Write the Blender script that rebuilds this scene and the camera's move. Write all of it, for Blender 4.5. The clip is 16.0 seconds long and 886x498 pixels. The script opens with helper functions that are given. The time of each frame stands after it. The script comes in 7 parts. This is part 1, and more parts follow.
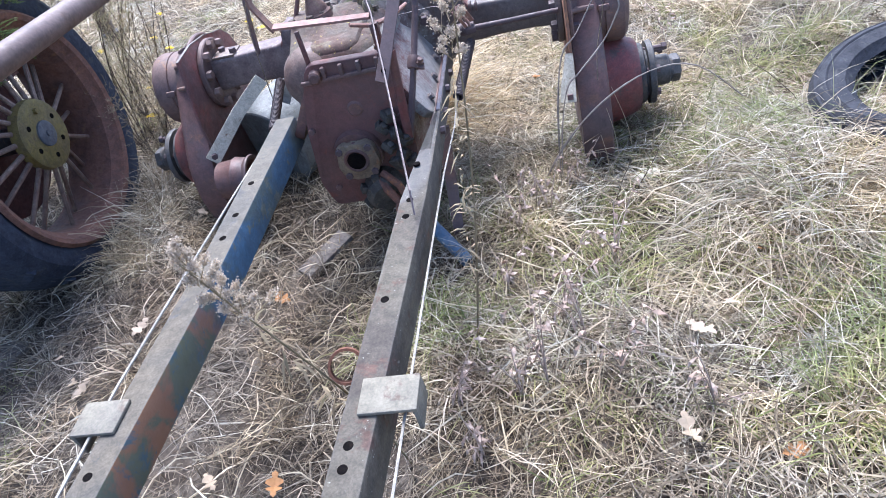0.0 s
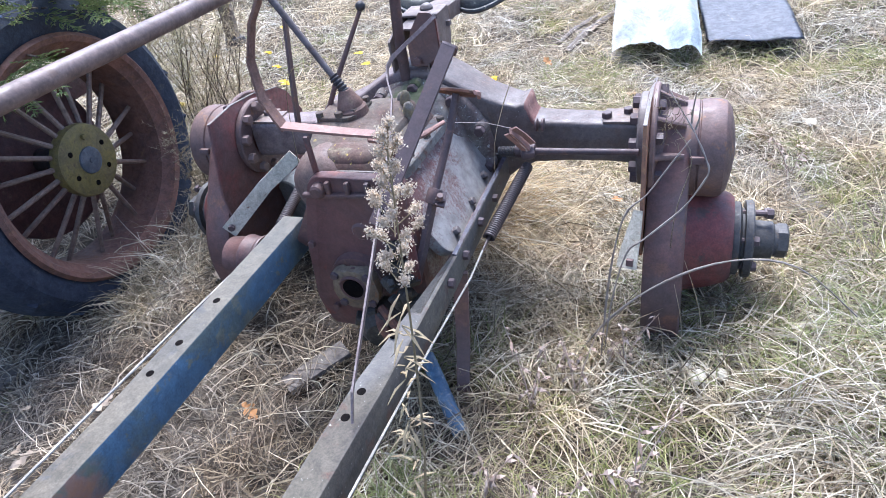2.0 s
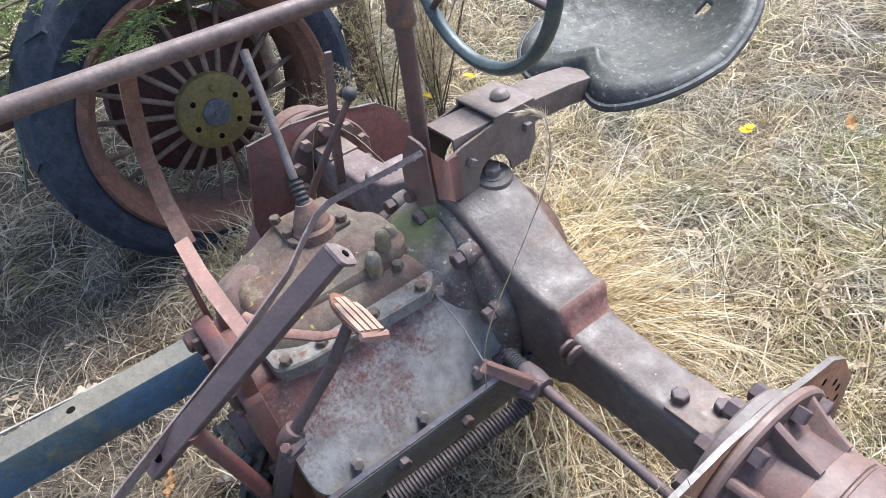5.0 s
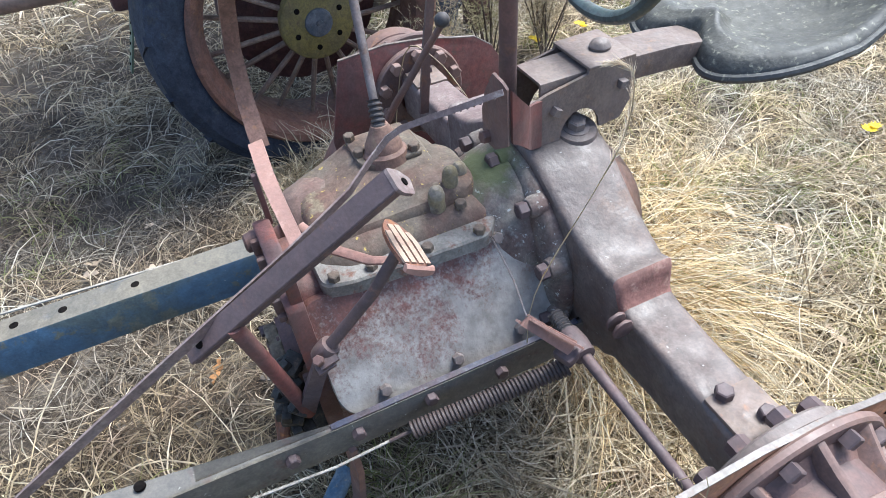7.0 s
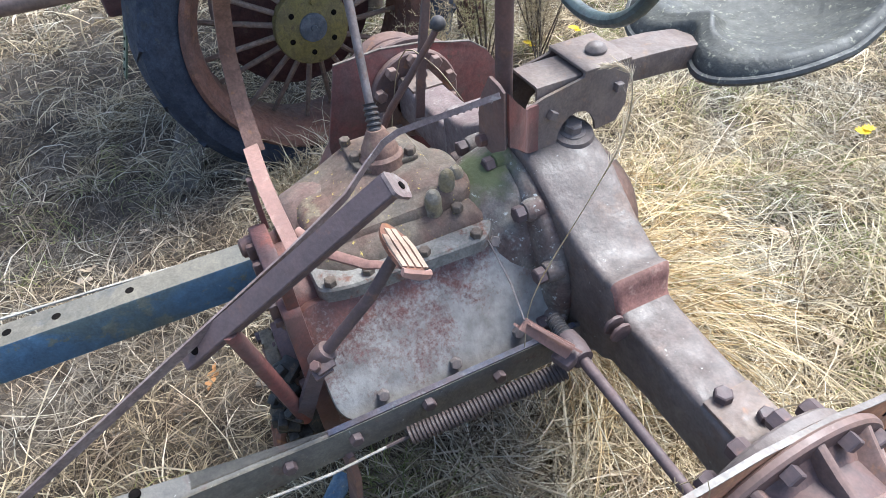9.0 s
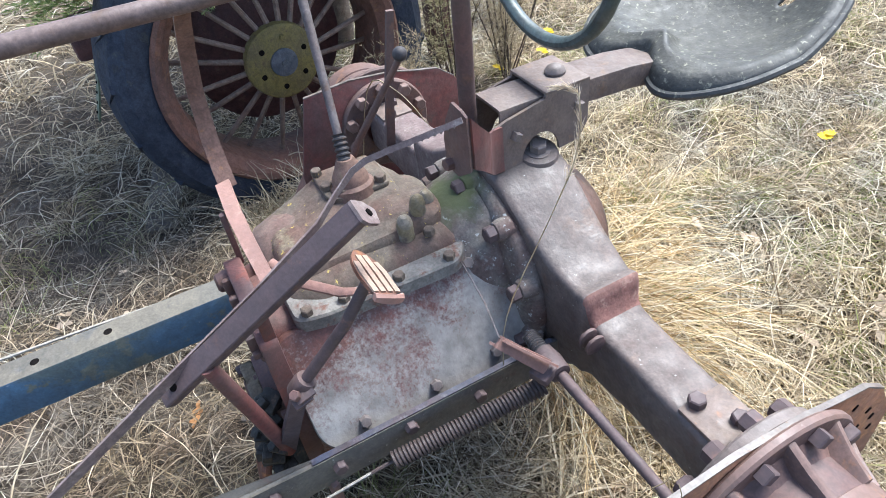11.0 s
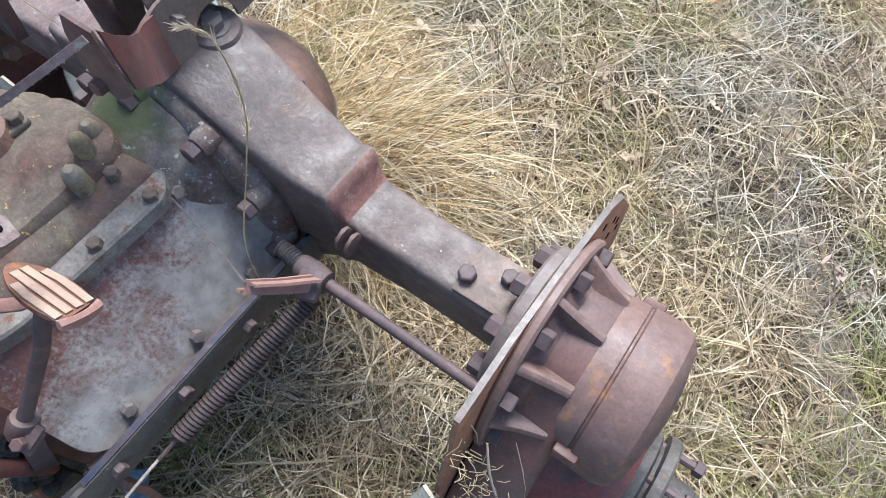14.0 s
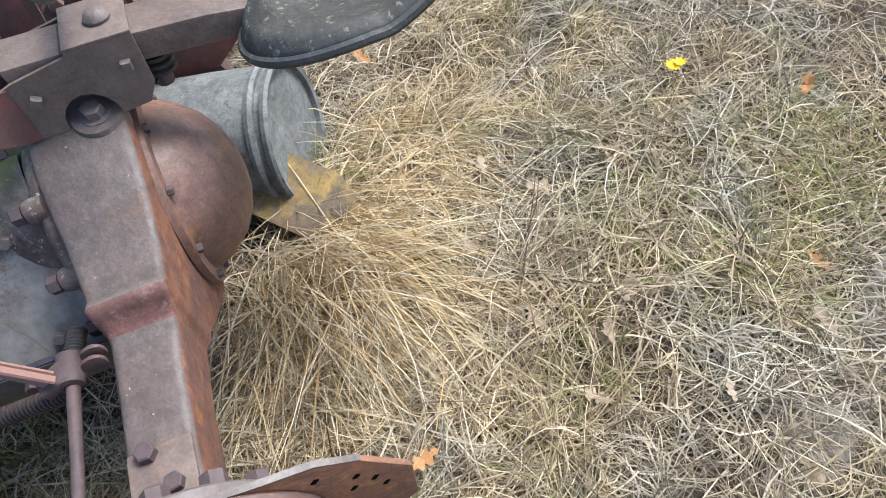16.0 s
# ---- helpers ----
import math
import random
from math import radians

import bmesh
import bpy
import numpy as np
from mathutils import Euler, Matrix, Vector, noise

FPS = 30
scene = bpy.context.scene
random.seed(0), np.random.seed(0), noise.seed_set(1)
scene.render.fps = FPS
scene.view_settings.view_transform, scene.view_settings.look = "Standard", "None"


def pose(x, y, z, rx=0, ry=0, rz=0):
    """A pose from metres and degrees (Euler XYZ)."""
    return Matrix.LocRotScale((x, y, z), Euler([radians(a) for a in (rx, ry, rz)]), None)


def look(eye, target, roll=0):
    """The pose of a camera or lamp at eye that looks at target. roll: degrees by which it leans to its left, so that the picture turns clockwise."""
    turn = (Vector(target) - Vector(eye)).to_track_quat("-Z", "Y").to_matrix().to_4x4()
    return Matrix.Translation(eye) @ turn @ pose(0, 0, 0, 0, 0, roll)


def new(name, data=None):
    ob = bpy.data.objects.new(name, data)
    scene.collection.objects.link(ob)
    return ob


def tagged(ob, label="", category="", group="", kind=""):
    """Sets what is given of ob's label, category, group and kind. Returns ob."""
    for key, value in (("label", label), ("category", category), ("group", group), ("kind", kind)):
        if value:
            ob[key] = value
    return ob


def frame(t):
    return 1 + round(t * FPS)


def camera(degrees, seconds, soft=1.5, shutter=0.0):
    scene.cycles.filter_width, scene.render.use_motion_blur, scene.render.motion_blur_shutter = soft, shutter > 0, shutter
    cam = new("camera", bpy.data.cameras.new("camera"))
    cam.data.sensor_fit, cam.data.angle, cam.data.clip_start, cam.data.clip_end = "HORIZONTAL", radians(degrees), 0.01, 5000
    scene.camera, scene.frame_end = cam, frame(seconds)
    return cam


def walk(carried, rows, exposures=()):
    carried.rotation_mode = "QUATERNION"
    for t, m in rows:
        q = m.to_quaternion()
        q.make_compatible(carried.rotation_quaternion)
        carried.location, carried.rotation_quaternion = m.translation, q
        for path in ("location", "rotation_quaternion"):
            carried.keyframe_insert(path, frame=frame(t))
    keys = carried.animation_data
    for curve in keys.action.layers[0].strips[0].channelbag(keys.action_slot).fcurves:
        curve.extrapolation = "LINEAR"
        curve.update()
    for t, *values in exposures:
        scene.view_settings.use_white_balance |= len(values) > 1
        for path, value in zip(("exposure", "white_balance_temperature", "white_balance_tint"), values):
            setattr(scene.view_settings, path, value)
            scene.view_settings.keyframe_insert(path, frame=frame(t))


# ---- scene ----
cam = camera(68.7, 16.0, soft=0.5)
PATH = [
    (0.0, 0.5438, -2.1645, 1.1926, 50.00, 13.05, 3.48),
    (0.5, 0.6395, -2.0960, 1.2042, 51.66, 13.46, 9.73),
    (1.0, 0.6405, -1.8743, 1.1993, 50.53, 10.41, 10.93),
    (1.5, 0.6555, -1.7905, 1.2568, 53.47, 5.19, 14.03),
    (2.0, 0.7276, -1.6475, 1.2214, 54.44, 8.97, 18.81),
    (2.5, 0.8915, -1.4208, 1.2312, 55.71, 8.44, 23.87),
    (3.0, 0.9443, -1.3015, 1.2505, 57.70, 9.99, 28.46),
    (3.5, 0.8721, -1.0705, 1.2120, 55.99, 8.59, 34.79),
    (4.0, 0.7949, -0.8825, 1.2739, 56.21, 4.97, 38.56),
    (4.5, 0.7954, -0.7771, 1.2626, 55.20, 4.15, 45.20),
    (5.0, 0.8435, -0.5796, 1.2700, 50.17, 8.18, 53.00),
    (7.5, 0.8442, -0.5505, 1.2471, 46.47, 4.56, 65.63),
    (8.0, 0.8292, -0.5562, 1.2467, 45.74, 4.25, 64.55),
    (8.5, 0.8332, -0.5551, 1.2460, 46.25, 4.40, 64.74),
    (11.0, 0.8636, -0.5398, 1.2544, 48.84, 6.23, 61.51),
    (11.5, 0.8596, -0.5342, 1.2550, 48.55, 6.33, 60.80),
    (12.0, 0.8668, -0.5253, 1.2535, 48.71, 7.12, 59.42),
    (12.5, 0.8877, -0.5089, 1.2495, 47.19, 8.27, 56.64),
    (13.0, 0.7662, -0.4522, 1.2095, 35.89, 3.01, 50.41),
    (13.5, 0.7062, -0.4132, 1.2393, 30.91, 1.01, 43.37),
    (14.0, 0.7354, -0.3570, 1.2494, 28.32, 2.16, 35.42),
    (14.5, 0.8471, -0.1968, 1.2178, 27.79, 6.31, 54.56),
    (15.0, 0.9725, -0.0491, 1.2330, 28.42, 3.52, 67.06),
    (15.5, 1.0038, 0.0450, 1.2483, 34.86, 4.81, 63.91),
    (16.0, 0.9316, 0.2534, 1.2137, 36.23, 5.12, 66.77),
]
EXPOSURES = [(0.0, 1.54, 5250, 15), (3.0, 1.5, 5240, 12), (4.0, 1.38, 5390, 10), (5.0, 1.34, 5670, 8), (7.5, 1.42, 5590, 6), (12.5, 1.43, 5630, 7), (13.2, 1.24, 5620, 7), (14.0, 1.13, 5630, 8), (15.0, 1.06, 5720, 8), (16.0, 0.88, 5770, 8)]
walk(cam, [(t, pose(*row)) for t, *row in PATH], EXPOSURES)

# ---- light: a veiled sun from behind the axle ----
SUN_AZ, SUN_EL = radians(-15), radians(60)      # clockwise from +y, and above the horizon
world = bpy.data.worlds.new("sky")
scene.world = world
world.use_nodes = True
wn = world.node_tree.nodes
sky = wn.new("ShaderNodeTexSky")
sky.sky_type = "NISHITA"
sky.sun_disc = False
sky.sun_elevation, sky.sun_rotation = SUN_EL, SUN_AZ
sky.air_density, sky.dust_density = 1.0, 3.0
world.node_tree.links.new(sky.outputs["Color"], wn["Background"].inputs["Color"])
wn["Background"].inputs["Strength"].default_value = 0.15
sun_data = bpy.data.lights.new("sun", "SUN")
sun_data.energy, sun_data.angle, sun_data.color = 3.8, radians(26.0), (1.0, 0.95, 0.87)
sun = new("sun", sun_data)
sun.matrix_world = look((0, 0, 0), (-math.sin(SUN_AZ) * math.cos(SUN_EL), -math.cos(SUN_AZ) * math.cos(SUN_EL), -math.sin(SUN_EL)))

# ---- materials ----
def nodes_of(name):
    m = bpy.data.materials.new(name)
    m.use_nodes = True
    return m, m.node_tree.nodes, m.node_tree.links, m.node_tree.nodes["Principled BSDF"]


def noise_fac(n, l, scale, detail=4.0, rough=0.6, lo=0.4, hi=0.6, coord=None, distort=0.0):
    tex = n.new("ShaderNodeTexNoise")
    tex.inputs["Scale"].default_value, tex.inputs["Detail"].default_value = scale, detail
    tex.inputs["Roughness"].default_value, tex.inputs["Distortion"].default_value = rough, distort
    if coord is not None:
        l.new(coord, tex.inputs["Vector"])
    ramp = n.new("ShaderNodeMapRange")
    ramp.inputs["From Min"].default_value, ramp.inputs["From Max"].default_value = lo, hi
    l.new(tex.outputs["Fac"], ramp.inputs["Value"])
    return ramp.outputs["Result"]


def blend(n, l, fac, a, b):
    mix = n.new("ShaderNodeMix")
    mix.data_type = "RGBA"
    if isinstance(fac, float):
        mix.inputs["Factor"].default_value = fac
    else:
        l.new(fac, mix.inputs["Factor"])
    for value, socket in ((a, mix.inputs["A"]), (b, mix.inputs["B"])):
        if isinstance(value, tuple):
            socket.default_value = (*value, 1)
        else:
            l.new(value, socket)
    return mix.outputs["Result"]


def worn(name, base, second, wear, scale=6.0, wear_lo=0.58, wear_hi=0.66, second_lo=0.42, second_hi=0.62, rough=0.62, metal=0.0,
         edge=None, edge_amount=0.3, speck=None, speck_lo=0.66, bump=0.25, spec=0.4):
    """Weathered metal: a base, a broad second tone, patches of wear, bare edges and small specks."""
    m, n, l, out = nodes_of(name)
    co = n.new("ShaderNodeTexCoord").outputs["Object"]
    c = blend(n, l, noise_fac(n, l, scale, 5, 0.62, second_lo, second_hi, co, 0.4), base, second)
    c = blend(n, l, noise_fac(n, l, scale * 2.7, 6, 0.68, wear_lo, wear_hi, co, 0.2), c, wear)
    fine = noise_fac(n, l, 220, 3, 0.6, 0.3, 0.75, co)
    dark = n.new("ShaderNodeMix")
    dark.data_type, dark.blend_type = "RGBA", "MULTIPLY"
    dark.inputs["Factor"].default_value = 0.8
    l.new(c, dark.inputs["A"])
    g = n.new("ShaderNodeCombineColor")
    for k in range(3):
        l.new(fine, g.inputs[k])
    add = n.new("ShaderNodeMix")
    add.data_type = "RGBA"
    add.inputs["Factor"].default_value = 0.55
    l.new(g.outputs["Color"], add.inputs["A"])
    add.inputs["B"].default_value = (1, 1, 1, 1)
    l.new(add.outputs["Result"], dark.inputs["B"])
    c = dark.outputs["Result"]
    mott = n.new("ShaderNodeMix")
    mott.data_type, mott.blend_type = "RGBA", "MULTIPLY"
    mott.inputs["Factor"].default_value = 1.0
    l.new(c, mott.inputs["A"])
    l.new(blend(n, l, noise_fac(n, l, 34, 5, 0.7, 0.34, 0.66, co, 0.6), (0.70, 0.69, 0.68), (1.20, 1.18, 1.16)), mott.inputs["B"])
    c = mott.outputs["Result"]
    if speck:
        c = blend(n, l, noise_fac(n, l, 85, 4, 0.7, speck_lo, speck_lo + 0.05, co), c, speck)
    if edge:
        geo = n.new("ShaderNodeNewGeometry")
        er = n.new("ShaderNodeMapRange")
        er.inputs["From Min"].default_value, er.inputs["From Max"].default_value = 0.51, 0.62
        er.inputs["To Max"].default_value = edge_amount
        l.new(geo.outputs["Pointiness"], er.inputs["Value"])
        c = blend(n, l, er.outputs["Result"], c, edge)
    l.new(c, out.inputs["Base Color"])
    rr = n.new("ShaderNodeMapRange")
    rr.inputs["To Min"].default_value, rr.inputs["To Max"].default_value = rough - 0.14, min(rough + 0.16, 1)
    l.new(noise_fac(n, l, scale * 5, 4, 0.6, 0.3, 0.7, co), rr.inputs["Value"])
    l.new(rr.outputs["Result"], out.inputs["Roughness"])
    out.inputs["Metallic"].default_value = metal
    out.inputs["Specular IOR Level"].default_value = spec
    bn = n.new("ShaderNodeBump")
    bn.inputs["Strength"].default_value, bn.inputs["Distance"].default_value = bump, 0.004
    bt = n.new("ShaderNodeTexNoise")
    bt.inputs["Scale"].default_value, bt.inputs["Detail"].default_value = 90, 6
    l.new(co, bt.inputs["Vector"])
    l.new(bt.outputs["Fac"], bn.inputs["Height"])
    l.new(bn.outputs["Normal"], out.inputs["Normal"])
    return m


def plant(name, tones, rough=0.75, through_light=0.25, patch=False):
    """Blades and leaves: one tone for each piece; patch: whole stands bleach to gold, grey or brown."""
    m, n, l, out = nodes_of(name)
    geo = n.new("ShaderNodeNewGeometry")
    ramp = n.new("ShaderNodeValToRGB")
    el = ramp.color_ramp.elements
    while len(el) < len(tones):
        el.new(0.5)
    for k, tone in enumerate(tones):
        el[k].position = k / (len(tones) - 1)
        el[k].color = (*tone, 1)
    l.new(geo.outputs["Random Per Island"], ramp.inputs["Fac"])
    co = n.new("ShaderNodeTexCoord").outputs["Object"]
    dark = n.new("ShaderNodeMix")
    dark.data_type, dark.blend_type = "RGBA", "MULTIPLY"
    dark.inputs["Factor"].default_value = 1.0
    l.new(ramp.outputs["Color"], dark.inputs["A"])
    tint = blend(n, l, noise_fac(n, l, 30, 3, 0.6, 0.35, 0.65, co), (0.72, 0.70, 0.68), (1.05, 1.03, 1.0))
    if patch:
        stand = blend(n, l, noise_fac(n, l, 2.3, 3, 0.6, 0.40, 0.60, co, 0.6), (1.07, 1.0, 0.85), (0.90, 0.92, 0.94))
        stand = blend(n, l, noise_fac(n, l, 3.7, 3, 0.6, 0.52, 0.68, co, 0.8), stand, (0.84, 0.76, 0.69))
        both = n.new("ShaderNodeMix")
        both.data_type, both.blend_type = "RGBA", "MULTIPLY"
        both.inputs["Factor"].default_value = 1.0
        l.new(tint, both.inputs["A"])
        l.new(stand, both.inputs["B"])
        tint = both.outputs["Result"]
    l.new(tint, dark.inputs["B"])
    l.new(dark.outputs["Result"], out.inputs["Base Color"])
    out.inputs["Roughness"].default_value = rough
    out.inputs["Specular IOR Level"].default_value = 0.25
    tr = n.new("ShaderNodeBsdfTranslucent")
    l.new(dark.outputs["Result"], tr.inputs["Color"])
    mx = n.new("ShaderNodeMixShader")
    mx.inputs["Fac"].default_value = through_light
    l.new(out.outputs["BSDF"], mx.inputs[1])
    l.new(tr.outputs["BSDF"], mx.inputs[2])
    l.new(mx.outputs["Shader"], n["Material Output"].inputs["Surface"])
    return m


RED = worn("faded_red_paint", (0.165, 0.042, 0.036), (0.105, 0.055, 0.052), (0.085, 0.05, 0.04), 7, edge=(0.20, 0.11, 0.09), edge_amount=0.25, speck=(0.22, 0.13, 0.10), speck_lo=0.70, rough=0.62, bump=0.2)
RED_DARK = worn("oxidised_purple_red", (0.122, 0.057, 0.046), (0.088, 0.058, 0.055), (0.18, 0.088, 0.052), 4.5, second_lo=0.44, second_hi=0.58, wear_lo=0.56, wear_hi=0.66, edge=(0.26, 0.18, 0.155), edge_amount=0.2,
                speck=(0.24, 0.16, 0.13), speck_lo=0.70, rough=0.58, bump=0.2, spec=0.42)


def lichen_case():
    """Cast iron: red paint at the front and top, grown over with pale lichen towards the back and the foot."""
    m = worn("red_paint_under_pale_lichen", (0.150, 0.060, 0.047), (0.125, 0.064, 0.054), (0.18, 0.085, 0.06), 9, rough=0.60, bump=0.4, spec=0.5)
    n, l = m.node_tree.nodes, m.node_tree.links
    out = n["Principled BSDF"]
    old = out.inputs["Base Color"].links[0].from_socket
    co = n.new("ShaderNodeTexCoord").outputs["Object"]
    sep = n.new("ShaderNodeSeparateXYZ")
    l.new(co, sep.inputs["Vector"])

    def madd(a, k, c):
        q = n.new("ShaderNodeMath")
        q.operation = "MULTIPLY_ADD"
        l.new(a, q.inputs[0])
        q.inputs[1].default_value = k
        if isinstance(c, float):
            q.inputs[2].default_value = c
        else:
            l.new(c, q.inputs[2])
        return q.outputs[0]
    grow = madd(sep.outputs["Y"], 1.2, madd(sep.outputs["X"], 6.5, -0.42))
    broad = noise_fac(n, l, 9, 5, 0.65, 0.25, 0.75, co, 0.5)
    fine = noise_fac(n, l, 130, 5, 0.75, 0.30, 0.70, co)
    total = madd(broad, 0.9, madd(fine, 0.75, grow))
    edge = n.new("ShaderNodeMapRange")
    edge.inputs["From Min"].default_value, edge.inputs["From Max"].default_value = 0.62, 1.15
    edge.inputs["To Max"].default_value = 0.92
    l.new(total, edge.inputs["Value"])
    tone = blend(n, l, noise_fac(n, l, 25, 4, 0.6, 0.35, 0.65, co), (0.160, 0.146, 0.130), (0.295, 0.275, 0.246))
    l.new(blend(n, l, edge.outputs["Result"], old, tone), out.inputs["Base Color"])
    return m


CASE_SIDE = lichen_case()
LEDGE = worn("pale_grey_green_ledge", (0.215, 0.200, 0.178), (0.165, 0.140, 0.125), (0.16, 0.080, 0.055), 12, wear_lo=0.54, wear_hi=0.64, rough=0.75, bump=0.35)
TOP_LID = worn("mossy_grey_lid", (0.140, 0.112, 0.085), (0.128, 0.074, 0.055), (0.19, 0.15, 0.10), 7, speck=(0.40, 0.30, 0.07), speck_lo=0.64, rough=0.8, bump=0.4)
AXLE = worn("brown_grey_cast_iron", (0.128, 0.102, 0.090), (0.106, 0.076, 0.065), (0.13, 0.085, 0.064), 5, wear_lo=0.57, wear_hi=0.67, edge=(0.30, 0.25, 0.23), edge_amount=0.25,
            speck=(0.34, 0.33, 0.31), speck_lo=0.68, rough=0.60, bump=0.36, spec=0.5)
BROWN_CAST = worn("smooth_brown_casting", (0.165, 0.115, 0.092), (0.145, 0.085, 0.068), (0.21, 0.165, 0.13), 8, rough=0.65, bump=0.3)
EDGE_BLUE = worn("worn_blue_grey_edge", (0.042, 0.046, 0.078), (0.062, 0.044, 0.052), (0.10, 0.10, 0.11), 16, rough=0.6, bump=0.3)
PINK_IRON = worn("pinkish_worn_rust", (0.22, 0.105, 0.083), (0.17, 0.085, 0.070), (0.32, 0.19, 0.15), 14, edge=(0.38, 0.24, 0.19), edge_amount=0.4, rough=0.7, bump=0.35)
PEWTER = worn("pale_worn_brown_steel", (0.20, 0.155, 0.145), (0.155, 0.11, 0.105), (0.27, 0.23, 0.21), 14, rough=0.6, bump=0.2)
RUST = worn("orange_brown_rust", (0.20, 0.088, 0.05), (0.13, 0.066, 0.05), (0.28, 0.12, 0.045), 11, rough=0.82, bump=0.45)
STEEL = worn("dark_brown_steel", (0.072, 0.050, 0.050), (0.098, 0.062, 0.058), (0.14, 0.075, 0.055), 9, edge=(0.20, 0.15, 0.15), edge_amount=0.2, speck=(0.30, 0.28, 0.24), speck_lo=0.73, rough=0.62, bump=0.16, spec=0.35)
PIPE = worn("grey_weathered_pipe", (0.145, 0.125, 0.125), (0.115, 0.09, 0.086), (0.11, 0.072, 0.06), 10, rough=0.58, bump=0.15, metal=0.15)
BLACK_IRON = worn("blackened_iron", (0.045, 0.042, 0.045), (0.075, 0.06, 0.055), (0.09, 0.055, 0.04), 12, rough=0.6)
RAIL_BLUE = worn("blue_rail_paint", (0.062, 0.130, 0.215), (0.085, 0.115, 0.115), (0.15, 0.15, 0.11), 5.6, second_lo=0.42, second_hi=0.56, wear_lo=0.57, wear_hi=0.62, edge=(0.30, 0.34, 0.36),
                 edge_amount=0.2, speck=(0.30, 0.33, 0.34), speck_lo=0.68, rough=0.7, spec=0.3)
def rail_paint(m):
    """Olive drab and rust primer take over from the blue towards the front end."""
    n, l = m.node_tree.nodes, m.node_tree.links
    out = n["Principled BSDF"]
    old = out.inputs["Base Color"].links[0].from_socket
    co = n.new("ShaderNodeTexCoord").outputs["Object"]
    sep = n.new("ShaderNodeSeparateXYZ")
    l.new(co, sep.inputs["Vector"])
    mad = n.new("ShaderNodeMath")
    mad.operation = "MULTIPLY_ADD"
    l.new(sep.outputs["Y"], mad.inputs[0])
    mad.inputs[1].default_value = -1.6
    l.new(noise_fac(n, l, 6, 5, 0.65, 0.2, 0.8, co, 0.5), mad.inputs[2])
    edge = n.new("ShaderNodeMapRange")
    edge.inputs["From Min"].default_value, edge.inputs["From Max"].default_value = 2.28, 2.62
    edge.inputs["To Max"].default_value = 0.9
    l.new(mad.outputs[0], edge.inputs["Value"])
    front = blend(n, l, noise_fac(n, l, 7, 4, 0.6, 0.50, 0.56, co, 0.4), (0.115, 0.115, 0.070), (0.235, 0.115, 0.060))
    front = blend(n, l, noise_fac(n, l, 11, 5, 0.7, 0.56, 0.64, co, 0.4), front, (0.07, 0.105, 0.12))
    l.new(blend(n, l, edge.outputs["Result"], old, front), out.inputs["Base Color"])


rail_paint(RAIL_BLUE)
RAIL_CREAM = worn("cream_olive_rail_top", (0.132, 0.112, 0.082), (0.098, 0.088, 0.072), (0.085, 0.08, 0.075), 5, wear_lo=0.60, wear_hi=0.68, edge=(0.36, 0.37, 0.36), edge_amount=0.2, speck=(0.16, 0.09, 0.05), speck_lo=0.68, rough=0.9, spec=0.12)
RAIL_OLIVE = worn("olive_grey_rail_paint", (0.128, 0.112, 0.082), (0.088, 0.074, 0.058), (0.115, 0.070, 0.050), 5, wear_lo=0.56, wear_hi=0.64, edge=(0.24, 0.24, 0.25),
                  edge_amount=0.25, speck=(0.34, 0.33, 0.28), speck_lo=0.66, rough=0.85, bump=0.35, spec=0.15)
# near-black matte that paints the shade inside holes which are not cut
HOLE_SHADE = worn("painted_hole_shade", (0.008, 0.007, 0.007), (0.012, 0.010, 0.009), (0.016, 0.012, 0.010), 40, rough=1.0, bump=0.0, spec=0.02)
YELLOW = worn("yellow_ochre_hub_paint", (0.20, 0.155, 0.045), (0.155, 0.12, 0.05), (0.12, 0.08, 0.04), 14, rough=0.7)
CREAM = worn("chalky_cream_paint", (0.66, 0.60, 0.46), (0.54, 0.48, 0.36), (0.25, 0.14, 0.08), 16, wear_lo=0.62, wear_hi=0.68, rough=0.75)
HUB_GREY = worn("greased_hub_iron", (0.062, 0.058, 0.056), (0.09, 0.08, 0.07), (0.13, 0.09, 0.06), 20, rough=0.6)
TAN_IRON = worn("tan_rusted_iron", (0.22, 0.17, 0.11), (0.16, 0.12, 0.08), (0.22, 0.12, 0.06), 16, rough=0.75, bump=0.4)
SEAT = worn("lichened_seat_steel", (0.054, 0.053, 0.045), (0.075, 0.073, 0.060), (0.105, 0.102, 0.085), 9, speck=(0.17, 0.165, 0.12), speck_lo=0.60, edge=(0.10, 0.10, 0.12),
            rough=0.6, bump=0.4)
WHEEL_RIM_GREEN = worn("dull_green_steering_rim", (0.06, 0.085, 0.085), (0.085, 0.10, 0.095), (0.05, 0.05, 0.05), 20, rough=0.45, spec=0.5)
SPRING = worn("rusted_spring_steel", (0.042, 0.029, 0.027), (0.056, 0.036, 0.031), (0.050, 0.034, 0.030), 30, edge=(0.09, 0.07, 0.065), rough=0.6)
PEDAL = worn("worn_tan_pedal_steel", (0.29, 0.19, 0.125), (0.24, 0.145, 0.095), (0.22, 0.10, 0.06), 18, edge=(0.45, 0.35, 0.28), rough=0.6)
RIM_RUST = worn("rusty_red_rim", (0.22, 0.108, 0.074), (0.165, 0.09, 0.07), (0.24, 0.125, 0.07), 9, rough=0.75, bump=0.4)
SPOKE = worn("brown_spoke_steel", (0.25, 0.175, 0.135), (0.19, 0.12, 0.09), (0.22, 0.17, 0.13), 18, rough=0.65)
MAROON = worn("dark_maroon_drum", (0.12, 0.052, 0.047), (0.085, 0.042, 0.042), (0.15, 0.085, 0.065), 9, rough=0.65)
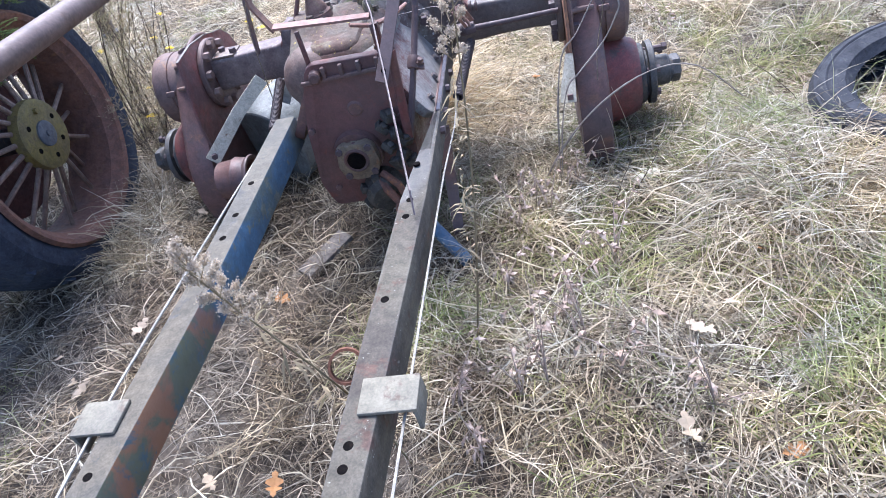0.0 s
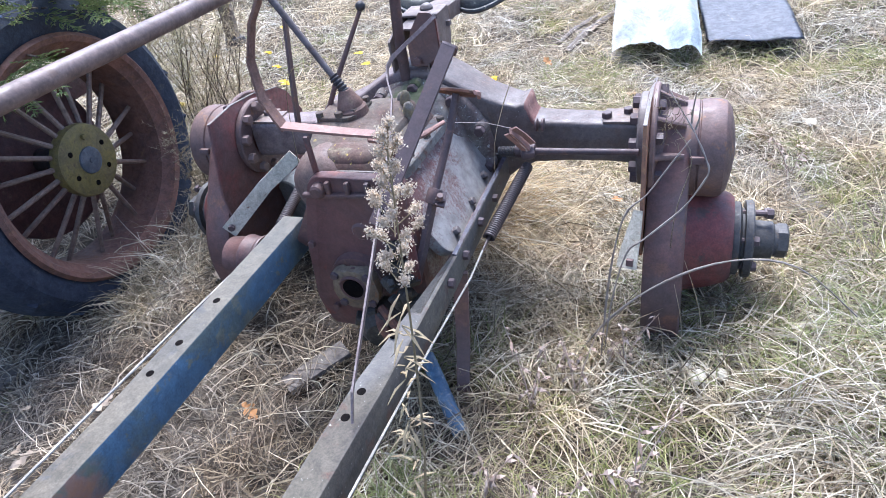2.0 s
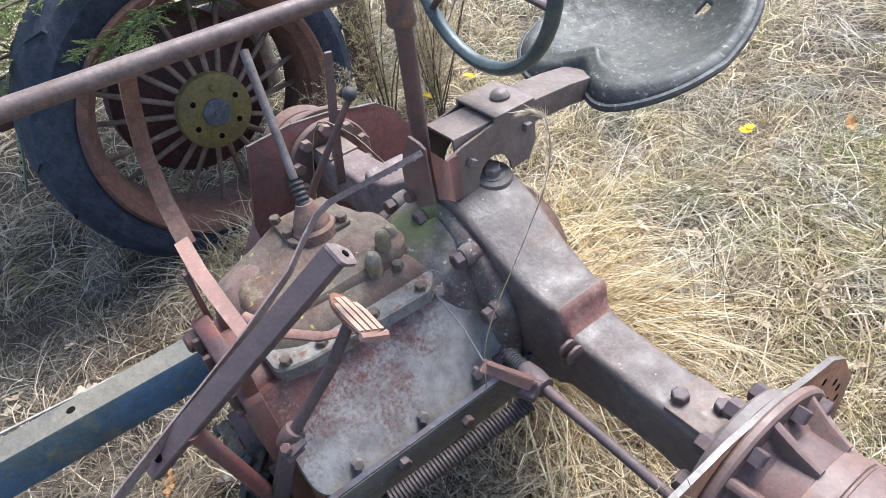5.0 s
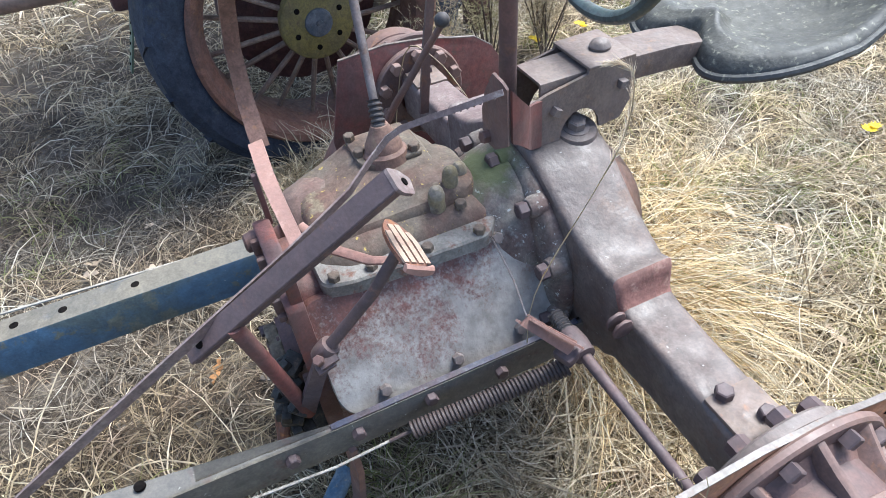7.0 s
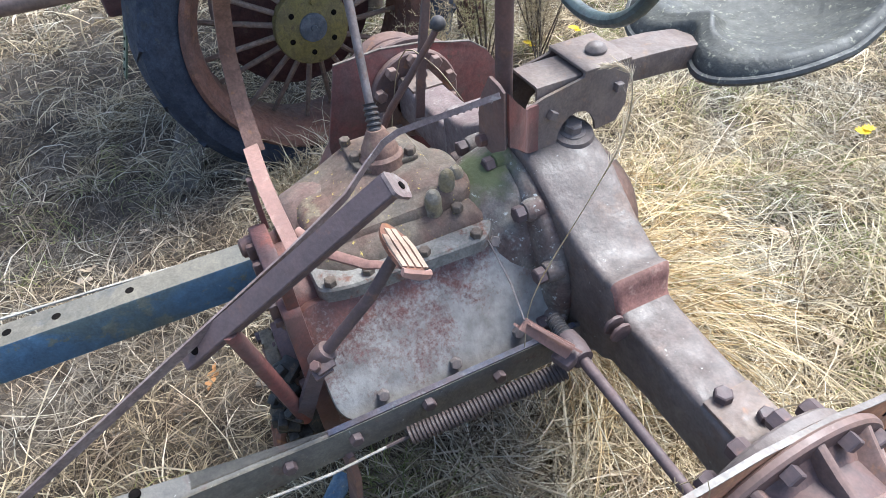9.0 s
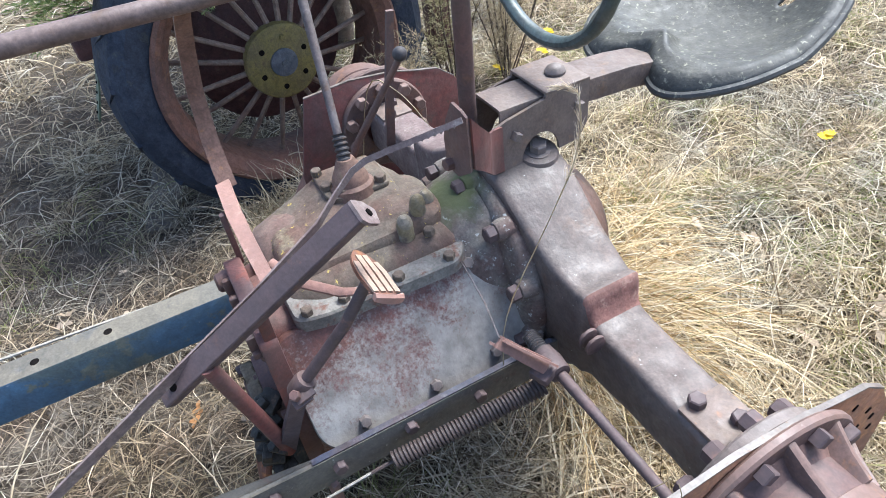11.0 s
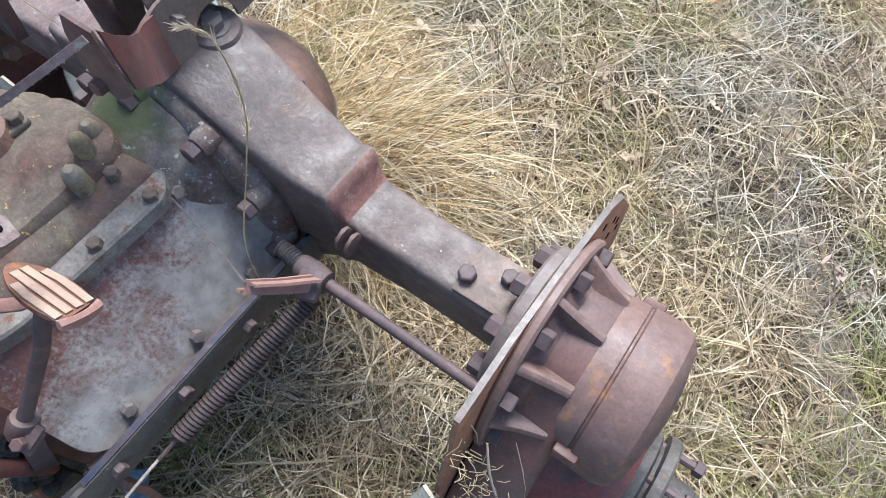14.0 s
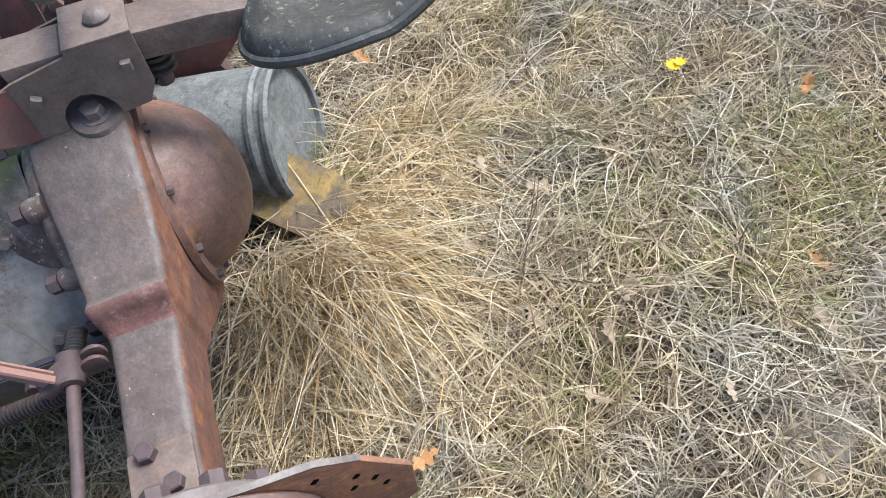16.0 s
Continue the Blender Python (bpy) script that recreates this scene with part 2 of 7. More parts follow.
TYRE = worn("sun_faded_tyre_rubber", (0.042, 0.049, 0.068), (0.058, 0.066, 0.088), (0.075, 0.076, 0.080), 7, rough=0.8, bump=0.5, spec=0.15)
SHEET = worn("white_and_pale_blue_metal_sheet", (0.62, 0.62, 0.59), (0.54, 0.61, 0.65), (0.34, 0.33, 0.31), 2.0, second_lo=0.50, second_hi=0.58, wear_lo=0.62, wear_hi=0.70, rough=0.5)
PANEL = worn("slate_grey_panel", (0.25, 0.255, 0.285), (0.265, 0.27, 0.295), (0.285, 0.285, 0.30), 3, rough=0.6, bump=0.1, spec=0.35)
DRUM = worn("galvanised_weathered_drum", (0.215, 0.225, 0.22), (0.15, 0.16, 0.155), (0.11, 0.10, 0.085), 13, rough=0.65, bump=0.4)
YELLOW_IRON = worn("flaking_yellow_paint", (0.34, 0.23, 0.07), (0.16, 0.12, 0.08), (0.15, 0.125, 0.09), 14, second_lo=0.40, second_hi=0.60, rough=0.65)
BLUE_PIPE = worn("chipped_blue_pipe", (0.085, 0.15, 0.23), (0.15, 0.20, 0.25), (0.30, 0.30, 0.28), 22, rough=0.45)
WOOD = worn("grey_weathered_wood", (0.20, 0.17, 0.14), (0.145, 0.12, 0.10), (0.25, 0.225, 0.19), 18, rough=0.9, bump=0.5)
ROPE = worn("frayed_pale_cord", (0.42, 0.39, 0.34), (0.33, 0.30, 0.25), (0.25, 0.20, 0.16), 40, rough=0.9)
BARK = worn("grey_brown_bark", (0.13, 0.095, 0.075), (0.18, 0.145, 0.115), (0.08, 0.06, 0.05), 14, rough=0.95, bump=0.6)
SOIL = worn("litter_covered_soil", (0.095, 0.078, 0.062), (0.060, 0.048, 0.038), (0.20, 0.175, 0.145), 5, wear_lo=0.50, wear_hi=0.64, rough=1.0, bump=0.8, spec=0.1)
STRAW = plant("dry_straw_grass", [(0.30, 0.25, 0.17), (0.74, 0.67, 0.52), (0.16, 0.125, 0.085), (0.95, 0.90, 0.77), (0.48, 0.41, 0.30), (0.09, 0.072, 0.05)], 0.6, 0.45, True)
DEAD = plant("grey_dead_grass", [(0.115, 0.090, 0.065), (0.31, 0.26, 0.195), (0.048, 0.037, 0.027), (0.52, 0.45, 0.36), (0.15, 0.118, 0.085), (0.062, 0.048, 0.035)], 0.75, 0.25, True)
GOLD = plant("golden_straw", [(0.75, 0.58, 0.31), (0.92, 0.80, 0.55), (0.36, 0.25, 0.12), (0.95, 0.90, 0.74), (0.62, 0.44, 0.21), (0.20, 0.14, 0.075)], 0.6, 0.42)
GREEN = plant("pale_green_grass", [(0.21, 0.25, 0.09), (0.34, 0.37, 0.15), (0.48, 0.47, 0.26), (0.15, 0.19, 0.07), (0.40, 0.41, 0.20)], 0.6, 0.45, True)
CEDAR = plant("cedar_foliage", [(0.12, 0.19, 0.06), (0.20, 0.27, 0.09), (0.27, 0.31, 0.12), (0.14, 0.20, 0.08), (0.30, 0.28, 0.14)], 0.6, 0.35)
DRY_TWIG = plant("dry_bush_twigs", [(0.25, 0.19, 0.12), (0.32, 0.26, 0.16), (0.20, 0.17, 0.10)])
FLUFF = plant("dried_seed_fluff", [(0.60, 0.51, 0.39), (0.70, 0.61, 0.49), (0.45, 0.36, 0.26)], 0.95, 0.4)
LEAF = plant("fallen_oak_leaves", [(0.34, 0.24, 0.15), (0.40, 0.31, 0.22), (0.30, 0.16, 0.08), (0.44, 0.37, 0.28)], 0.7, 0.15)
PETAL = plant("yellow_petals", [(0.75, 0.55, 0.02), (0.80, 0.62, 0.04)], 0.6, 0.3)
BERRY = plant("blue_cedar_berries", [(0.20, 0.27, 0.42), (0.28, 0.34, 0.48)], 0.6, 0.0)

# ---- building tools ----
def part(name, bm, material, parent=None, label="", sharp=0.62):
    """Links bm as one mesh object under parent."""
    bmesh.ops.recalc_face_normals(bm, faces=bm.faces)
    for f in bm.faces:
        f.smooth = True
    for e in bm.edges:
        if len(e.link_faces) == 2 and e.calc_face_angle(0) > sharp:
            e.smooth = False
    me = bpy.data.meshes.new(name)
    bm.to_mesh(me)
    bm.free()
    me.materials.append(material)
    ob = new(name, me)
    ob.parent = parent
    if label:
        tagged(ob, label)
    return ob


def thing(name, label, category, at=(0, 0, 0), turn=(0, 0, 0), group="", kind=""):
    ob = new(name)
    ob.empty_display_size = 0.1
    ob.matrix_basis = pose(*at, *turn)
    return tagged(ob, label, category, group, kind)


def box(bm, centre, size, turn=(0, 0, 0), bevel=0.0, seg=2):
    made = bmesh.ops.create_cube(bm, size=1.0)["verts"]
    bmesh.ops.scale(bm, vec=size, verts=made)
    if bevel:
        es = list({e for v in made for e in v.link_edges})
        res = bmesh.ops.bevel(bm, geom=es, offset=bevel, segments=seg, profile=0.5, affect="EDGES")
        made = list(set(res["verts"]) | {v for v in made if v.is_valid})
        fs = {f for v in made for f in v.link_faces}
        made = list({v for f in fs for v in f.verts})
    bmesh.ops.transform(bm, matrix=pose(*centre, *turn), verts=made)
    return made


def frame_axes(d):
    d = Vector(d).normalized()
    a = Vector((0, 0, 1)) if abs(d.z) < 0.9 else Vector((1, 0, 0))
    u = d.cross(a).normalized()
    return d, u, d.cross(u).normalized()


def sweep(bm, pts, r, seg=10, flat=1.0, up=None):
    """A round (or flattened) bar along a line of points. r: one radius or one for each point."""
    pts = [Vector(p) for p in pts]
    rs = r if isinstance(r, (list, tuple)) else [r] * len(pts)
    rings = []
    d0, u, v = frame_axes(pts[1] - pts[0])
    if up is not None:
        v = (Vector(up) - d0 * Vector(up).dot(d0)).normalized()
        u = v.cross(d0).normalized()
    for k, p in enumerate(pts):
        d = (pts[min(k + 1, len(pts) - 1)] - pts[max(k - 1, 0)]).normalized()
        u = (u - d * u.dot(d)).normalized()
        v = d.cross(u).normalized()
        rings.append([bm.verts.new(p + rs[k] * (math.cos(a) * u + flat * math.sin(a) * v)) for a in [2 * math.pi * (i + 0.5) / seg for i in range(seg)]])
    for a, b in zip(rings, rings[1:]):
        for i in range(seg):
            bm.faces.new((a[i], a[(i + 1) % seg], b[(i + 1) % seg], b[i]))
    bm.faces.new(rings[0][::-1])
    bm.faces.new(rings[-1])


def strap(bm, pts, width, thick, up):
    """A flat bar of rectangular section along a line of points; up: the normal of its wide face (one, or one for each point)."""
    pts = [Vector(p) for p in pts]
    rings = []
    for k, p in enumerate(pts):
        d = (pts[min(k + 1, len(pts) - 1)] - pts[max(k - 1, 0)]).normalized()
        n = Vector(up[k] if isinstance(up, list) else up)
        n = (n - d * n.dot(d)).normalized()
        s = d.cross(n)
        w = width[k] if isinstance(width, list) else width
        rings.append([bm.verts.new(p + s * a * w / 2 + n * b * thick / 2) for a, b in ((-1, -1), (1, -1), (1, 1), (-1, 1))])
    for a, b in zip(rings, rings[1:]):
        for i in range(4):
            bm.faces.new((a[i], a[(i + 1) % 4], b[(i + 1) % 4], b[i]))
    bm.faces.new(rings[0][::-1])
    bm.faces.new(rings[-1])


def lathe(bm, profile, origin, axis, seg=32, closed=False):
    """Turns (radius, along) pairs round an axis."""
    o = Vector(origin)
    d, u, v = frame_axes(axis)
    rings = []
    for r, h in profile:
        if r < 1e-5:
            rings.append([bm.verts.new(o + d * h)])
        else:
            rings.append([bm.verts.new(o + d * h + r * (math.cos(2 * math.pi * i / seg) * u + math.sin(2 * math.pi * i / seg) * v)) for i in range(seg)])
    pairs = list(zip(rings, rings[1:])) + ([(rings[-1], rings[0])] if closed else [])
    for a, b in pairs:
        for i in range(seg):
            q = [a[i % len(a)], a[(i + 1) % len(a)], b[(i + 1) % len(b)], b[i % len(b)]]
            q = list(dict.fromkeys(q))
            if len(q) > 2:
                bm.faces.new(q)


def prism(bm, outline, at, axis, depth, bevel=0.0):
    """A flat plate: outline in the plane across axis ('x': y, z; 'y': x, z; 'z': x, y), thickened to both sides of at."""
    def place(a, b, c):
        return {"x": (c, a, b), "y": (a, c, b), "z": (a, b, c)}[axis]
    lo = [bm.verts.new(place(a, b, at - depth / 2)) for a, b in outline]
    hi = [bm.verts.new(place(a, b, at + depth / 2)) for a, b in outline]
    f1, f2 = bm.faces.new(lo[::-1]), bm.faces.new(hi)
    for i in range(len(lo)):
        bm.faces.new((lo[i], lo[(i + 1) % len(lo)], hi[(i + 1) % len(lo)], hi[i]))
    if bevel:
        bmesh.ops.bevel(bm, geom=list(f1.edges) + list(f2.edges), offset=bevel, segments=2, profile=0.5, affect="EDGES")


def loft(bm, sections, caps=True):
    rings = [[bm.verts.new(p) for p in s] for s in sections]
    k = len(rings[0])
    for a, b in zip(rings, rings[1:]):
        for i in range(k):
            bm.faces.new((a[i], a[(i + 1) % k], b[(i + 1) % k], b[i]))
    if caps:
        bm.faces.new(rings[0][::-1])
        bm.faces.new(rings[-1])
    return rings


def rounded(outline, r, steps=4):
    """Rounds the corners of a 2D outline."""
    out = []
    k = len(outline)
    for i in range(k):
        p, a, b = Vector(outline[i]), Vector(outline[i - 1]), Vector(outline[(i + 1) % k])
        ra = min(r, (a - p).length * 0.45)
        rb = min(r, (b - p).length * 0.45)
        p0, p1 = p + (a - p).normalized() * ra, p + (b - p).normalized() * rb
        for s in range(steps + 1):
            f = s / steps
            q = p0.lerp(p, f).lerp(p.lerp(p1, f), f)
            out.append((q.x, q.y))
    return out


def hull_of_circles(c1, r1, c2, r2, seg=40):
    pts = [(c[0] + r * math.cos(2 * math.pi * i / seg), c[1] + r * math.sin(2 * math.pi * i / seg)) for c, r in ((c1, r1), (c2, r2)) for i in range(seg)]
    pts = sorted(set(pts))

    def half(seq):
        h = []
        for p in seq:
            while len(h) > 1 and (h[-1][0] - h[-2][0]) * (p[1] - h[-2][1]) - (h[-1][1] - h[-2][1]) * (p[0] - h[-2][0]) <= 0:
                h.pop()
            h.append(p)
        return h[:-1]
    return half(pts) + half(pts[::-1])


BOLTS = {}


def bolt(parent, at, axis, size=0.012, material=None, washer=False, square=False):
    """A bolt head standing on a surface at a point; size: half the width over its corners."""
    material = material or STEEL
    key = (round(size, 4), material.name, washer, square)
    if key not in BOLTS:
        bm = bmesh.new()
        sides = 4 if square else 6
        h = size * 1.15
        lathe(bm, [(0, 0), (size, 0), (size, h * 0.88), (size * 0.84, h), (0, h)], (0, 0, 0), (0, 0, 1), sides)
        if washer:
            lathe(bm, [(0, -0.001), (size * 1.45, -0.001), (size * 1.45, size * 0.16), (0, size * 0.16)], (0, 0, 0), (0, 0, 1), 16)
        ob = part("bolt", bm, material, parent, sharp=0.4)
        BOLTS[key] = ob.data
    else:
        ob = new("bolt", BOLTS[key])
        ob.parent = parent
    d, u, v = frame_axes(axis)
    spin = 0.7 * (at[0] * 37.1 + at[2] * 53.3)
    m = Matrix((u, v, d)).transposed().to_4x4() if u.cross(v).dot(d) > 0 else Matrix((v, u, d)).transposed().to_4x4()
    ob.matrix_basis = Matrix.Translation(at) @ m @ Matrix.Rotation(spin, 4, "Z")
    return ob


# ---- ground ----
def ground_z(x, y):
    t = min(max((-0.75 - x) / 0.75, 0.0), 1.0)
    dip = -0.15 * t * t * (3 - 2 * t)
    near = math.exp(-(x * x + y * y) / 60)
    return -0.10 + dip + 0.03 * near * noise.noise((x * 1.1, y * 1.1, 3.0)) + 0.012 * near * noise.noise((x * 4, y * 4, 9.0))


def spread(lo, hi, mid, fine, count):
    """Grid lines, close together round mid and far apart towards the horizon."""
    k = np.linspace(-1, 1, count)
    s = np.sinh(k * 7.0) / math.sinh(7.0)
    return mid + s * np.where(k < 0, mid - lo, hi - mid)


gx, gy = spread(-300, 300, 0.2, 0.05, 181), spread(-300, 300, 0.3, 0.05, 181)
gv = [(x, y, ground_z(x, y)) for y in gy for x in gx]
gf = [(j * 181 + i, j * 181 + i + 1, (j + 1) * 181 + i + 1, (j + 1) * 181 + i) for j in range(180) for i in range(180)]
gm = bpy.data.meshes.new("ground")
gm.from_pydata(gv, [], gf)
gm.polygons.foreach_set("use_smooth", [True] * len(gf))
def far_cover(m):
    """Dry grass cover takes over from bare soil away from the tractor."""
    n, l = m.node_tree.nodes, m.node_tree.links
    out = n["Principled BSDF"]
    old = out.inputs["Base Color"].links[0].from_socket
    co = n.new("ShaderNodeTexCoord").outputs["Object"]
    gap = n.new("ShaderNodeVectorMath")
    gap.operation = "LENGTH"
    l.new(co, gap.inputs[0])
    edge = n.new("ShaderNodeMapRange")
    edge.inputs["From Min"].default_value, edge.inputs["From Max"].default_value = 3.2, 5.5
    l.new(gap.outputs["Value"], edge.inputs["Value"])
    straw = blend(n, l, noise_fac(n, l, 1.3, 6, 0.7, 0.35, 0.65, co, 0.5), (0.150, 0.122, 0.084), (0.24, 0.20, 0.14))
    straw = blend(n, l, noise_fac(n, l, 30, 5, 0.75, 0.35, 0.65, co), straw, (0.095, 0.076, 0.05))
    l.new(blend(n, l, edge.outputs["Result"], old, straw), out.inputs["Base Color"])


far_cover(SOIL)
gm.materials.append(SOIL)
tagged(new("ground", gm), "matted brown soil under dry grass", "ground", kind="structure")

MUD = worn("pale_dry_mud", (0.29, 0.268, 0.245), (0.20, 0.18, 0.16), (0.38, 0.355, 0.325), 26, rough=1.0, bump=0.7, spec=0.1)
sv, sf = [], []
for j in range(46):
    y = 0.15 + 0.055 * j
    mid = 0.725 - (y - 1.1) * 0.544 + 0.01 * math.sin(5 * y)
    for i in range(6):
        x = mid + (i / 5 - 0.5) * (0.17 + 0.04 * noise.noise((y * 6, i * 0.7, 2.0)))
        sv.append((x, y, ground_z(x, y) + (0.010 if 0 < i < 5 else -0.010) + 0.006 * noise.noise((x * 14, y * 14, 1.0))))
    if j:
        sf += [((j - 1) * 6 + i, (j - 1) * 6 + i + 1, j * 6 + i + 1, j * 6 + i) for i in range(5)]
sm = bpy.data.meshes.new("trodden_strip")
sm.from_pydata(sv, [], sf)
sm.polygons.foreach_set("use_smooth", [True] * len(sf))
sm.materials.append(MUD)
tagged(new("trodden_strip", sm), "narrow strip of pale bare mud trodden through the grass", "path", kind="structure")

# ---- the stripped tractor: rails, gear case, axle, drop housings ----
tractor = thing("tractor", "stripped rusty red tractor chassis without wheels or engine", "tractor", (0, 0, -0.1))
TZ = 0.1


def tpart(name, bm, material, parent=None, label="", sharp=0.62):
    """A part of the tractor, drawn in heights above z = 0."""
    if parent is None:
        bmesh.ops.translate(bm, vec=(0, 0, TZ), verts=bm.verts)
        return part(name, bm, material, tractor, label, sharp)
    bmesh.ops.translate(bm, vec=(0, 0, TZ), verts=bm.verts)
    return part(name, bm, material, parent, label, sharp)


def tbolt(parent, at, axis, size=0.012, material=None, washer=False, square=False):
    return bolt(parent, (at[0], at[1], at[2] + TZ), axis, size, material, washer, square)


# frame rails: channels, their holes laid on as discs with the shade painted in
RAIL_TOP, RAIL_W, RAIL_H = 0.372, 0.062, 0.092


def rail_x(x, y):
    return x + 0.055 * min(0.0, y + 0.95)


def rail(x, material, label, y0, y1, holes, sign):
    bm = bmesh.new()
    t = 0.008
    # web on the sign side, flanges above and below
    w, h = RAIL_W / 2, RAIL_H
    sec = [(sign * w, 0), (sign * w, -h), (-sign * w, -h), (-sign * w, -h + t), (sign * (w - t), -h + t), (sign * (w - t), -t), (-sign * w, -t), (-sign * w, 0)]
    sec = rounded(sec, 0.006, 2)
    cut = [y for y in np.linspace(y0, y1, 14) if y < -0.99] + ([-0.98, -0.87, -0.76, -0.65, -0.535, y1] if y1 > -0.4 else [y1])
    slim = lambda y: min(max((y + 0.98) / 0.445, 0.0), 1.0) if y1 > -0.4 else 0.0
    loft(bm, [[(rail_x(x, y) + max(a, -w + (w + 0.018) * slim(y)), y, RAIL_TOP + min(b, -0.020 * slim(y))) for a, b in sec] for y in cut])
    ob = tpart("frame_rail", bm, material, None, label)
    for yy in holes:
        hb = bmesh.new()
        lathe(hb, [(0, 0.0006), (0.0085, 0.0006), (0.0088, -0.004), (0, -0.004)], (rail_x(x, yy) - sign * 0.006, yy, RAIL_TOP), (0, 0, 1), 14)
        tpart("bolt_hole", hb, HOLE_SHADE, ob)
    return ob


rail_l = rail(0.212, RAIL_OLIVE, "olive-grey channel rail with bare worn edges", -2.6, 0.0, [-1.045, -0.985, -1.655, -1.615, -1.30, -0.836], 1)
rail_r = rail(-0.240, RAIL_BLUE, "blue and olive channel rail with flaking paint", -2.6, -0.46, [-0.936, -1.024, -1.635, -0.80], 1)
rail_r.data.materials.append(RAIL_CREAM)
for f in rail_r.data.polygons:
    if f.normal.z > 0.7:
        f.material_index = 1
for yy, zz in ((-0.62, 0.330), (-0.51, 0.326), (-0.38, 0.332), (-0.248, 0.320)):
    tbolt(rail_l, (0.2435, yy, zz), (1, 0, 0), 0.0115, STEEL)

# angle brackets near the front of the rails
BRACKET = worn("cream_olive_bracket_paint", (0.205, 0.185, 0.135), (0.15, 0.135, 0.105), (0.12, 0.08, 0.055), 8, edge=(0.30, 0.28, 0.24), rough=0.8, bump=0.3, spec=0.2)
for x0, x1, y in ((0.176, 0.276, -1.528), (-0.362, -0.272, -1.520)):
    bm = bmesh.new()
    box(bm, ((x0 + x1) / 2, y, RAIL_TOP + 0.0045), (x1 - x0, 0.072, 0.008), bevel=0.0025)
    xs = x1 - 0.004 if x0 > 0 else x0 + 0.004
    box(bm, (xs, y, RAIL_TOP - 0.022), (0.008, 0.072, 0.050), bevel=0.0025)
    tpart("angle_bracket", bm, BRACKET, None, "olive angle bracket on the rail")

# gear case
CX = 0.0


def case_section(y, wt, wm, wb, zt, zm, zl, zb):
    o = rounded([(-wt, zt), (wt, zt), (wm, zm), (wm * 0.96, zl), (wb, zb), (-wb, zb), (-wm * 0.96, zl), (-wm, zm)], 0.03, 3)
    return [(CX + a, y, b) for a, b in o]


bm = bmesh.new()
loft(bm, [case_section(-0.525, 0.075, 0.150, 0.10, 0.508, 0.325, 0.22, 0.085), case_section(-0.50, 0.080, 0.158, 0.10, 0.508, 0.320, 0.22, 0.08),
          case_section(-0.36, 0.085, 0.172, 0.10, 0.508, 0.320, 0.20, 0.08), case_section(-0.22, 0.088, 0.180, 0.11, 0.508, 0.325, 0.20, 0.10),
          case_section(-0.15, 0.090, 0.184, 0.12, 0.512, 0.335, 0.21, 0.13), case_section(-0.10, 0.100, 0.19, 0.12, 0.535, 0.35, 0.22, 0.16)])
gear_case = tpart("gear_case", bm, CASE_SIDE, None, "sloping cast gear case, red paint under grey lichen")

# side covers, plates that lie proud of the sloping sides
for s in (1, -1):
    bm = bmesh.new()
    top = [(CX + s * 0.098, 0.507), (CX + s * 0.212, 0.318)]
    d = Vector((top[1][0] - top[0][0], top[1][1] - top[0][1])).normalized()
    nrm = Vector((-d.y, d.x)) * (1 if s > 0 else -1)
    if nrm.x * s < 0:
        nrm = -nrm
    length = (Vector(top[1]) - Vector(top[0])).length
    outline = rounded([(-0.528, 0.004), (-0.150, 0.000), (-0.112, 0.020), (-0.112, length - 0.012), (-0.17, length + 0.002), (-0.485, length + 0.008), (-0.522, length - 0.02)], 0.03, 5)
    rings = []
    for lift, inset in ((-0.022, 0.0), (0.002, 0.0), (0.006, 0.010)):
        ring = []
        for yy, k in outline:
            yy2, k2 = yy + (-0.32 - yy) * inset, k + (length / 2 - k) * inset * 2
            p = Vector(top[0]) + d * k2 + nrm * lift
            ring.append((p.x, yy2, p.y))
        rings.append(ring)
    loft(bm, rings)
    cover = tpart("side_cover", bm, CASE_SIDE if s > 0 else RED_DARK, gear_case, "side cover blotched with grey lichen over red" if s > 0 else "dark red side cover")
    cover.parent = gear_case
    for yy, k in ((-0.443, length - 0.028), (-0.309, length - 0.028), (-0.185, length - 0.034), (-0.40, 0.016), (-0.18, 0.016)):
        p = Vector(top[0]) + d * k + nrm * 0.006
        tbolt(gear_case, (p.x, yy, p.y), (nrm.x, 0, nrm.y), 0.0105, AXLE)

# dark flange under the cover and the bare upper edge of the rail beside it
bm = bmesh.new()
sweep(bm, [(0.203, -0.535, 0.305), (0.214, -0.50, 0.318), (0.217, -0.30, 0.322), (0.218, -0.13, 0.322)], 0.0075, 8)
tpart("cover_flange", bm, RED_DARK, gear_case, "dark red lower edge of the cover")
bm = bmesh.new()
strap(bm, [(0.236, -0.548, 0.354), (0.2365, -0.35, 0.354), (0.237, -0.09, 0.354)], 0.0100, 0.004, (0.15, 0, 1))
tpart("rail_edge", bm, EDGE_BLUE, rail_l, "bare blue-grey edge of the rail")

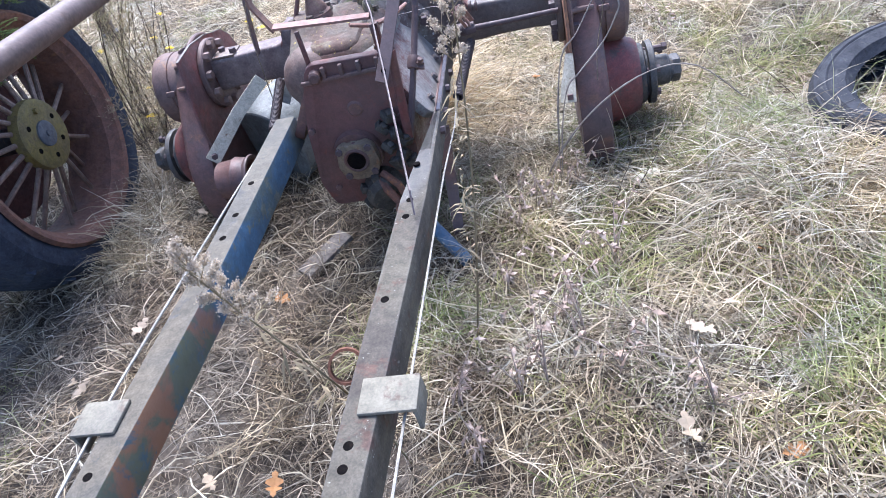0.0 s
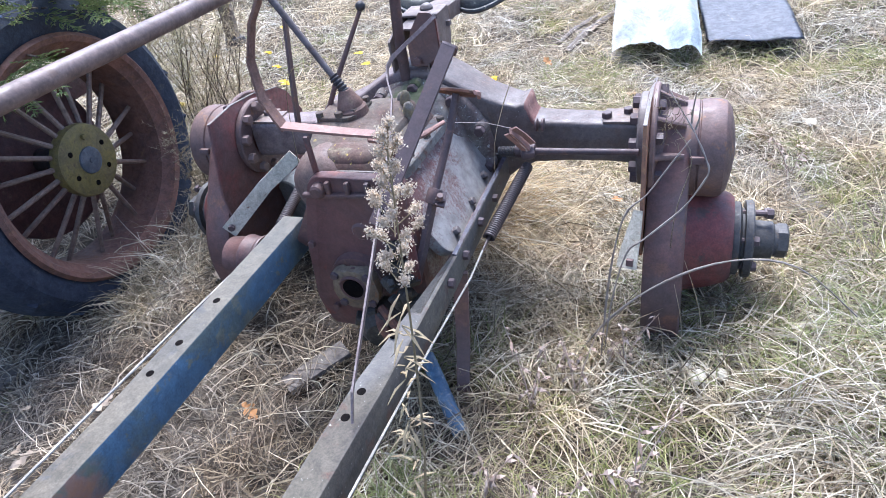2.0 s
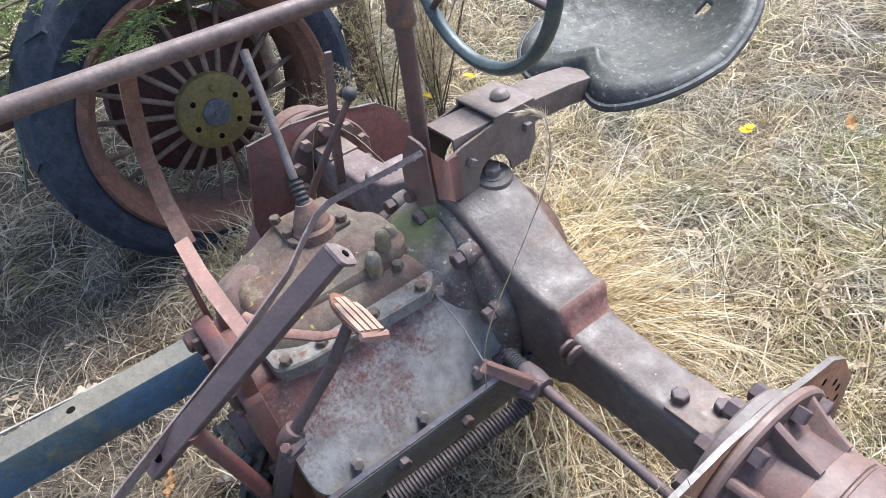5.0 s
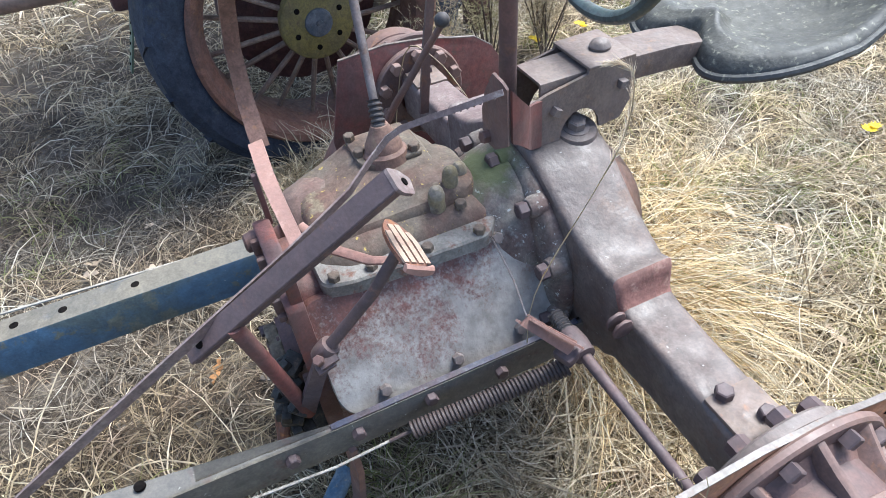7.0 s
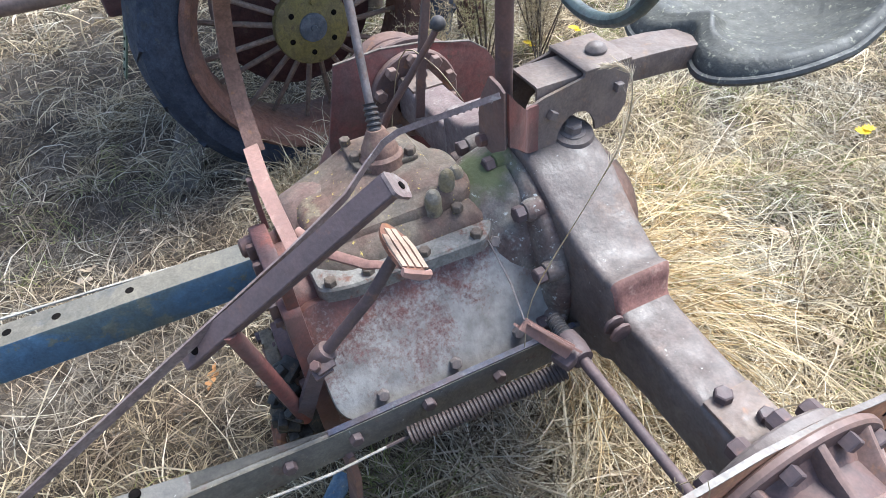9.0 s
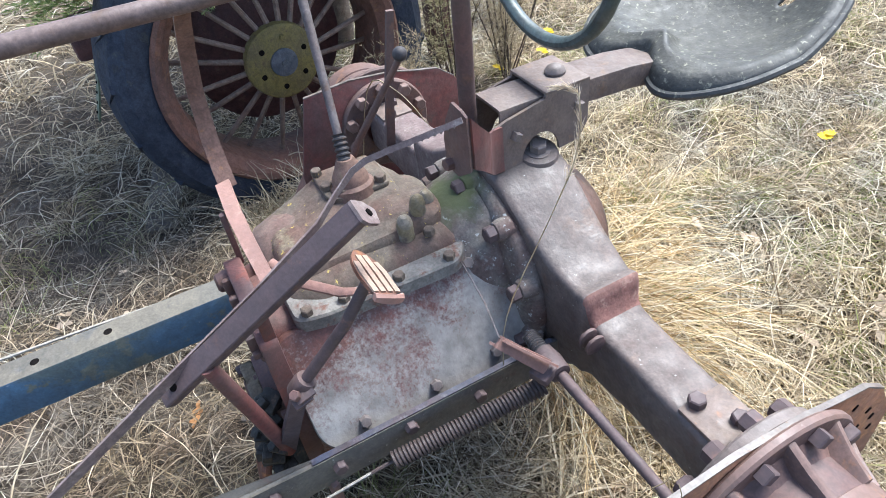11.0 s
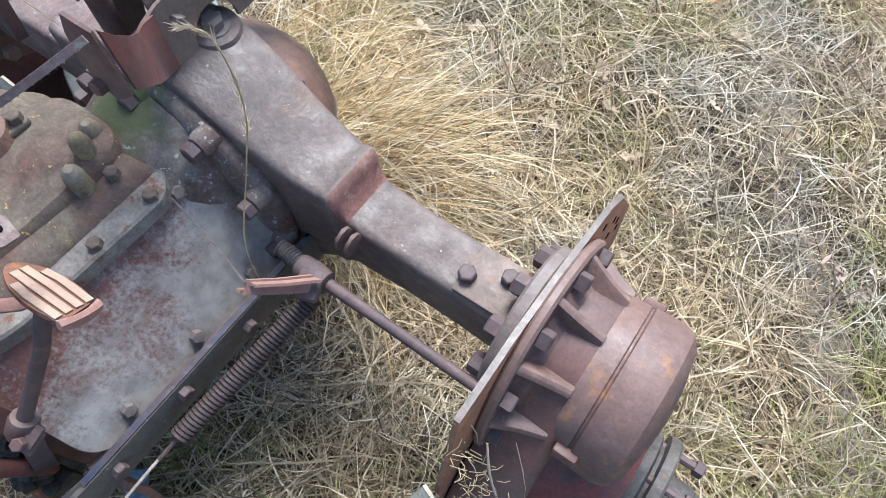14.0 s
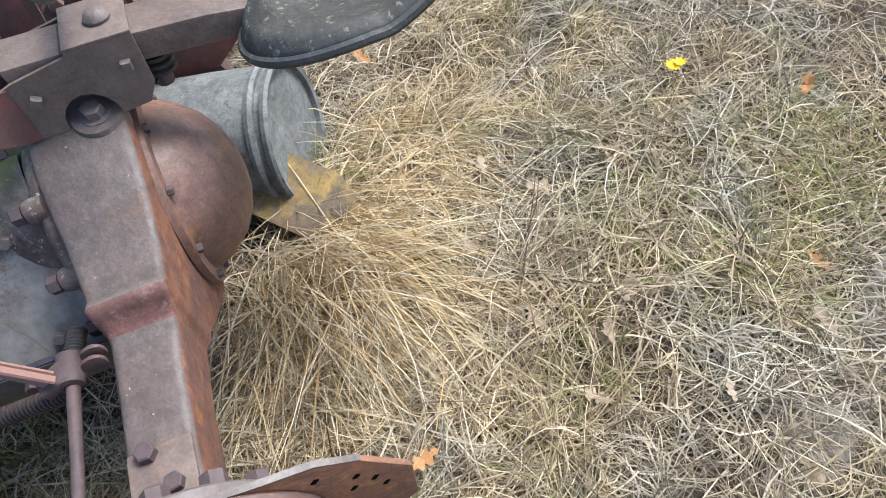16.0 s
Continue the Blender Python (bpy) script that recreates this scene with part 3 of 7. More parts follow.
# front plate of the case: red, with an open slot under its top bar
bm = bmesh.new()
plate = rounded([(-0.088, 0.550), (0.142, 0.548), (0.152, 0.42), (0.150, 0.25), (0.132, 0.13), (0.07, 0.090), (-0.150, 0.092), (-0.172, 0.18), (-0.150, 0.36), (-0.116, 0.48)][::-1], 0.020, 3)
prism(bm, plate, -0.535, "y", 0.03, 0.004)
box(bm, (-0.084, -0.520, 0.585), (0.012, 0.010, 0.105), bevel=0.002)
box(bm, (0.126, -0.530, 0.580), (0.022, 0.020, 0.085), bevel=0.003)
PLATE = worn("mauve_red_front_plate", (0.125, 0.050, 0.043), (0.086, 0.056, 0.055), (0.165, 0.050, 0.036), 5, wear_lo=0.55, wear_hi=0.64, edge=(0.20, 0.11, 0.09), edge_amount=0.25, rough=0.6, bump=0.3)
front_plate = tpart("front_plate", bm, PLATE, None, "flat faded red front plate of the gear case")
bm = bmesh.new()
strap(bm, [(-0.150, -0.497, 0.652), (-0.06, -0.502, 0.646), (0.02, -0.502, 0.639), (0.115, -0.500, 0.631)], [0.025, 0.025, 0.023, 0.021], 0.007, (0.30, -0.20, 1))
tpart("top_bar", bm, PINK_IRON, front_plate, "rust-red flat bar across the slot")
# cast ledge with lugs across the top of the plate
bm = bmesh.new()
box(bm, (0.008, -0.556, 0.508), (0.240, 0.014, 0.012), (0, -1.5, 0), 0.003)
for x in (-0.040, 0.010, 0.060, 0.112):
    box(bm, (x, -0.556, 0.527), (0.012, 0.016, 0.032), (0, 0, 0), 0.004)
lathe(bm, [(0.0, 0.022), (0.012, 0.022), (0.017, 0.018), (0.019, 0.0), (0.019, -0.01), (0, -0.01)], (-0.066, -0.552, 0.520), (0, -1, 0), 18)
tpart("cast_ledge", bm, RED_DARK, front_plate, "dark cast ledge with lugs")
bm = bmesh.new()
lathe(bm, [(0.0, 0.007), (0.018, 0.006), (0.024, 0.0), (0, -0.004)], (0.010, -0.550, 0.405), (0, -1, 0), 20)
tpart("plug", bm, RED_DARK, front_plate, "round painted plug")
for x, z in ((-0.135, 0.36), (0.13, 0.36), (-0.12, 0.16), (0.11, 0.15)):
    tbolt(front_plate, (x, -0.550, z), (0, -1, 0), 0.010, RED_DARK)
# bearing boss with the shaft's end
bm = bmesh.new()
lathe(bm, [(0.0, 0.026), (0.027, 0.026), (0.033, 0.029), (0.038, 0.026), (0.040, 0.012), (0.048, 0.008), (0.050, 0.0), (0.072, 0.0), (0.075, -0.03), (0, -0.03)], (-0.022, -0.575, 0.268), (0, -1, 0), 28)
tpart("bearing_boss", bm, RED_DARK, front_plate, "greasy round bearing boss")
bm = bmesh.new()
prism(bm, rounded([(-0.082, 0.238), (-0.072, 0.318), (-0.040, 0.322), (-0.020, 0.312), (0.004, 0.326), (0.036, 0.318), (0.046, 0.246), (0.020, 0.206), (-0.052, 0.204)], 0.014, 3), -0.588, "y", 0.024, 0.005)
tpart("bearing_flange", bm, TAN_IRON, front_plate, "rusty lobed bearing flange")
for x, z in ((-0.064, 0.304), (0.022, 0.306), (-0.058, 0.222), (0.022, 0.226)):
    tbolt(front_plate, (x, -0.595, z), (0, -1, 0), 0.011, STEEL)
# the bore is a solid disc, its inner shade put into the colour
bm = bmesh.new()
lathe(bm, [(0.0, 0.0), (0.027, 0.0), (0.027, 0.012), (0, 0.012)], (-0.022, -0.6035, 0.268), (0, 1, 0), 20)
tpart("shaft_bore", bm, HOLE_SHADE, front_plate)
# greasy coupling under the boss
bm = bmesh.new()
lathe(bm, [(0, -0.05), (0.055, -0.05), (0.062, -0.03), (0.062, 0.02), (0.045, 0.04), (0, 0.045)], (0.03, -0.585, 0.145), (0.3, -1, -0.15), 20)
GRIME = worn("oily_green_black_grime", (0.042, 0.038, 0.032), (0.068, 0.060, 0.046), (0.11, 0.075, 0.05), 25, rough=0.7, bump=0.6)
coupling = tpart("coupling", bm, GRIME, None, "grimy coupling under the front plate")
for k in range(7):
    a = k * 0.9
    bm = bmesh.new()
    box(bm, (0.03 + 0.06 * math.cos(a), -0.60, 0.145 + 0.055 * math.sin(a)), (0.03, 0.035, 0.024), (0, math.degrees(-a), 8 * k), 0.004)
    tpart("tooth", bm, GRIME, coupling)
for k, (x, y, z, a) in enumerate(((0.110, -0.585, 0.330, 10), (0.085, -0.60, 0.295, 35), (0.120, -0.60, 0.265, -15), (0.075, -0.575, 0.345, 50), (0.130, -0.58, 0.300, 25), (0.095, -0.61, 0.245, 70), (0.135, -0.59, 0.235, 5), (0.100, -0.57, 0.375, 20))):
    bm = bmesh.new()
    box(bm, (x, y, z), (0.034, 0.040, 0.022), (a, 12 * (k % 3), a * 2), 0.004)
    box(bm, (x + 0.008, y - 0.012, z + 0.012), (0.016, 0.018, 0.016), (a, 0, a), 0.003)
    tpart("tooth", bm, GRIME, coupling)
# clutch yoke: a small rusty linkage on the front
bm = bmesh.new()
sweep(bm, [(0.02, -0.60, 0.20), (0.05, -0.63, 0.17), (0.075, -0.64, 0.13), (0.07, -0.64, 0.10)], 0.013, 8)
sweep(bm, [(0.04, -0.60, 0.215), (0.085, -0.63, 0.185), (0.10, -0.64, 0.145)], 0.011, 8)
box(bm, (0.085, -0.645, 0.115), (0.05, 0.03, 0.03), (0, 25, 10), 0.005)
tpart("yoke", bm, RUST, None, "small rusty forked yoke")

# top lid: lever turret, caps and moss
bm = bmesh.new()
lid = rounded([(-0.105, -0.485), (0.108, -0.485), (0.121, -0.435), (0.129, -0.200), (0.095, -0.172), (0.06, -0.150), (-0.09, -0.150), (-0.115, -0.20)], 0.018, 4)
rings = [[(a, b, 0.500) for a, b in lid], [(a, b, 0.523) for a, b in lid], [(a * 0.975, -0.31 + (b + 0.31) * 0.985, 0.527) for a, b in lid]]
loft(bm, rings)
tpart("top_lid", bm, LEDGE, gear_case, "pale grey flanged lid of the gear case")
bm = bmesh.new()
hump = rounded([(-0.125, -0.470), (0.050, -0.470), (0.062, -0.215), (0.04, -0.165), (-0.09, -0.165), (-0.125, -0.22)], 0.04, 5)
rings = []
for z, k in ((0.522, 1.0), (0.540, 0.985), (0.552, 0.94), (0.560, 0.86), (0.564, 0.6), (0.565, 0.2)):
    rings.append([(-0.02 + (a + 0.02) * k, -0.31 + (b + 0.31) * k, z + 0.02 * max(0, (b + 0.36) / 0.2) * (z > 0.55)) for a, b in hump])
loft(bm, rings)
tpart("lid_hump", bm, TOP_LID, gear_case, "rounded moss-stained hump of the lid")
# four-sided turret that falls away towards the front and the sides
bm = bmesh.new()
rings = []
for z, x0, x1, y0, y1 in ((0.522, -0.155, 0.090, -0.478, -0.175), (0.538, -0.156, 0.084, -0.470, -0.180), (0.548, -0.158, 0.070, -0.455, -0.188), (0.566, -0.162, 0.010, -0.400, -0.208), (0.582, -0.165, -0.030, -0.362, -0.220), (0.588, -0.165, -0.042, -0.348, -0.224)):
    rings.append([(a, b, z) for a, b in rounded([(x0, y0), (x1 - 0.035, y0), (x1, y0 + 0.05), (x1, y1), (x0, y1)], 0.014, 3)])
loft(bm, rings)
tpart("turret_base", bm, TOP_LID, gear_case, "tan-grey sloping casting under the gear lever")
bm = bmesh.new()
prism(bm, rounded([(-0.165, -0.345), (-0.072, -0.345), (-0.054, -0.320), (-0.054, -0.232), (-0.165, -0.232)], 0.010, 3), 0.592, "z", 0.011, 0.003)
tpart("turret_plate", bm, TOP_LID, gear_case, "flat plate bolted on the casting")
# rounded shoulder on the far side
bm = bmesh.new()
lathe(bm, [(0.0, 0.11), (0.045, 0.105), (0.075, 0.085), (0.09, 0.05), (0.095, 0.0), (0.095, -0.12), (0, -0.12)], (-0.105, -0.40, 0.47), (-0.15, -1, 0.05), 28)
tpart("shoulder", bm, BROWN_CAST, gear_case, "rounded brown shoulder of the casting")
CAP_MOSS = worn("yellow_moss_on_iron", (0.225, 0.195, 0.155), (0.255, 0.205, 0.120), (0.17, 0.130, 0.10), 16, second_lo=0.45, second_hi=0.55, rough=0.85, bump=0.4)
for x, y, z, r in ((0.050, -0.258, 0.5525, 0.0145), (0.030, -0.222, 0.5675, 0.0140), (0.008, -0.196, 0.552, 0.0145)):
    bm = bmesh.new()
    lathe(bm, [(r * 1.15, -0.03), (r * 1.1, 0.0), (r, 0.012), (r * 0.98, 0.030), (r * 0.80, 0.041), (r * 0.4, 0.047), (0, 0.048)], (x, y, z), (0.15, 0, 1), 18)
    tpart("rounded_cap", bm, CAP_MOSS, gear_case, "round-topped cap with yellow moss stains")
for x, y, z in ((0.100, -0.462, 0.526), (0.105, -0.400, 0.526), (0.112, -0.305, 0.526), (0.116, -0.212, 0.526), (0.068, -0.222, 0.552), (-0.066, -0.245, 0.598), (-0.068, -0.315, 0.598), (-0.100, -0.336, 0.598), (-0.155, -0.336, 0.598)):
    tbolt(gear_case, (x, y, z), (0, 0, 1), 0.0105, TOP_LID)

# bell and middle of the axle
def mossy():
    """Grey iron with moss grown over its crown."""
    m = worn("mossy_grey_iron", (0.195, 0.172, 0.148), (0.130, 0.085, 0.072), (0.25, 0.23, 0.205), 9, speck=(0.38, 0.38, 0.35), speck_lo=0.62, rough=0.8, bump=0.4)
    n, l = m.node_tree.nodes, m.node_tree.links
    out = n["Principled BSDF"]
    old = out.inputs["Base Color"].links[0].from_socket
    co = n.new("ShaderNodeTexCoord").outputs["Object"]
    gap = n.new("ShaderNodeVectorMath")
    gap.operation = "DISTANCE"
    l.new(co, gap.inputs[0])
    gap.inputs[1].default_value = (0.02, -0.15, 0.68)
    fall = n.new("ShaderNodeMath")
    fall.operation = "MULTIPLY_ADD"
    l.new(gap.outputs["Value"], fall.inputs[0])
    fall.inputs[1].default_value = -10.0
    l.new(noise_fac(n, l, 16, 6, 0.7, 0.2, 0.8, co), fall.inputs[2])
    edge = n.new("ShaderNodeMapRange")
    edge.inputs["From Min"].default_value, edge.inputs["From Max"].default_value = -0.30, 0.10
    l.new(fall.outputs[0], edge.inputs["Value"])
    l.new(blend(n, l, edge.outputs["Result"], old, (0.076, 0.084, 0.036)), out.inputs["Base Color"])
    return m


MOSSY = mossy()
bm = bmesh.new()
lathe(bm, [(0.10, -0.160), (0.150, -0.142), (0.182, -0.100), (0.196, -0.060), (0.204, -0.030)], (CX + 0.008, -0.082, 0.383), (0, 1, 0), 48)
for v in bm.verts:
    v.co.x *= 0.74
lathe(bm, [(0.10, -0.038), (0.176, -0.036), (0.196, -0.028), (0.205, -0.020), (0.208, -0.008), (0.205, 0.0), (0.10, 0.0)], (CX + 0.008, -0.082, 0.383), (0, 1, 0), 56)
bell = tpart("bell_flange", bm, MOSSY, None,
             "round bolted flange green with moss")
for k in range(11):
    a = k * 2 * math.pi / 11 + 0.385
    lug = bmesh.new()
    lathe(lug, [(0.0, -0.0435), (0.013, -0.0435), (0.017, -0.041), (0.0195, -0.034), (0.021, -0.012), (0, -0.012)], (CX + 0.008 + 0.194 * math.cos(a), -0.082, 0.383 + 0.194 * math.sin(a)), (0, 1, 0), 14)
    tpart("lug", lug, MOSSY, bell)
    tbolt(bell, (CX + 0.008 + 0.196 * math.cos(a), -0.126, 0.383 + 0.196 * math.sin(a)), (0, -1, 0), 0.0150, STEEL)


def axle_half(s):
    """One half of the axle housing, from the middle out to the flange."""
    bm = bmesh.new()
    secs = []
    # distance from the middle, front, back, top, underside
    rows = [(0.00, -0.085, 0.055, 0.612, 0.20), (0.04, -0.087, 0.055, 0.610, 0.20), (0.08, -0.088, 0.056, 0.598, 0.205), (0.12, -0.088, 0.054, 0.576, 0.215), (0.16, -0.087, 0.050, 0.551, 0.235),
            (0.20, -0.084, 0.046, 0.528, 0.26), (0.25, -0.080, 0.040, 0.509, 0.29), (0.280, -0.077, 0.036, 0.501, 0.315), (0.296, -0.077, 0.036, 0.507, 0.32), (0.302, -0.077, 0.035, 0.509, 0.32), (0.307, -0.075, 0.033, 0.503, 0.322),
            (0.311, -0.074, 0.031, 0.486, 0.325), (0.317, -0.072, 0.028, 0.467, 0.327), (0.326, -0.071, 0.027, 0.457, 0.33), (0.345, -0.071, 0.026, 0.453, 0.33), (0.42, -0.070, 0.021, 0.451, 0.335), (0.52, -0.071, 0.019, 0.447, 0.335), (0.600, -0.073, 0.019, 0.445, 0.33)]
    for d, fr, bk, zt, zb in rows:
        o = rounded([(fr, zb), (bk, zb), (bk, zt), (fr, zt)], 0.014, 3)
        secs.append([(s * d, a, b) for a, b in o])
    loft(bm, secs)
    return bm


NECK_PAD = worn("rust_stained_pad", (0.150, 0.108, 0.082), (0.125, 0.088, 0.072), (0.22, 0.11, 0.06), 16, edge=(0.28, 0.22, 0.19), rough=0.6, bump=0.25)
for s in (1, -1):
    axle = tpart("axle_housing", axle_half(s), AXLE if s > 0 else PEWTER, None, "square brown-grey cast axle housing with a raised step")
    axle.data.materials.append(RUST)
    axle.data.materials.append(PINK_IRON)
    for f in axle.data.polygons:
        if f.normal.y > 0.85:
            f.material_index = 1
        elif 0.301 < abs(f.center.x) < 0.330 and f.center.z > 0.54:
            f.material_index = 2
    bm = bmesh.new()
    box(bm, (s * 0.548, -0.026, 0.4485), (0.085, 0.082, 0.009), bevel=0.003)
    tpart("pad", bm, NECK_PAD, axle, "rust-stained bolt pad")
    tbolt(axle, (s * 0.514, -0.040, 0.452), (0, 0, 1), 0.0135, STEEL)
    tbolt(axle, (s * 0.565, -0.012, 0.452), (0, 0, 1), 0.0125, STEEL)
DISH = worn("brown_rusted_dome", (0.220, 0.125, 0.090), (0.165, 0.092, 0.070), (0.28, 0.135, 0.06), 6, wear_lo=0.60, wear_hi=0.68, rough=0.46, bump=0.25, spec=0.5)
# dished cover behind the axle
bm = bmesh.new()
lathe(bm, [(0.0, 0.118), (0.04, 0.114), (0.08, 0.100), (0.115, 0.076), (0.145, 0.040), (0.158, 0.010), (0.160, 0.004), (0.185, 0.003), (0.187, -0.010), (0.10, -0.012)], (CX, 0.060, 0.385), (0, 1, 0), 48)
dish = tpart("rear_cover", bm, DISH, None, "domed rusty brown cover behind the axle")
for k in range(10):
    a = k * math.pi / 5 + 0.1
    tbolt(dish, (CX + 0.173 * math.cos(a), 0.064, 0.385 + 0.173 * math.sin(a)), (0, 1, 0), 0.008, STEEL)


NECK = worn("brown_rusted_ribbed_casting", (0.150, 0.085, 0.068), (0.115, 0.072, 0.066), (0.24, 0.115, 0.055), 7, edge=(0.26, 0.19, 0.16), edge_amount=0.35, speck=(0.27, 0.22, 0.19), speck_lo=0.70, rough=0.60, bump=0.16)
PLATE_RUST = worn("orange_rusted_plate", (0.29, 0.125, 0.052), (0.21, 0.090, 0.048), (0.36, 0.165, 0.06), 9, edge=(0.30, 0.22, 0.18), rough=0.8, bump=0.4)
BARE_EDGE = worn("rubbed_bare_steel", (0.165, 0.140, 0.122), (0.125, 0.098, 0.085), (0.17, 0.09, 0.055), 20, rough=0.5, bump=0.1, spec=0.5)
# drop housings with their plate, ribbed cover and hub
def drop(s):
    PY, PZ = -0.030, 0.360      # the upper shaft
    HY, HZ = -0.065, 0.105      # the wheel hub
    bm = bmesh.new()
    outer = hull_of_circles((PY, PZ), 0.122, (-0.065, 0.055), 0.276)
    loft(bm, [[(s * x, HY + (a - HY) * k, HZ + (b - HZ) * k) for a, b in outer] for x, k in ((0.632, 0.985), (0.638, 1.0), (0.712, 1.0), (0.722, 0.985), (0.728, 0.95))])
    body = tpart("drop_housing", bm, RED_DARK, None, "flat-sided red and purple-grey drop gear housing reaching the ground")
    # thin plate with a pointed rear end
    bm = bmesh.new()
    pl = [(-0.222, 0.516), (-0.10, 0.524), (0.02, 0.510), (0.085, 0.492), (0.150, 0.478), (0.200, 0.440), (0.255, 0.350), (0.250, 0.24), (0.18, 0.18), (-0.27, 0.18), (-0.278, 0.30)]
    prism(bm, pl[::-1], s * 0.624, "x", 0.009, 0.0015)
    tpart("mounting_plate", bm, PLATE_RUST if s > 0 else RED, body, "thin orange-rusted mounting plate with bright top edge")
    eb = bmesh.new()
    strap(eb, [(s * 0.624, y, z + 0.0012) for y, z in pl[:6]], 0.0088, 0.0024, (0, 0.12, 1))
    tpart("worn_edge", eb, BARE_EDGE, body, "rubbed bright top edge of the plate")
    # slots laid on the plate as near-black tabs, painted with their inner shade
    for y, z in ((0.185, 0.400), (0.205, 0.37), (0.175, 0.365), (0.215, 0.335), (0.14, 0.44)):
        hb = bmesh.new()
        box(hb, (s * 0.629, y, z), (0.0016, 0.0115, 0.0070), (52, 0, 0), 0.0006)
        tpart("hole", hb, HOLE_SHADE, body)
    # flange towards the axle, its heads stand round the housing
    bm = bmesh.new()
    lathe(bm, [(0.06, 0.0), (0.118, 0.0), (0.122, 0.004), (0.122, 0.018), (0.118, 0.022), (0.06, 0.022)], (s * 0.597, -0.026, 0.385), (s, 0, 0), 40)
    tpart("axle_flange", bm, AXLE if s > 0 else NECK, body)
    for y, z in ring_points2(-0.026, 0.385, 0.103, 10, 0.31):
        tbolt(body, (s * 0.597, y, z), (-s, 0, 0), 0.0165, STEEL if s > 0 else NECK)
    # outer flange, ribbed neck and round cover
    bm = bmesh.new()
    lathe(bm, [(0.05, 0.0), (0.166, 0.0), (0.170, 0.004), (0.170, 0.012), (0.166, 0.016), (0.140, 0.017), (0.130, 0.026), (0.112, 0.050), (0.106, 0.078), (0.05, 0.078)], (s * 0.629, PY, PZ), (s, 0, 0), 48)
    tpart("ribbed_neck", bm, NECK, body, "ribbed casting between plate and round cover")
    for k in range(10):
        a = 2 * math.pi * (k + 0.5) / 10
        rb = bmesh.new()
        loft(rb, [[(s * x, PY + rr * math.cos(a) - w * math.sin(a), PZ + rr * math.sin(a) + w * math.cos(a)) for rr, w in ((0.095, -0.018), (0.118, -0.0105), (r1 - 0.007, -0.0078), (r1 - 0.0015, -0.0055), (r1, -0.001), (r1, 0.001), (r1 - 0.0015, 0.0055), (r1 - 0.007, 0.0078), (0.118, 0.0105), (0.095, 0.018))]
                  for x, r1 in ((0.643, 0.163), (0.655, 0.156), (0.68, 0.143), (0.712, 0.131))])
        tpart("rib", rb, NECK, body)
        y, z = PY + 0.150 * math.cos(a + 0.314), PZ + 0.150 * math.sin(a + 0.314)
        tbolt(body, (s * 0.646, y, z), (s, 0, 0), 0.0145, STEEL, square=True)
    bm = bmesh.new()
    lathe(bm, [(0.05, 0.0), (0.118, 0.0), (0.123, 0.005), (0.124, 0.034), (0.1215, 0.036), (0.1215, 0.039), (0.125, 0.041), (0.126, 0.082), (0.121, 0.098), (0.105, 0.110), (0.06, 0.120), (0.02, 0.125), (0, 0.125)],
          (s * 0.706, PY, PZ), (s, 0, 0), 48)
    tpart("round_cover", bm, NECK, body, "round two-part cover, brown-red")
    for a in (0.25, 2.9, 4.4):
        bm = bmesh.new()
        box(bm, (s * 0.742, PY + 0.127 * math.cos(a), PZ + 0.127 * math.sin(a)), (0.034, 0.018, 0.020), (math.degrees(a), 0, 0), 0.004)
        tpart("lug", bm, RED_DARK, body)
    # wheel hub below
    bm = bmesh.new()
    lathe(bm, [(0.06, 0.0), (0.158, 0.0), (0.150, 0.02), (0.137, 0.075), (0.122, 0.112), (0.113, 0.122), (0.08, 0.124)], (s * 0.722, HY, HZ), (s, 0, 0), 40)
    tpart("hub_carrier", bm, RED, body, "bright red tapering hub carrier")
    bm = bmesh.new()
    lathe(bm, [(0.05, 0.0), (0.098, 0.0), (0.100, 0.006), (0.100, 0.022), (0.095, 0.026), (0.084, 0.028), (0.084, 0.034), (0.104, 0.036), (0.106, 0.052), (0.103, 0.056), (0.060, 0.058), (0.052, 0.062), (0.050, 0.105), (0.044, 0.11),
               (0.044, 0.118), (0.0, 0.118)], (s * 0.838, HY, HZ), (s, 0, 0), 36)
    hub = tpart("wheel_hub", bm, HUB_GREY, body, "dark greasy wheel hub")
    bm = bmesh.new()
    lathe(bm, [(0, 0), (0.046, 0), (0.046, 0.022), (0.040, 0.027), (0, 0.027)], (s * 0.955, HY, HZ), (s, 0, 0), 6)
    tpart("axle_nut", bm, HUB_GREY, body)
    for k in range(6):
        a = k * math.pi / 3 + 0.5
        y, z = HY + 0.082 * math.cos(a), HZ + 0.082 * math.sin(a)
        bm = bmesh.new()
        sweep(bm, [(s * 0.85, y, z), (s * (0.94 if k in (0, 1) else 0.905), y, z)], 0.0075, 8)
        tpart("stud", bm, STEEL, body)
        tbolt(body, (s * (0.925 if k in (0, 1) else 0.893), y, z), (s, 0, 0), 0.0135, STEEL)
    return body


def ring_points2(y, z, r, count, start):
    return [(y + r * math.cos(start + 2 * math.pi * k / count), z + r * math.sin(start + 2 * math.pi * k / count)) for k in range(count)]


drop(1)
drop(-1)
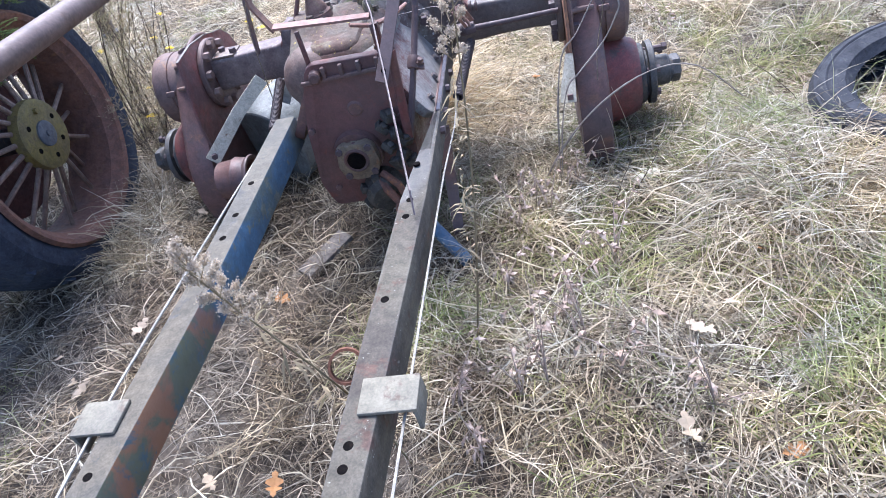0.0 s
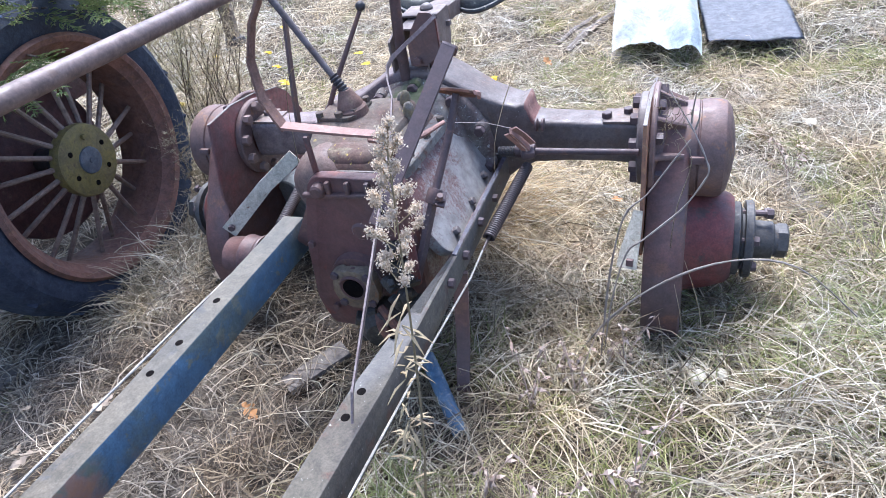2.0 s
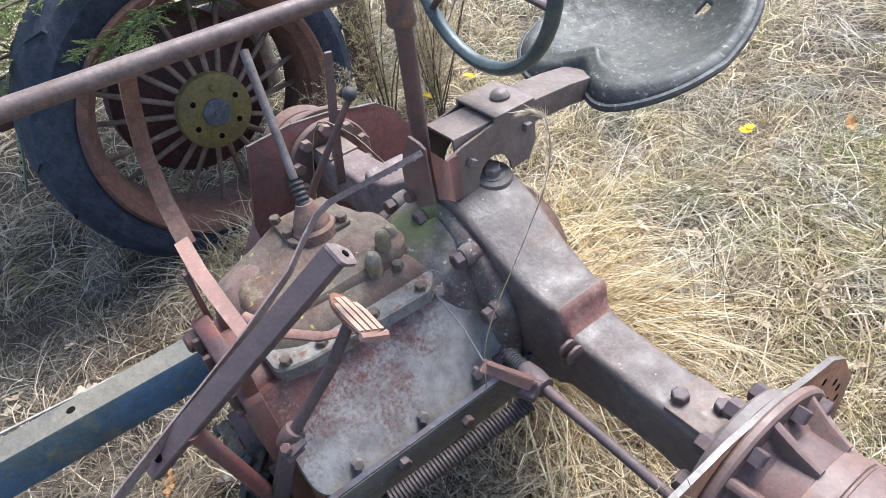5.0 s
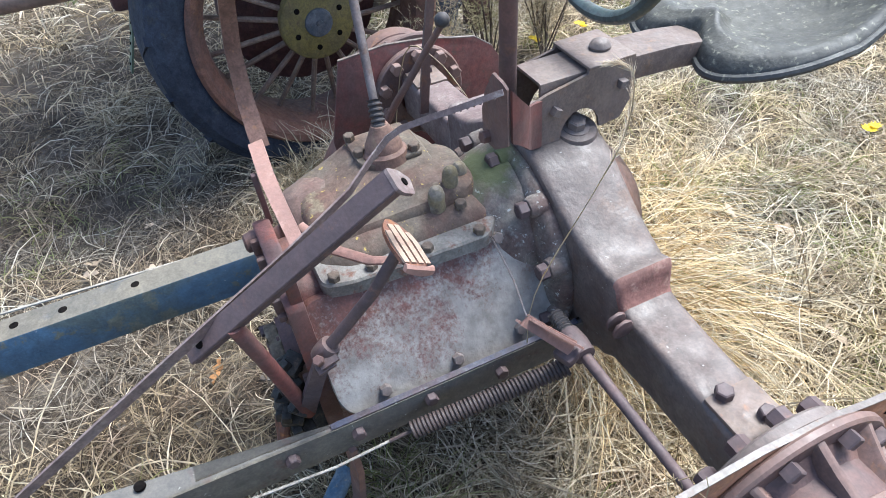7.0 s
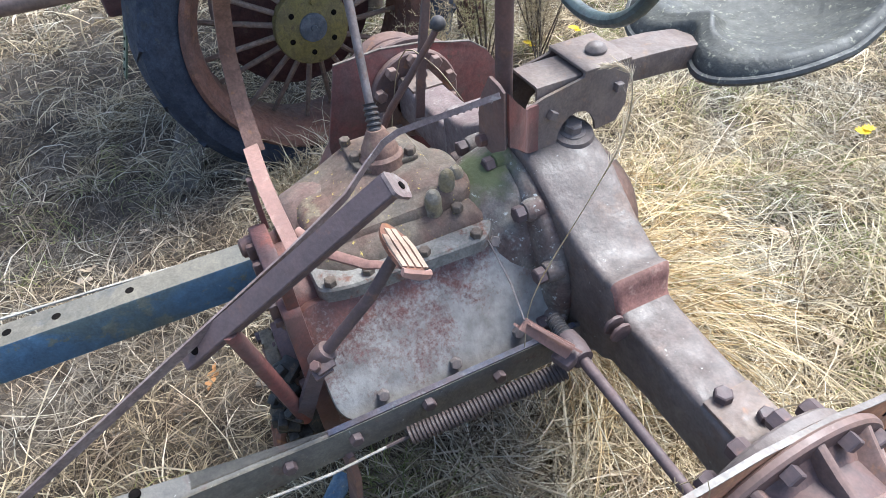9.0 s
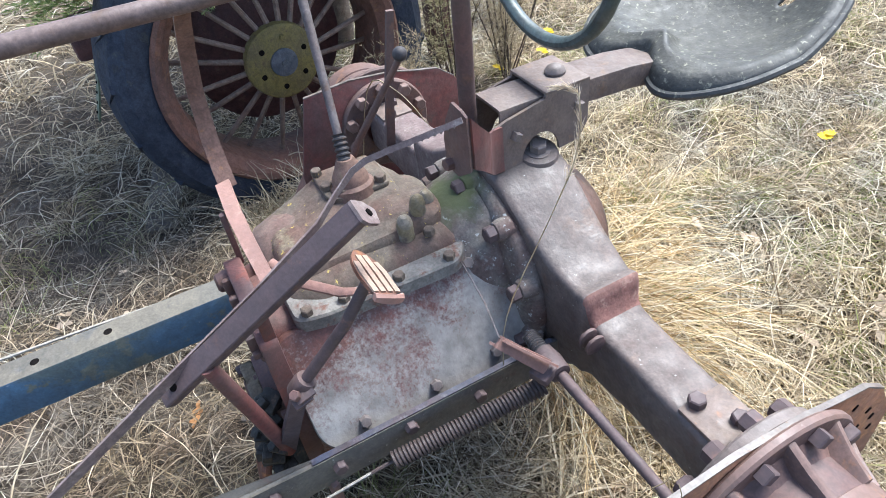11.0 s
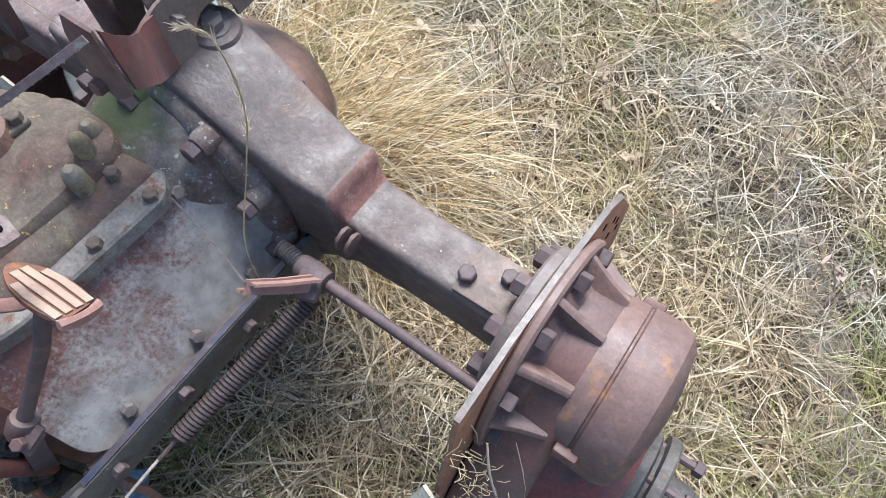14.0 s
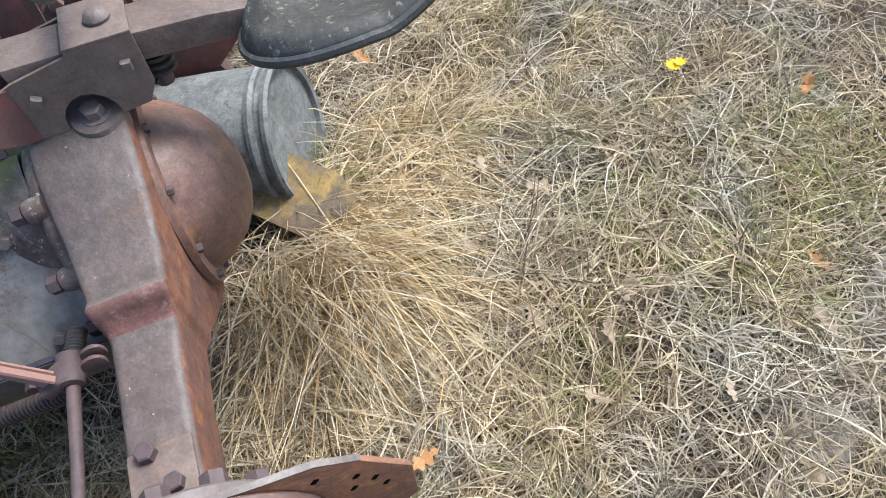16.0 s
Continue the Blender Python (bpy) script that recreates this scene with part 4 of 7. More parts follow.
# pale plates with square nuts on the front of the drop housings
bm = bmesh.new()
strap(bm, [(0.618, -0.285, 0.325), (0.610, -0.312, 0.275), (0.602, -0.335, 0.235), (0.598, -0.357, 0.202)], [0.022, 0.036, 0.046, 0.050], 0.006, (-0.35, -1, 0.3))
tag = tpart("side_plate", bm, CREAM, None, "chalky cream plate on the front of the drop housing")
tbolt(tag, (0.607, -0.347, 0.216), (-0.2, -1, 0.3), 0.012, RED_DARK, square=True)
bm = bmesh.new()
strap(bm, [(-0.40, -0.16, 0.385), (-0.50, -0.22, 0.310), (-0.628, -0.305, 0.188)], [0.046, 0.044, 0.050], 0.006, (0.35, -1, 0.1))
tag = tpart("side_plate", bm, CREAM, None, "dirty cream strap running down to the drop housing")
tbolt(tag, (-0.612, -0.302, 0.205), (0.3, -1, 0), 0.011, STEEL)
# short drum inside the right-hand drop housing
bm = bmesh.new()
lathe(bm, [(0.0, 0.045), (0.048, 0.045), (0.056, 0.020), (0.060, 0.002), (0.066, 0.0), (0.072, 0.001), (0.074, 0.006), (0.070, 0.012), (0.066, 0.02), (0.072, 0.05), (0.074, 0.058), (0.068, 0.068), (0.064, 0.12), (0, 0.12)], (-0.47, -0.36, 0.135), (-1, 0, 0), 30)
tpart("inner_drum", bm, RED_DARK, None, "short ribbed drum on the inner face")

# ---- levers, pedals, steering and seat ----
SHAFT = worn("pinkish_brown_pipe", (0.168, 0.122, 0.110), (0.130, 0.088, 0.078), (0.125, 0.08, 0.062), 9, speck=(0.26, 0.22, 0.20), speck_lo=0.70, rough=0.55, bump=0.16)
BAR = worn("tan_brown_bar_steel", (0.150, 0.112, 0.092), (0.112, 0.080, 0.068), (0.19, 0.12, 0.08), 8, edge=(0.28, 0.22, 0.19), edge_amount=0.25, speck=(0.30, 0.27, 0.22), speck_lo=0.70, rough=0.62, bump=0.3)
# steering column, a little out of plumb, in its folded bracket
bm = bmesh.new()
sweep(bm, [(-0.020, -0.082, 0.56), (-0.016, -0.082, 0.72), (0.010, -0.090, 0.945)], 0.0148, 16)
col = tpart("steering_column", bm, RED_DARK, None, "upright brown-red steering column tube")
bm = bmesh.new()
lathe(bm, [(0.0165, -0.050), (0.0225, -0.048), (0.024, -0.040), (0.0215, -0.034), (0.0205, 0.028), (0.018, 0.036), (0.0, 0.038)], (0.011, -0.0905, 0.968), (0.11, -0.03, 1), 18)
lathe(bm, [(0.013, -0.028), (0.020, -0.026), (0.0225, -0.018), (0.0225, 0.018), (0.020, 0.026), (0.013, 0.028)], (0.014, -0.092, 0.996), (0.03, 1, -0.04), 18)
box(bm, (0.010, -0.075, 1.018), (0.034, 0.016, 0.016), (0, 10, 0), 0.004)
tpart("column_head", bm, RED_DARK, col, "cast bearing head on the column")
bm = bmesh.new()
sweep(bm, [(0.085, -2.45, 1.070), (0.068, -1.8, 1.047), (0.040, -0.95, 1.020), (0.012, -0.02, 0.990)], 0.0130, 16)
tpart("steering_shaft", bm, SHAFT, None, "long pinkish-brown steering shaft pipe")
bm = bmesh.new()
lathe(bm, [(0.0, -0.03), (0.020, -0.03), (0.023, -0.015), (0.023, 0.022), (0.018, 0.032), (0, 0.032)], (0.008, 0.018, 0.985), (-0.03, 1, -0.04), 18)
tpart("wheel_boss", bm, RED_DARK, None, "round boss of the steering wheel")
WC, WR = Vector((0.004, 0.060, 0.972)), 0.178
bm = bmesh.new()
ring = [WC + WR * Vector((math.cos(a), 0, math.sin(a))) for a in np.linspace(0, 2 * math.pi, 49)[:-1]]
rings = []
for k, p in enumerate(ring):
    a = 2 * math.pi * k / 48
    u = Vector((math.cos(a), 0, math.sin(a)))
    rings.append([bm.verts.new(p + 0.0115 * (math.cos(b) * u + 1.1 * math.sin(b) * Vector((0, 1, 0)))) for b in np.linspace(0, 2 * math.pi, 11)[:-1]])
for k in range(48):
    a, b = rings[k], rings[(k + 1) % 48]
    for i in range(10):
        bm.faces.new((a[i], a[(i + 1) % 10], b[(i + 1) % 10], b[i]))
wheel = tpart("steering_wheel", bm, WHEEL_RIM_GREEN, None, "dull green-black steering wheel rim")
for a in (-0.28, 1.75, 3.80):
    bm = bmesh.new()
    e = WC + (WR - 0.004) * Vector((math.cos(a), 0, math.sin(a)))
    m_ = WC + 0.09 * Vector((math.cos(a), -0.12, math.sin(a)))
    sweep(bm, [(0.008, 0.02, 0.983), m_, e], [0.010, 0.0085, 0.0075], 10, 0.8)
    tpart("spoke", bm, STEEL, wheel)
# folded bracket that holds the column and the seat bar, arched over a bolted boss
arch = [(0.018 + 0.040 * math.cos(a), 0.606 + 0.048 * math.sin(a)) for a in np.linspace(math.pi, 0, 9)]
bm = bmesh.new()
for x in (-0.052, 0.052):
    prism(bm, [(-0.078, 0.606)] + arch + [(0.100, 0.610), (0.118, 0.640), (0.120, 0.722), (0.03, 0.722), (0.028, 0.714), (-0.050, 0.700), (-0.078, 0.690)], x, "x", 0.006)
bracket = tpart("seat_bracket", bm, BAR, None, "folded brown steel bracket under the seat bar")
bm = bmesh.new()
box(bm, (0, 0.075, 0.7225), (0.112, 0.092, 0.006), bevel=0.002)
tpart("bracket_top", bm, BAR, bracket)
bm = bmesh.new()
def standing_sheet(bm, rows, thick):
    """A folded upright sheet: rows of x, y, lower and upper height along its plan."""
    pts = [Vector((r[0], r[1])) for r in rows]
    secs = []
    for k, r in enumerate(rows):
        d = (pts[min(k + 1, len(pts) - 1)] - pts[max(k - 1, 0)]).normalized()
        q = Vector((-d.y, d.x)) * thick / 2
        a, b = pts[k] - q, pts[k] + q
        secs.append([(a.x, a.y, r[2]), (b.x, b.y, r[2]), (b.x, b.y, r[3]), (a.x, a.y, r[3])])
    loft(bm, secs)


standing_sheet(bm, [(0.040, -0.157, 0.655, 0.705), (0.055, -0.158, 0.652, 0.745), (0.085, -0.160, 0.655, 0.788), (0.112, -0.160, 0.674, 0.786), (0.120, -0.156, 0.680, 0.776)], 0.005)
fold = tpart("column_bracket", bm, RED_DARK, None, "bent brown-red plate in front of the column's foot")
tbolt(fold, (0.062, -0.162, 0.668), (0.1, -1, 0.1), 0.011, RED_DARK)
bm = bmesh.new()
standing_sheet(bm, [(0.119, -0.150, 0.682, 0.772), (0.117, -0.135, 0.672, 0.752), (0.102, -0.115, 0.650, 0.728), (0.080, -0.098, 0.628, 0.708), (0.062, -0.082, 0.612, 0.698), (0.0545, -0.060, 0.606, 0.694)], 0.005)
tpart("bracket_wing", bm, RED, bracket, "red curved wing of the bracket")
bm = bmesh.new()
lathe(bm, [(0.0, -0.02), (0.040, -0.02), (0.040, 0.006), (0.036, 0.014), (0.0, 0.014)], (0.042, 0.018, 0.598), (0.2, 0, 1), 24)
tpart("boss", bm, AXLE, bracket)
tbolt(bracket, (0.044, 0.018, 0.611), (0.2, 0, 1), 0.016, AXLE, True)
for y, z in ((-0.035, 0.668), (0.095, 0.680)):
    tbolt(bracket, (0.0555, y, z), (1, 0, 0), 0.010, AXLE, square=True)
bm = bmesh.new()
lathe(bm, [(0.018, 0), (0.019, 0.006), (0.015, 0.013), (0.008, 0.017), (0, 0.018)], (0.006, 0.083, 0.724), (0, 0, 1), 18)
tpart("rivet", bm, AXLE, bracket, "big domed rivet")
# seat bar, an open channel
bm = bmesh.new()
secs = []
for y, z, w in ((-0.055, 0.716, 0.041), (0.10, 0.714, 0.041), (0.22, 0.706, 0.040), (0.28, 0.697, 0.039), (0.36, 0.672, 0.036)):
    t = 0.005
    o = [(-w, 0), (w, 0), (w, -0.045), (w - t, -0.045), (w - t, -t), (-w + t, -t), (-w + t, -0.045), (-w, -0.045)]
    o = rounded(o, 0.005, 2)
    secs.append([(0.003 + a, y, z + b) for a, b in o])
loft(bm, secs)
tpart("seat_bar", bm, BAR, None, "sloping steel channel bar carrying the seat")
# coil spring and plate under the bar
bm = bmesh.new()
sweep(bm, [(0.003 + 0.022 * math.cos(a), 0.125 + 0.022 * math.sin(a), 0.675 - 0.012 * a / 2 / math.pi) for a in np.arange(0, 2 * math.pi * 5, 0.45)], 0.005, 6)
tpart("bar_spring", bm, BLACK_IRON, None, "short coil spring under the seat bar")
bm = bmesh.new()
sweep(bm, [(0.003, 0.125, 0.67), (0.003, 0.125, 0.60)], 0.014, 10)
tpart("spring_pin", bm, STEEL, None)

# pan seat
bm = bmesh.new()
NR, NT = 30, 128
SC_ = Vector((-0.004, 0.435, 0.688))
HOLES = ((0.075, 0.135), (-0.045, 0.150), (0.015, 0.175))


def seat_point(u, a):
    c, s = math.cos(a), math.sin(a)
    rx, ry = 0.218, (0.225 if s > 0 else 0.195)
    rr = (abs(c / rx) ** 2.5 + abs(s / ry) ** 2.5) ** (-1 / 2.5)
    notch = 0.060 * math.exp(-((a + math.pi / 2 + (2 * math.pi if a < -math.pi else 0)) / 0.28) ** 2)
    rr -= notch
    x, y = u * rr * c, u * rr * s
    z = 0.045 * u ** 3 * abs(c) ** 1.5 + 0.150 * u ** 2.6 * max(0, s) ** 1.3
    front = max(0, -s) ** 1.5
    z += front * (0.030 * u ** 2 - 0.055 * max(0, u - 0.72) / 0.28)
    z += 0.075 * (notch / 0.06) ** 0.7 * max(0, u - 0.45)
    if u > 0.90:
        z -= 0.026 * ((u - 0.90) / 0.10) ** 1.5
    return Vector((x, y, z))


verts = [[bm.verts.new(SC_ + seat_point(k / NR, -math.pi + 2 * math.pi * i / NT)) for i in range(NT)] for k in range(1, NR + 1)]
mid = bm.verts.new(SC_)
for i in range(NT):
    bm.faces.new((mid, verts[0][i], verts[0][(i + 1) % NT]))
for a, b in zip(verts, verts[1:]):
    for i in range(NT):
        bm.faces.new((a[i], b[i], b[(i + 1) % NT], a[(i + 1) % NT]))
cut = [f for f in bm.faces if any((f.calc_center_median() - SC_).xy.to_tuple() and math.hypot(f.calc_center_median().x - SC_.x - hx, f.calc_center_median().y - SC_.y - hy) < 0.012 for hx, hy in HOLES)]
bmesh.ops.delete(bm, geom=cut, context="FACES")
seat = tpart("seat", bm, SEAT, None, "dark lichen-speckled steel pan seat with round holes", sharp=1.2)
sol = seat.modifiers.new("thickness", "SOLIDIFY")
sol.thickness, sol.offset = 0.006, 0.0
bm = bmesh.new()
edge = [SC_ + seat_point(1.0, -math.pi + 2 * math.pi * i / NT) for i in range(NT)]
rings = []
for i in range(NT):
    d = (edge[(i + 1) % NT] - edge[i - 1]).normalized()
    u = d.cross(Vector((0, 0, 1))).normalized()
    v = d.cross(u)
    rings.append([bm.verts.new(edge[i] + 0.008 * (math.cos(b) * u + math.sin(b) * v)) for b in np.linspace(0, 2 * math.pi, 9)[:-1]])
for i in range(NT):
    a, b = rings[i], rings[(i + 1) % NT]
    for k in range(8):
        bm.faces.new((a[k], a[(k + 1) % 8], b[(k + 1) % 8], b[k]))
tpart("rolled_edge", bm, SEAT, seat)

TAN_RED = worn("dull_tan_red", (0.20, 0.12, 0.09), (0.15, 0.085, 0.07), (0.22, 0.15, 0.10), 14, rough=0.7)
STRAP_TAN = worn("tan_brown_rusted_strap", (0.205, 0.120, 0.092), (0.150, 0.085, 0.068), (0.27, 0.14, 0.075), 10, speck=(0.30, 0.24, 0.20), speck_lo=0.70, rough=0.7, bump=0.35)
# gear lever with its boot
bm = bmesh.new()
lathe(bm, [(0.042, -0.024), (0.040, 0.000), (0.034, 0.006), (0.033, 0.014), (0.028, 0.024), (0.021, 0.038), (0.0155, 0.050), (0, 0.052)], (-0.086, -0.293, 0.601), (-0.12, 0, 1), 24)
tpart("lever_turret", bm, TAN_RED, None, "rounded dull red turret of the gear lever")
bm = bmesh.new()
base, tip = Vector((-0.091, -0.294, 0.646)), Vector((-0.252, -0.257, 0.873))
sweep(bm, [base + (tip - base) * (k / 20) * 0.165 for k in range(21)], [0.0135 if k % 4 < 2 else 0.0105 for k in range(21)], 12)
tpart("lever_boot", bm, BLACK_IRON, None, "ribbed dark lever boot")
bm = bmesh.new()
sweep(bm, [base, base.lerp(tip, 0.5), tip], [0.0075, 0.0080, 0.0088], 12)
tpart("gear_lever", bm, PIPE, None, "grey round gear lever")
# knobbed hand lever
bm = bmesh.new()
sweep(bm, [(-0.215, -0.300, 0.48), (-0.145, -0.245, 0.642), (-0.063, -0.173, 0.808)], [0.0075, 0.007, 0.0055], 10)
tpart("knob_lever", bm, RED_DARK, None, "thin brown lever with a ball end")
bm = bmesh.new()
bmesh.ops.create_uvsphere(bm, u_segments=16, v_segments=10, radius=0.0125, matrix=Matrix.Translation((-0.061, -0.172, 0.816)))
tpart("knob", bm, BLACK_IRON, None, "dark ball knob")
# flat hand lever
bm = bmesh.new()
strap(bm, [(-0.403, -0.095, 0.445), (-0.385, -0.080, 0.60), (-0.365, -0.058, 0.768)], [0.022, 0.019, 0.016], 0.008, (1, 0, 0.1))
tpart("flat_lever", bm, RED_DARK, None, "flat rusty hand lever")
# long flat strap that rises from the front plate and bends over
bm = bmesh.new()
st = [(-0.152, -0.490, 0.640), (-0.166, -0.490, 0.668), (-0.190, -0.488, 0.715), (-0.192, -0.482, 0.80), (-0.165, -0.472, 0.88), (-0.125, -0.466, 0.935), (-0.075, -0.46, 0.985)]
strap(bm, st, [0.030, 0.030, 0.028, 0.026, 0.025, 0.024, 0.022], 0.006, [(1, 0, 0.7), (1, 0, 0.5), (1, 0, 0.2), (1, 0, 0), (1, 0, -0.4), (1, 0, -0.6), (1, 0, -0.7)])
tpart("bent_strap", bm, STRAP_TAN, None, "bent flat red-brown strap rising from the front plate")
# tapered link to the pedal
bm = bmesh.new()
sweep(bm, [(0.05, -0.484, 0.612), (0.10, -0.455, 0.590), (0.15, -0.410, 0.586), (0.190, -0.365, 0.598)], [0.008, 0.0095, 0.009, 0.006], 10, 0.7)
tpart("link_rod", bm, PINK_IRON, None, "tapered rusty link rod")
# angle-iron brace with its end folded over
bm = bmesh.new()
b0, b1 = Vector((0.237, -0.382, 0.7825)), Vector((0.146, -0.699, 0.534))
d = (b1 - b0).normalized()
side = Vector((0.884, 0.103, -0.456))
side = (side - d * side.dot(d)).normalized()
nrm = d.cross(side)
nrm = nrm if nrm.z > 0 else -nrm
rings = []
for p in (b0, b0.lerp(b1, 0.33), b0.lerp(b1, 0.66), b1):
    rings.append([p + side * a + nrm * b for a, b in ((-0.016, 0), (0.014, 0), (0.016, -0.002), (0.016, -0.017), (0.0115, -0.017), (0.0115, -0.005), (-0.016, -0.005))])
loft(bm, rings)
brace = tpart("brace", bm, STEEL, None, "dark brown angle-iron brace")
bm = bmesh.new()
tab = rounded([(-0.0165, 0.0005), (0.0165, 0.0005), (0.021, -0.010), (0.019, -0.038), (-0.0065, -0.049), (-0.0170, -0.027)], 0.004, 2)
loft(bm, [[b0 + side * a + nrm * b - d * h for a, b in tab] for h in (-0.0015, 0.0035)])
tpart("brace_end", bm, PEWTER, brace, "folded end with a bolt hole")
# brace holes: discs coloured as the shade inside, nothing is drilled
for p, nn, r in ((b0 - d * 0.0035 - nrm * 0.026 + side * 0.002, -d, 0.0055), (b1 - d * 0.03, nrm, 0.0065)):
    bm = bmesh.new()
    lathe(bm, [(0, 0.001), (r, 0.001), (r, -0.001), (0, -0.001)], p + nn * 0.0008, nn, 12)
    tpart("hole", bm, HOLE_SHADE, brace)
# flat rod that runs past the brace down into the grass
bm = bmesh.new()
rp = [(0.128, -0.168, 0.780), (0.104, -0.216, 0.762), (0.077, -0.268, 0.743), (0.059, -0.302, 0.729), (0.055, -0.325, 0.717), (0.066, -0.362, 0.695), (0.090, -0.404, 0.674), (0.121, -0.508, 0.634), (0.159, -0.70, 0.559), (0.198, -0.90, 0.480), (0.224, -1.035, 0.428), (0.226, -1.062, 0.385)]
strap(bm, rp, [0.009, 0.009, 0.009, 0.010, 0.010, 0.011, 0.013, 0.018, 0.021, 0.020, 0.014, 0.010], 0.0034, [(0.80, -0.25, 0.50)] * 4 + [(0.9, 0.0, 0.3)] + [(0.95, 0.25, -0.165)] * 7)
for k in range(11):
    f = k / 10
    box(bm, (0.122 - 0.045 * f, -0.180 - 0.086 * f, 0.7712 - 0.0310 * f), (0.004, 0.0042, 0.005), (30, 0, 25), 0)
tpart("long_rod", bm, PEWTER, None, "long bent flat rod hooked over the rail")
# clutch pedal
bm = bmesh.new()
c0 = Vector((0.236, -0.380, 0.676))
pn = Vector((0.09, 0.60, 0.79)).normalized()
pu = Vector((0.97, 0.02, -0.20))
pu = (pu - pn * pu.dot(pn)).normalized() * 0.87
pv = pn.cross(pu)
outline = rounded([(-0.056, -0.006), (-0.053, 0.010), (-0.026, 0.027), (0.012, 0.032), (0.048, 0.028), (0.052, -0.024), (0.010, -0.031), (-0.030, -0.024)], 0.016, 4)
loft(bm, [[c0 + pu * a + pv * b + pn * h for a, b in outline] for h in (-0.003, 0.002)])
pedal = tpart("clutch_pedal", bm, RUST, None, "ribbed tan-worn foot pedal")
for k, b in enumerate((-0.021, -0.007, 0.007, 0.021)):
    bm = bmesh.new()
    e = 0.047 - 1.15 * abs(b)
    strap(bm, [c0 + pu * -e + pv * b * 0.9 + pn * 0.003, c0 + pv * b * 1.05 + pn * 0.0035, c0 + pu * 0.046 + pv * b + pn * 0.003], 0.0088, 0.0030, pn)
    tpart("tread_rib", bm, PEDAL, pedal)
bm = bmesh.new()
lip = []
for k in range(9):
    f = -1 + k / 4
    base = c0 + pu * (0.047 + 0.006 * (1 - f * f)) + pv * (0.002 + 0.028 * f)
    lip.append([base + pn * 0.003, base + pu * 0.005 + pn * (0.004 + 0.004 * (1 - f * f)), base + pu * 0.010 + pn * (0.001 + 0.004 * (1 - f * f)), base + pu * 0.011 - pn * 0.005, base + pu * 0.004 - pn * 0.005])
loft(bm, lip)
tpart("pedal_lip", bm, PINK_IRON, pedal, "rounded rusty lip")
bm = bmesh.new()
sweep(bm, [c0 - pn * 0.004, (0.222, -0.43, 0.595), (0.199, -0.516, 0.49)], [0.0085, 0.0090, 0.0095], 12)
tpart("pedal_arm", bm, STEEL, pedal)
bm = bmesh.new()
lathe(bm, [(0.009, -0.018), (0.016, -0.017), (0.018, -0.010), (0.018, 0.010), (0.016, 0.017), (0.009, 0.018)], (0.199, -0.516, 0.490), (0.18, 0.63, 0.75), 14)
box(bm, (0.217, -0.518, 0.492), (0.022, 0.030, 0.007), (10, 20, 10), 0.002)
box(bm, (0.216, -0.524, 0.481), (0.022, 0.030, 0.007), (10, 20, 10), 0.002)
tpart("clamp", bm, RED_DARK, pedal, "rusty clamp joining the pedal arm")
tbolt(pedal, (0.219, -0.530, 0.496), (0.3, -0.3, 1), 0.0085, RED_DARK)
bm = bmesh.new()
strap(bm, [(0.199, -0.516, 0.490), (0.172, -0.546, 0.395), (0.142, -0.576, 0.292)], [0.024, 0.026, 0.030], 0.012, (1, -0.2, -0.3))
tpart("lower_arm", bm, STEEL, pedal)
bm = bmesh.new()
sweep(bm, [(0.172, -0.622, 0.580), (0.156, -0.597, 0.435), (0.139, -0.572, 0.283)], 0.0125, 12)
tpart("pull_tube", bm, RED, pedal, "rusty pull tube down to the pedal arm's foot")
# brake shaft, spring and pedal on the left-hand side
bm = bmesh.new()
sweep(bm, [(0.30, -0.145, 0.405), (0.45, -0.147, 0.407), (0.605, -0.150, 0.410)], [0.0105, 0.0085, 0.0085], 12)
brake = tpart("brake_shaft", bm, STEEL, None, "dark brake shaft in front of the axle")
bm = bmesh.new()
lathe(bm, [(0.010, -0.026), (0.019, -0.025), (0.021, 0.0), (0.018, 0.026), (0.010, 0.028)], (0.315, -0.146, 0.408), (1, 0, 0), 16)
box(bm, (0.325, -0.165, 0.415), (0.036, 0.046, 0.022), (10, 0, 20), 0.006)
tpart("brake_hub", bm, STEEL, brake)
bm = bmesh.new()
strap(bm, [(0.330, -0.165, 0.428), (0.318, -0.205, 0.475), (0.305, -0.235, 0.510)], [0.026, 0.022, 0.020], 0.005, (0.55, -0.35, 0.75))
strap(bm, [(0.339, -0.155, 0.434), (0.327, -0.197, 0.481), (0.313, -0.228, 0.514)], 0.004, 0.014, (0.55, -0.35, 0.75))
strap(bm, [(0.320, -0.173, 0.420), (0.309, -0.213, 0.468), (0.297, -0.243, 0.504)], 0.004, 0.010, (0.55, -0.35, 0.75))
tpart("brake_pedal", bm, PINK_IRON, brake, "pinkish rusted trough-shaped brake pedal")
bm = bmesh.new()
for off in (-0.011, 0.011):
    prism(bm, rounded([(-0.108, 0.440), (-0.074, 0.440), (-0.074, 0.470), (-0.095, 0.473), (-0.108, 0.463)], 0.012, 4), 0.345 + off * 0.8, "x", 0.006, 0.002)
tpart("clevis", bm, RED_DARK, brake, "small rusty clevis ears on the axle")


def coil(bm, a, b, r, wire, turns):
    a, b = Vector(a), Vector(b)
    d, u, v = frame_axes(b - a)
    n = int(turns * 12)
    sweep(bm, [a + (b - a) * k / n + r * (math.cos(2 * math.pi * k / 12) * u + math.sin(2 * math.pi * k / 12) * v) for k in range(n + 1)], wire, 6)


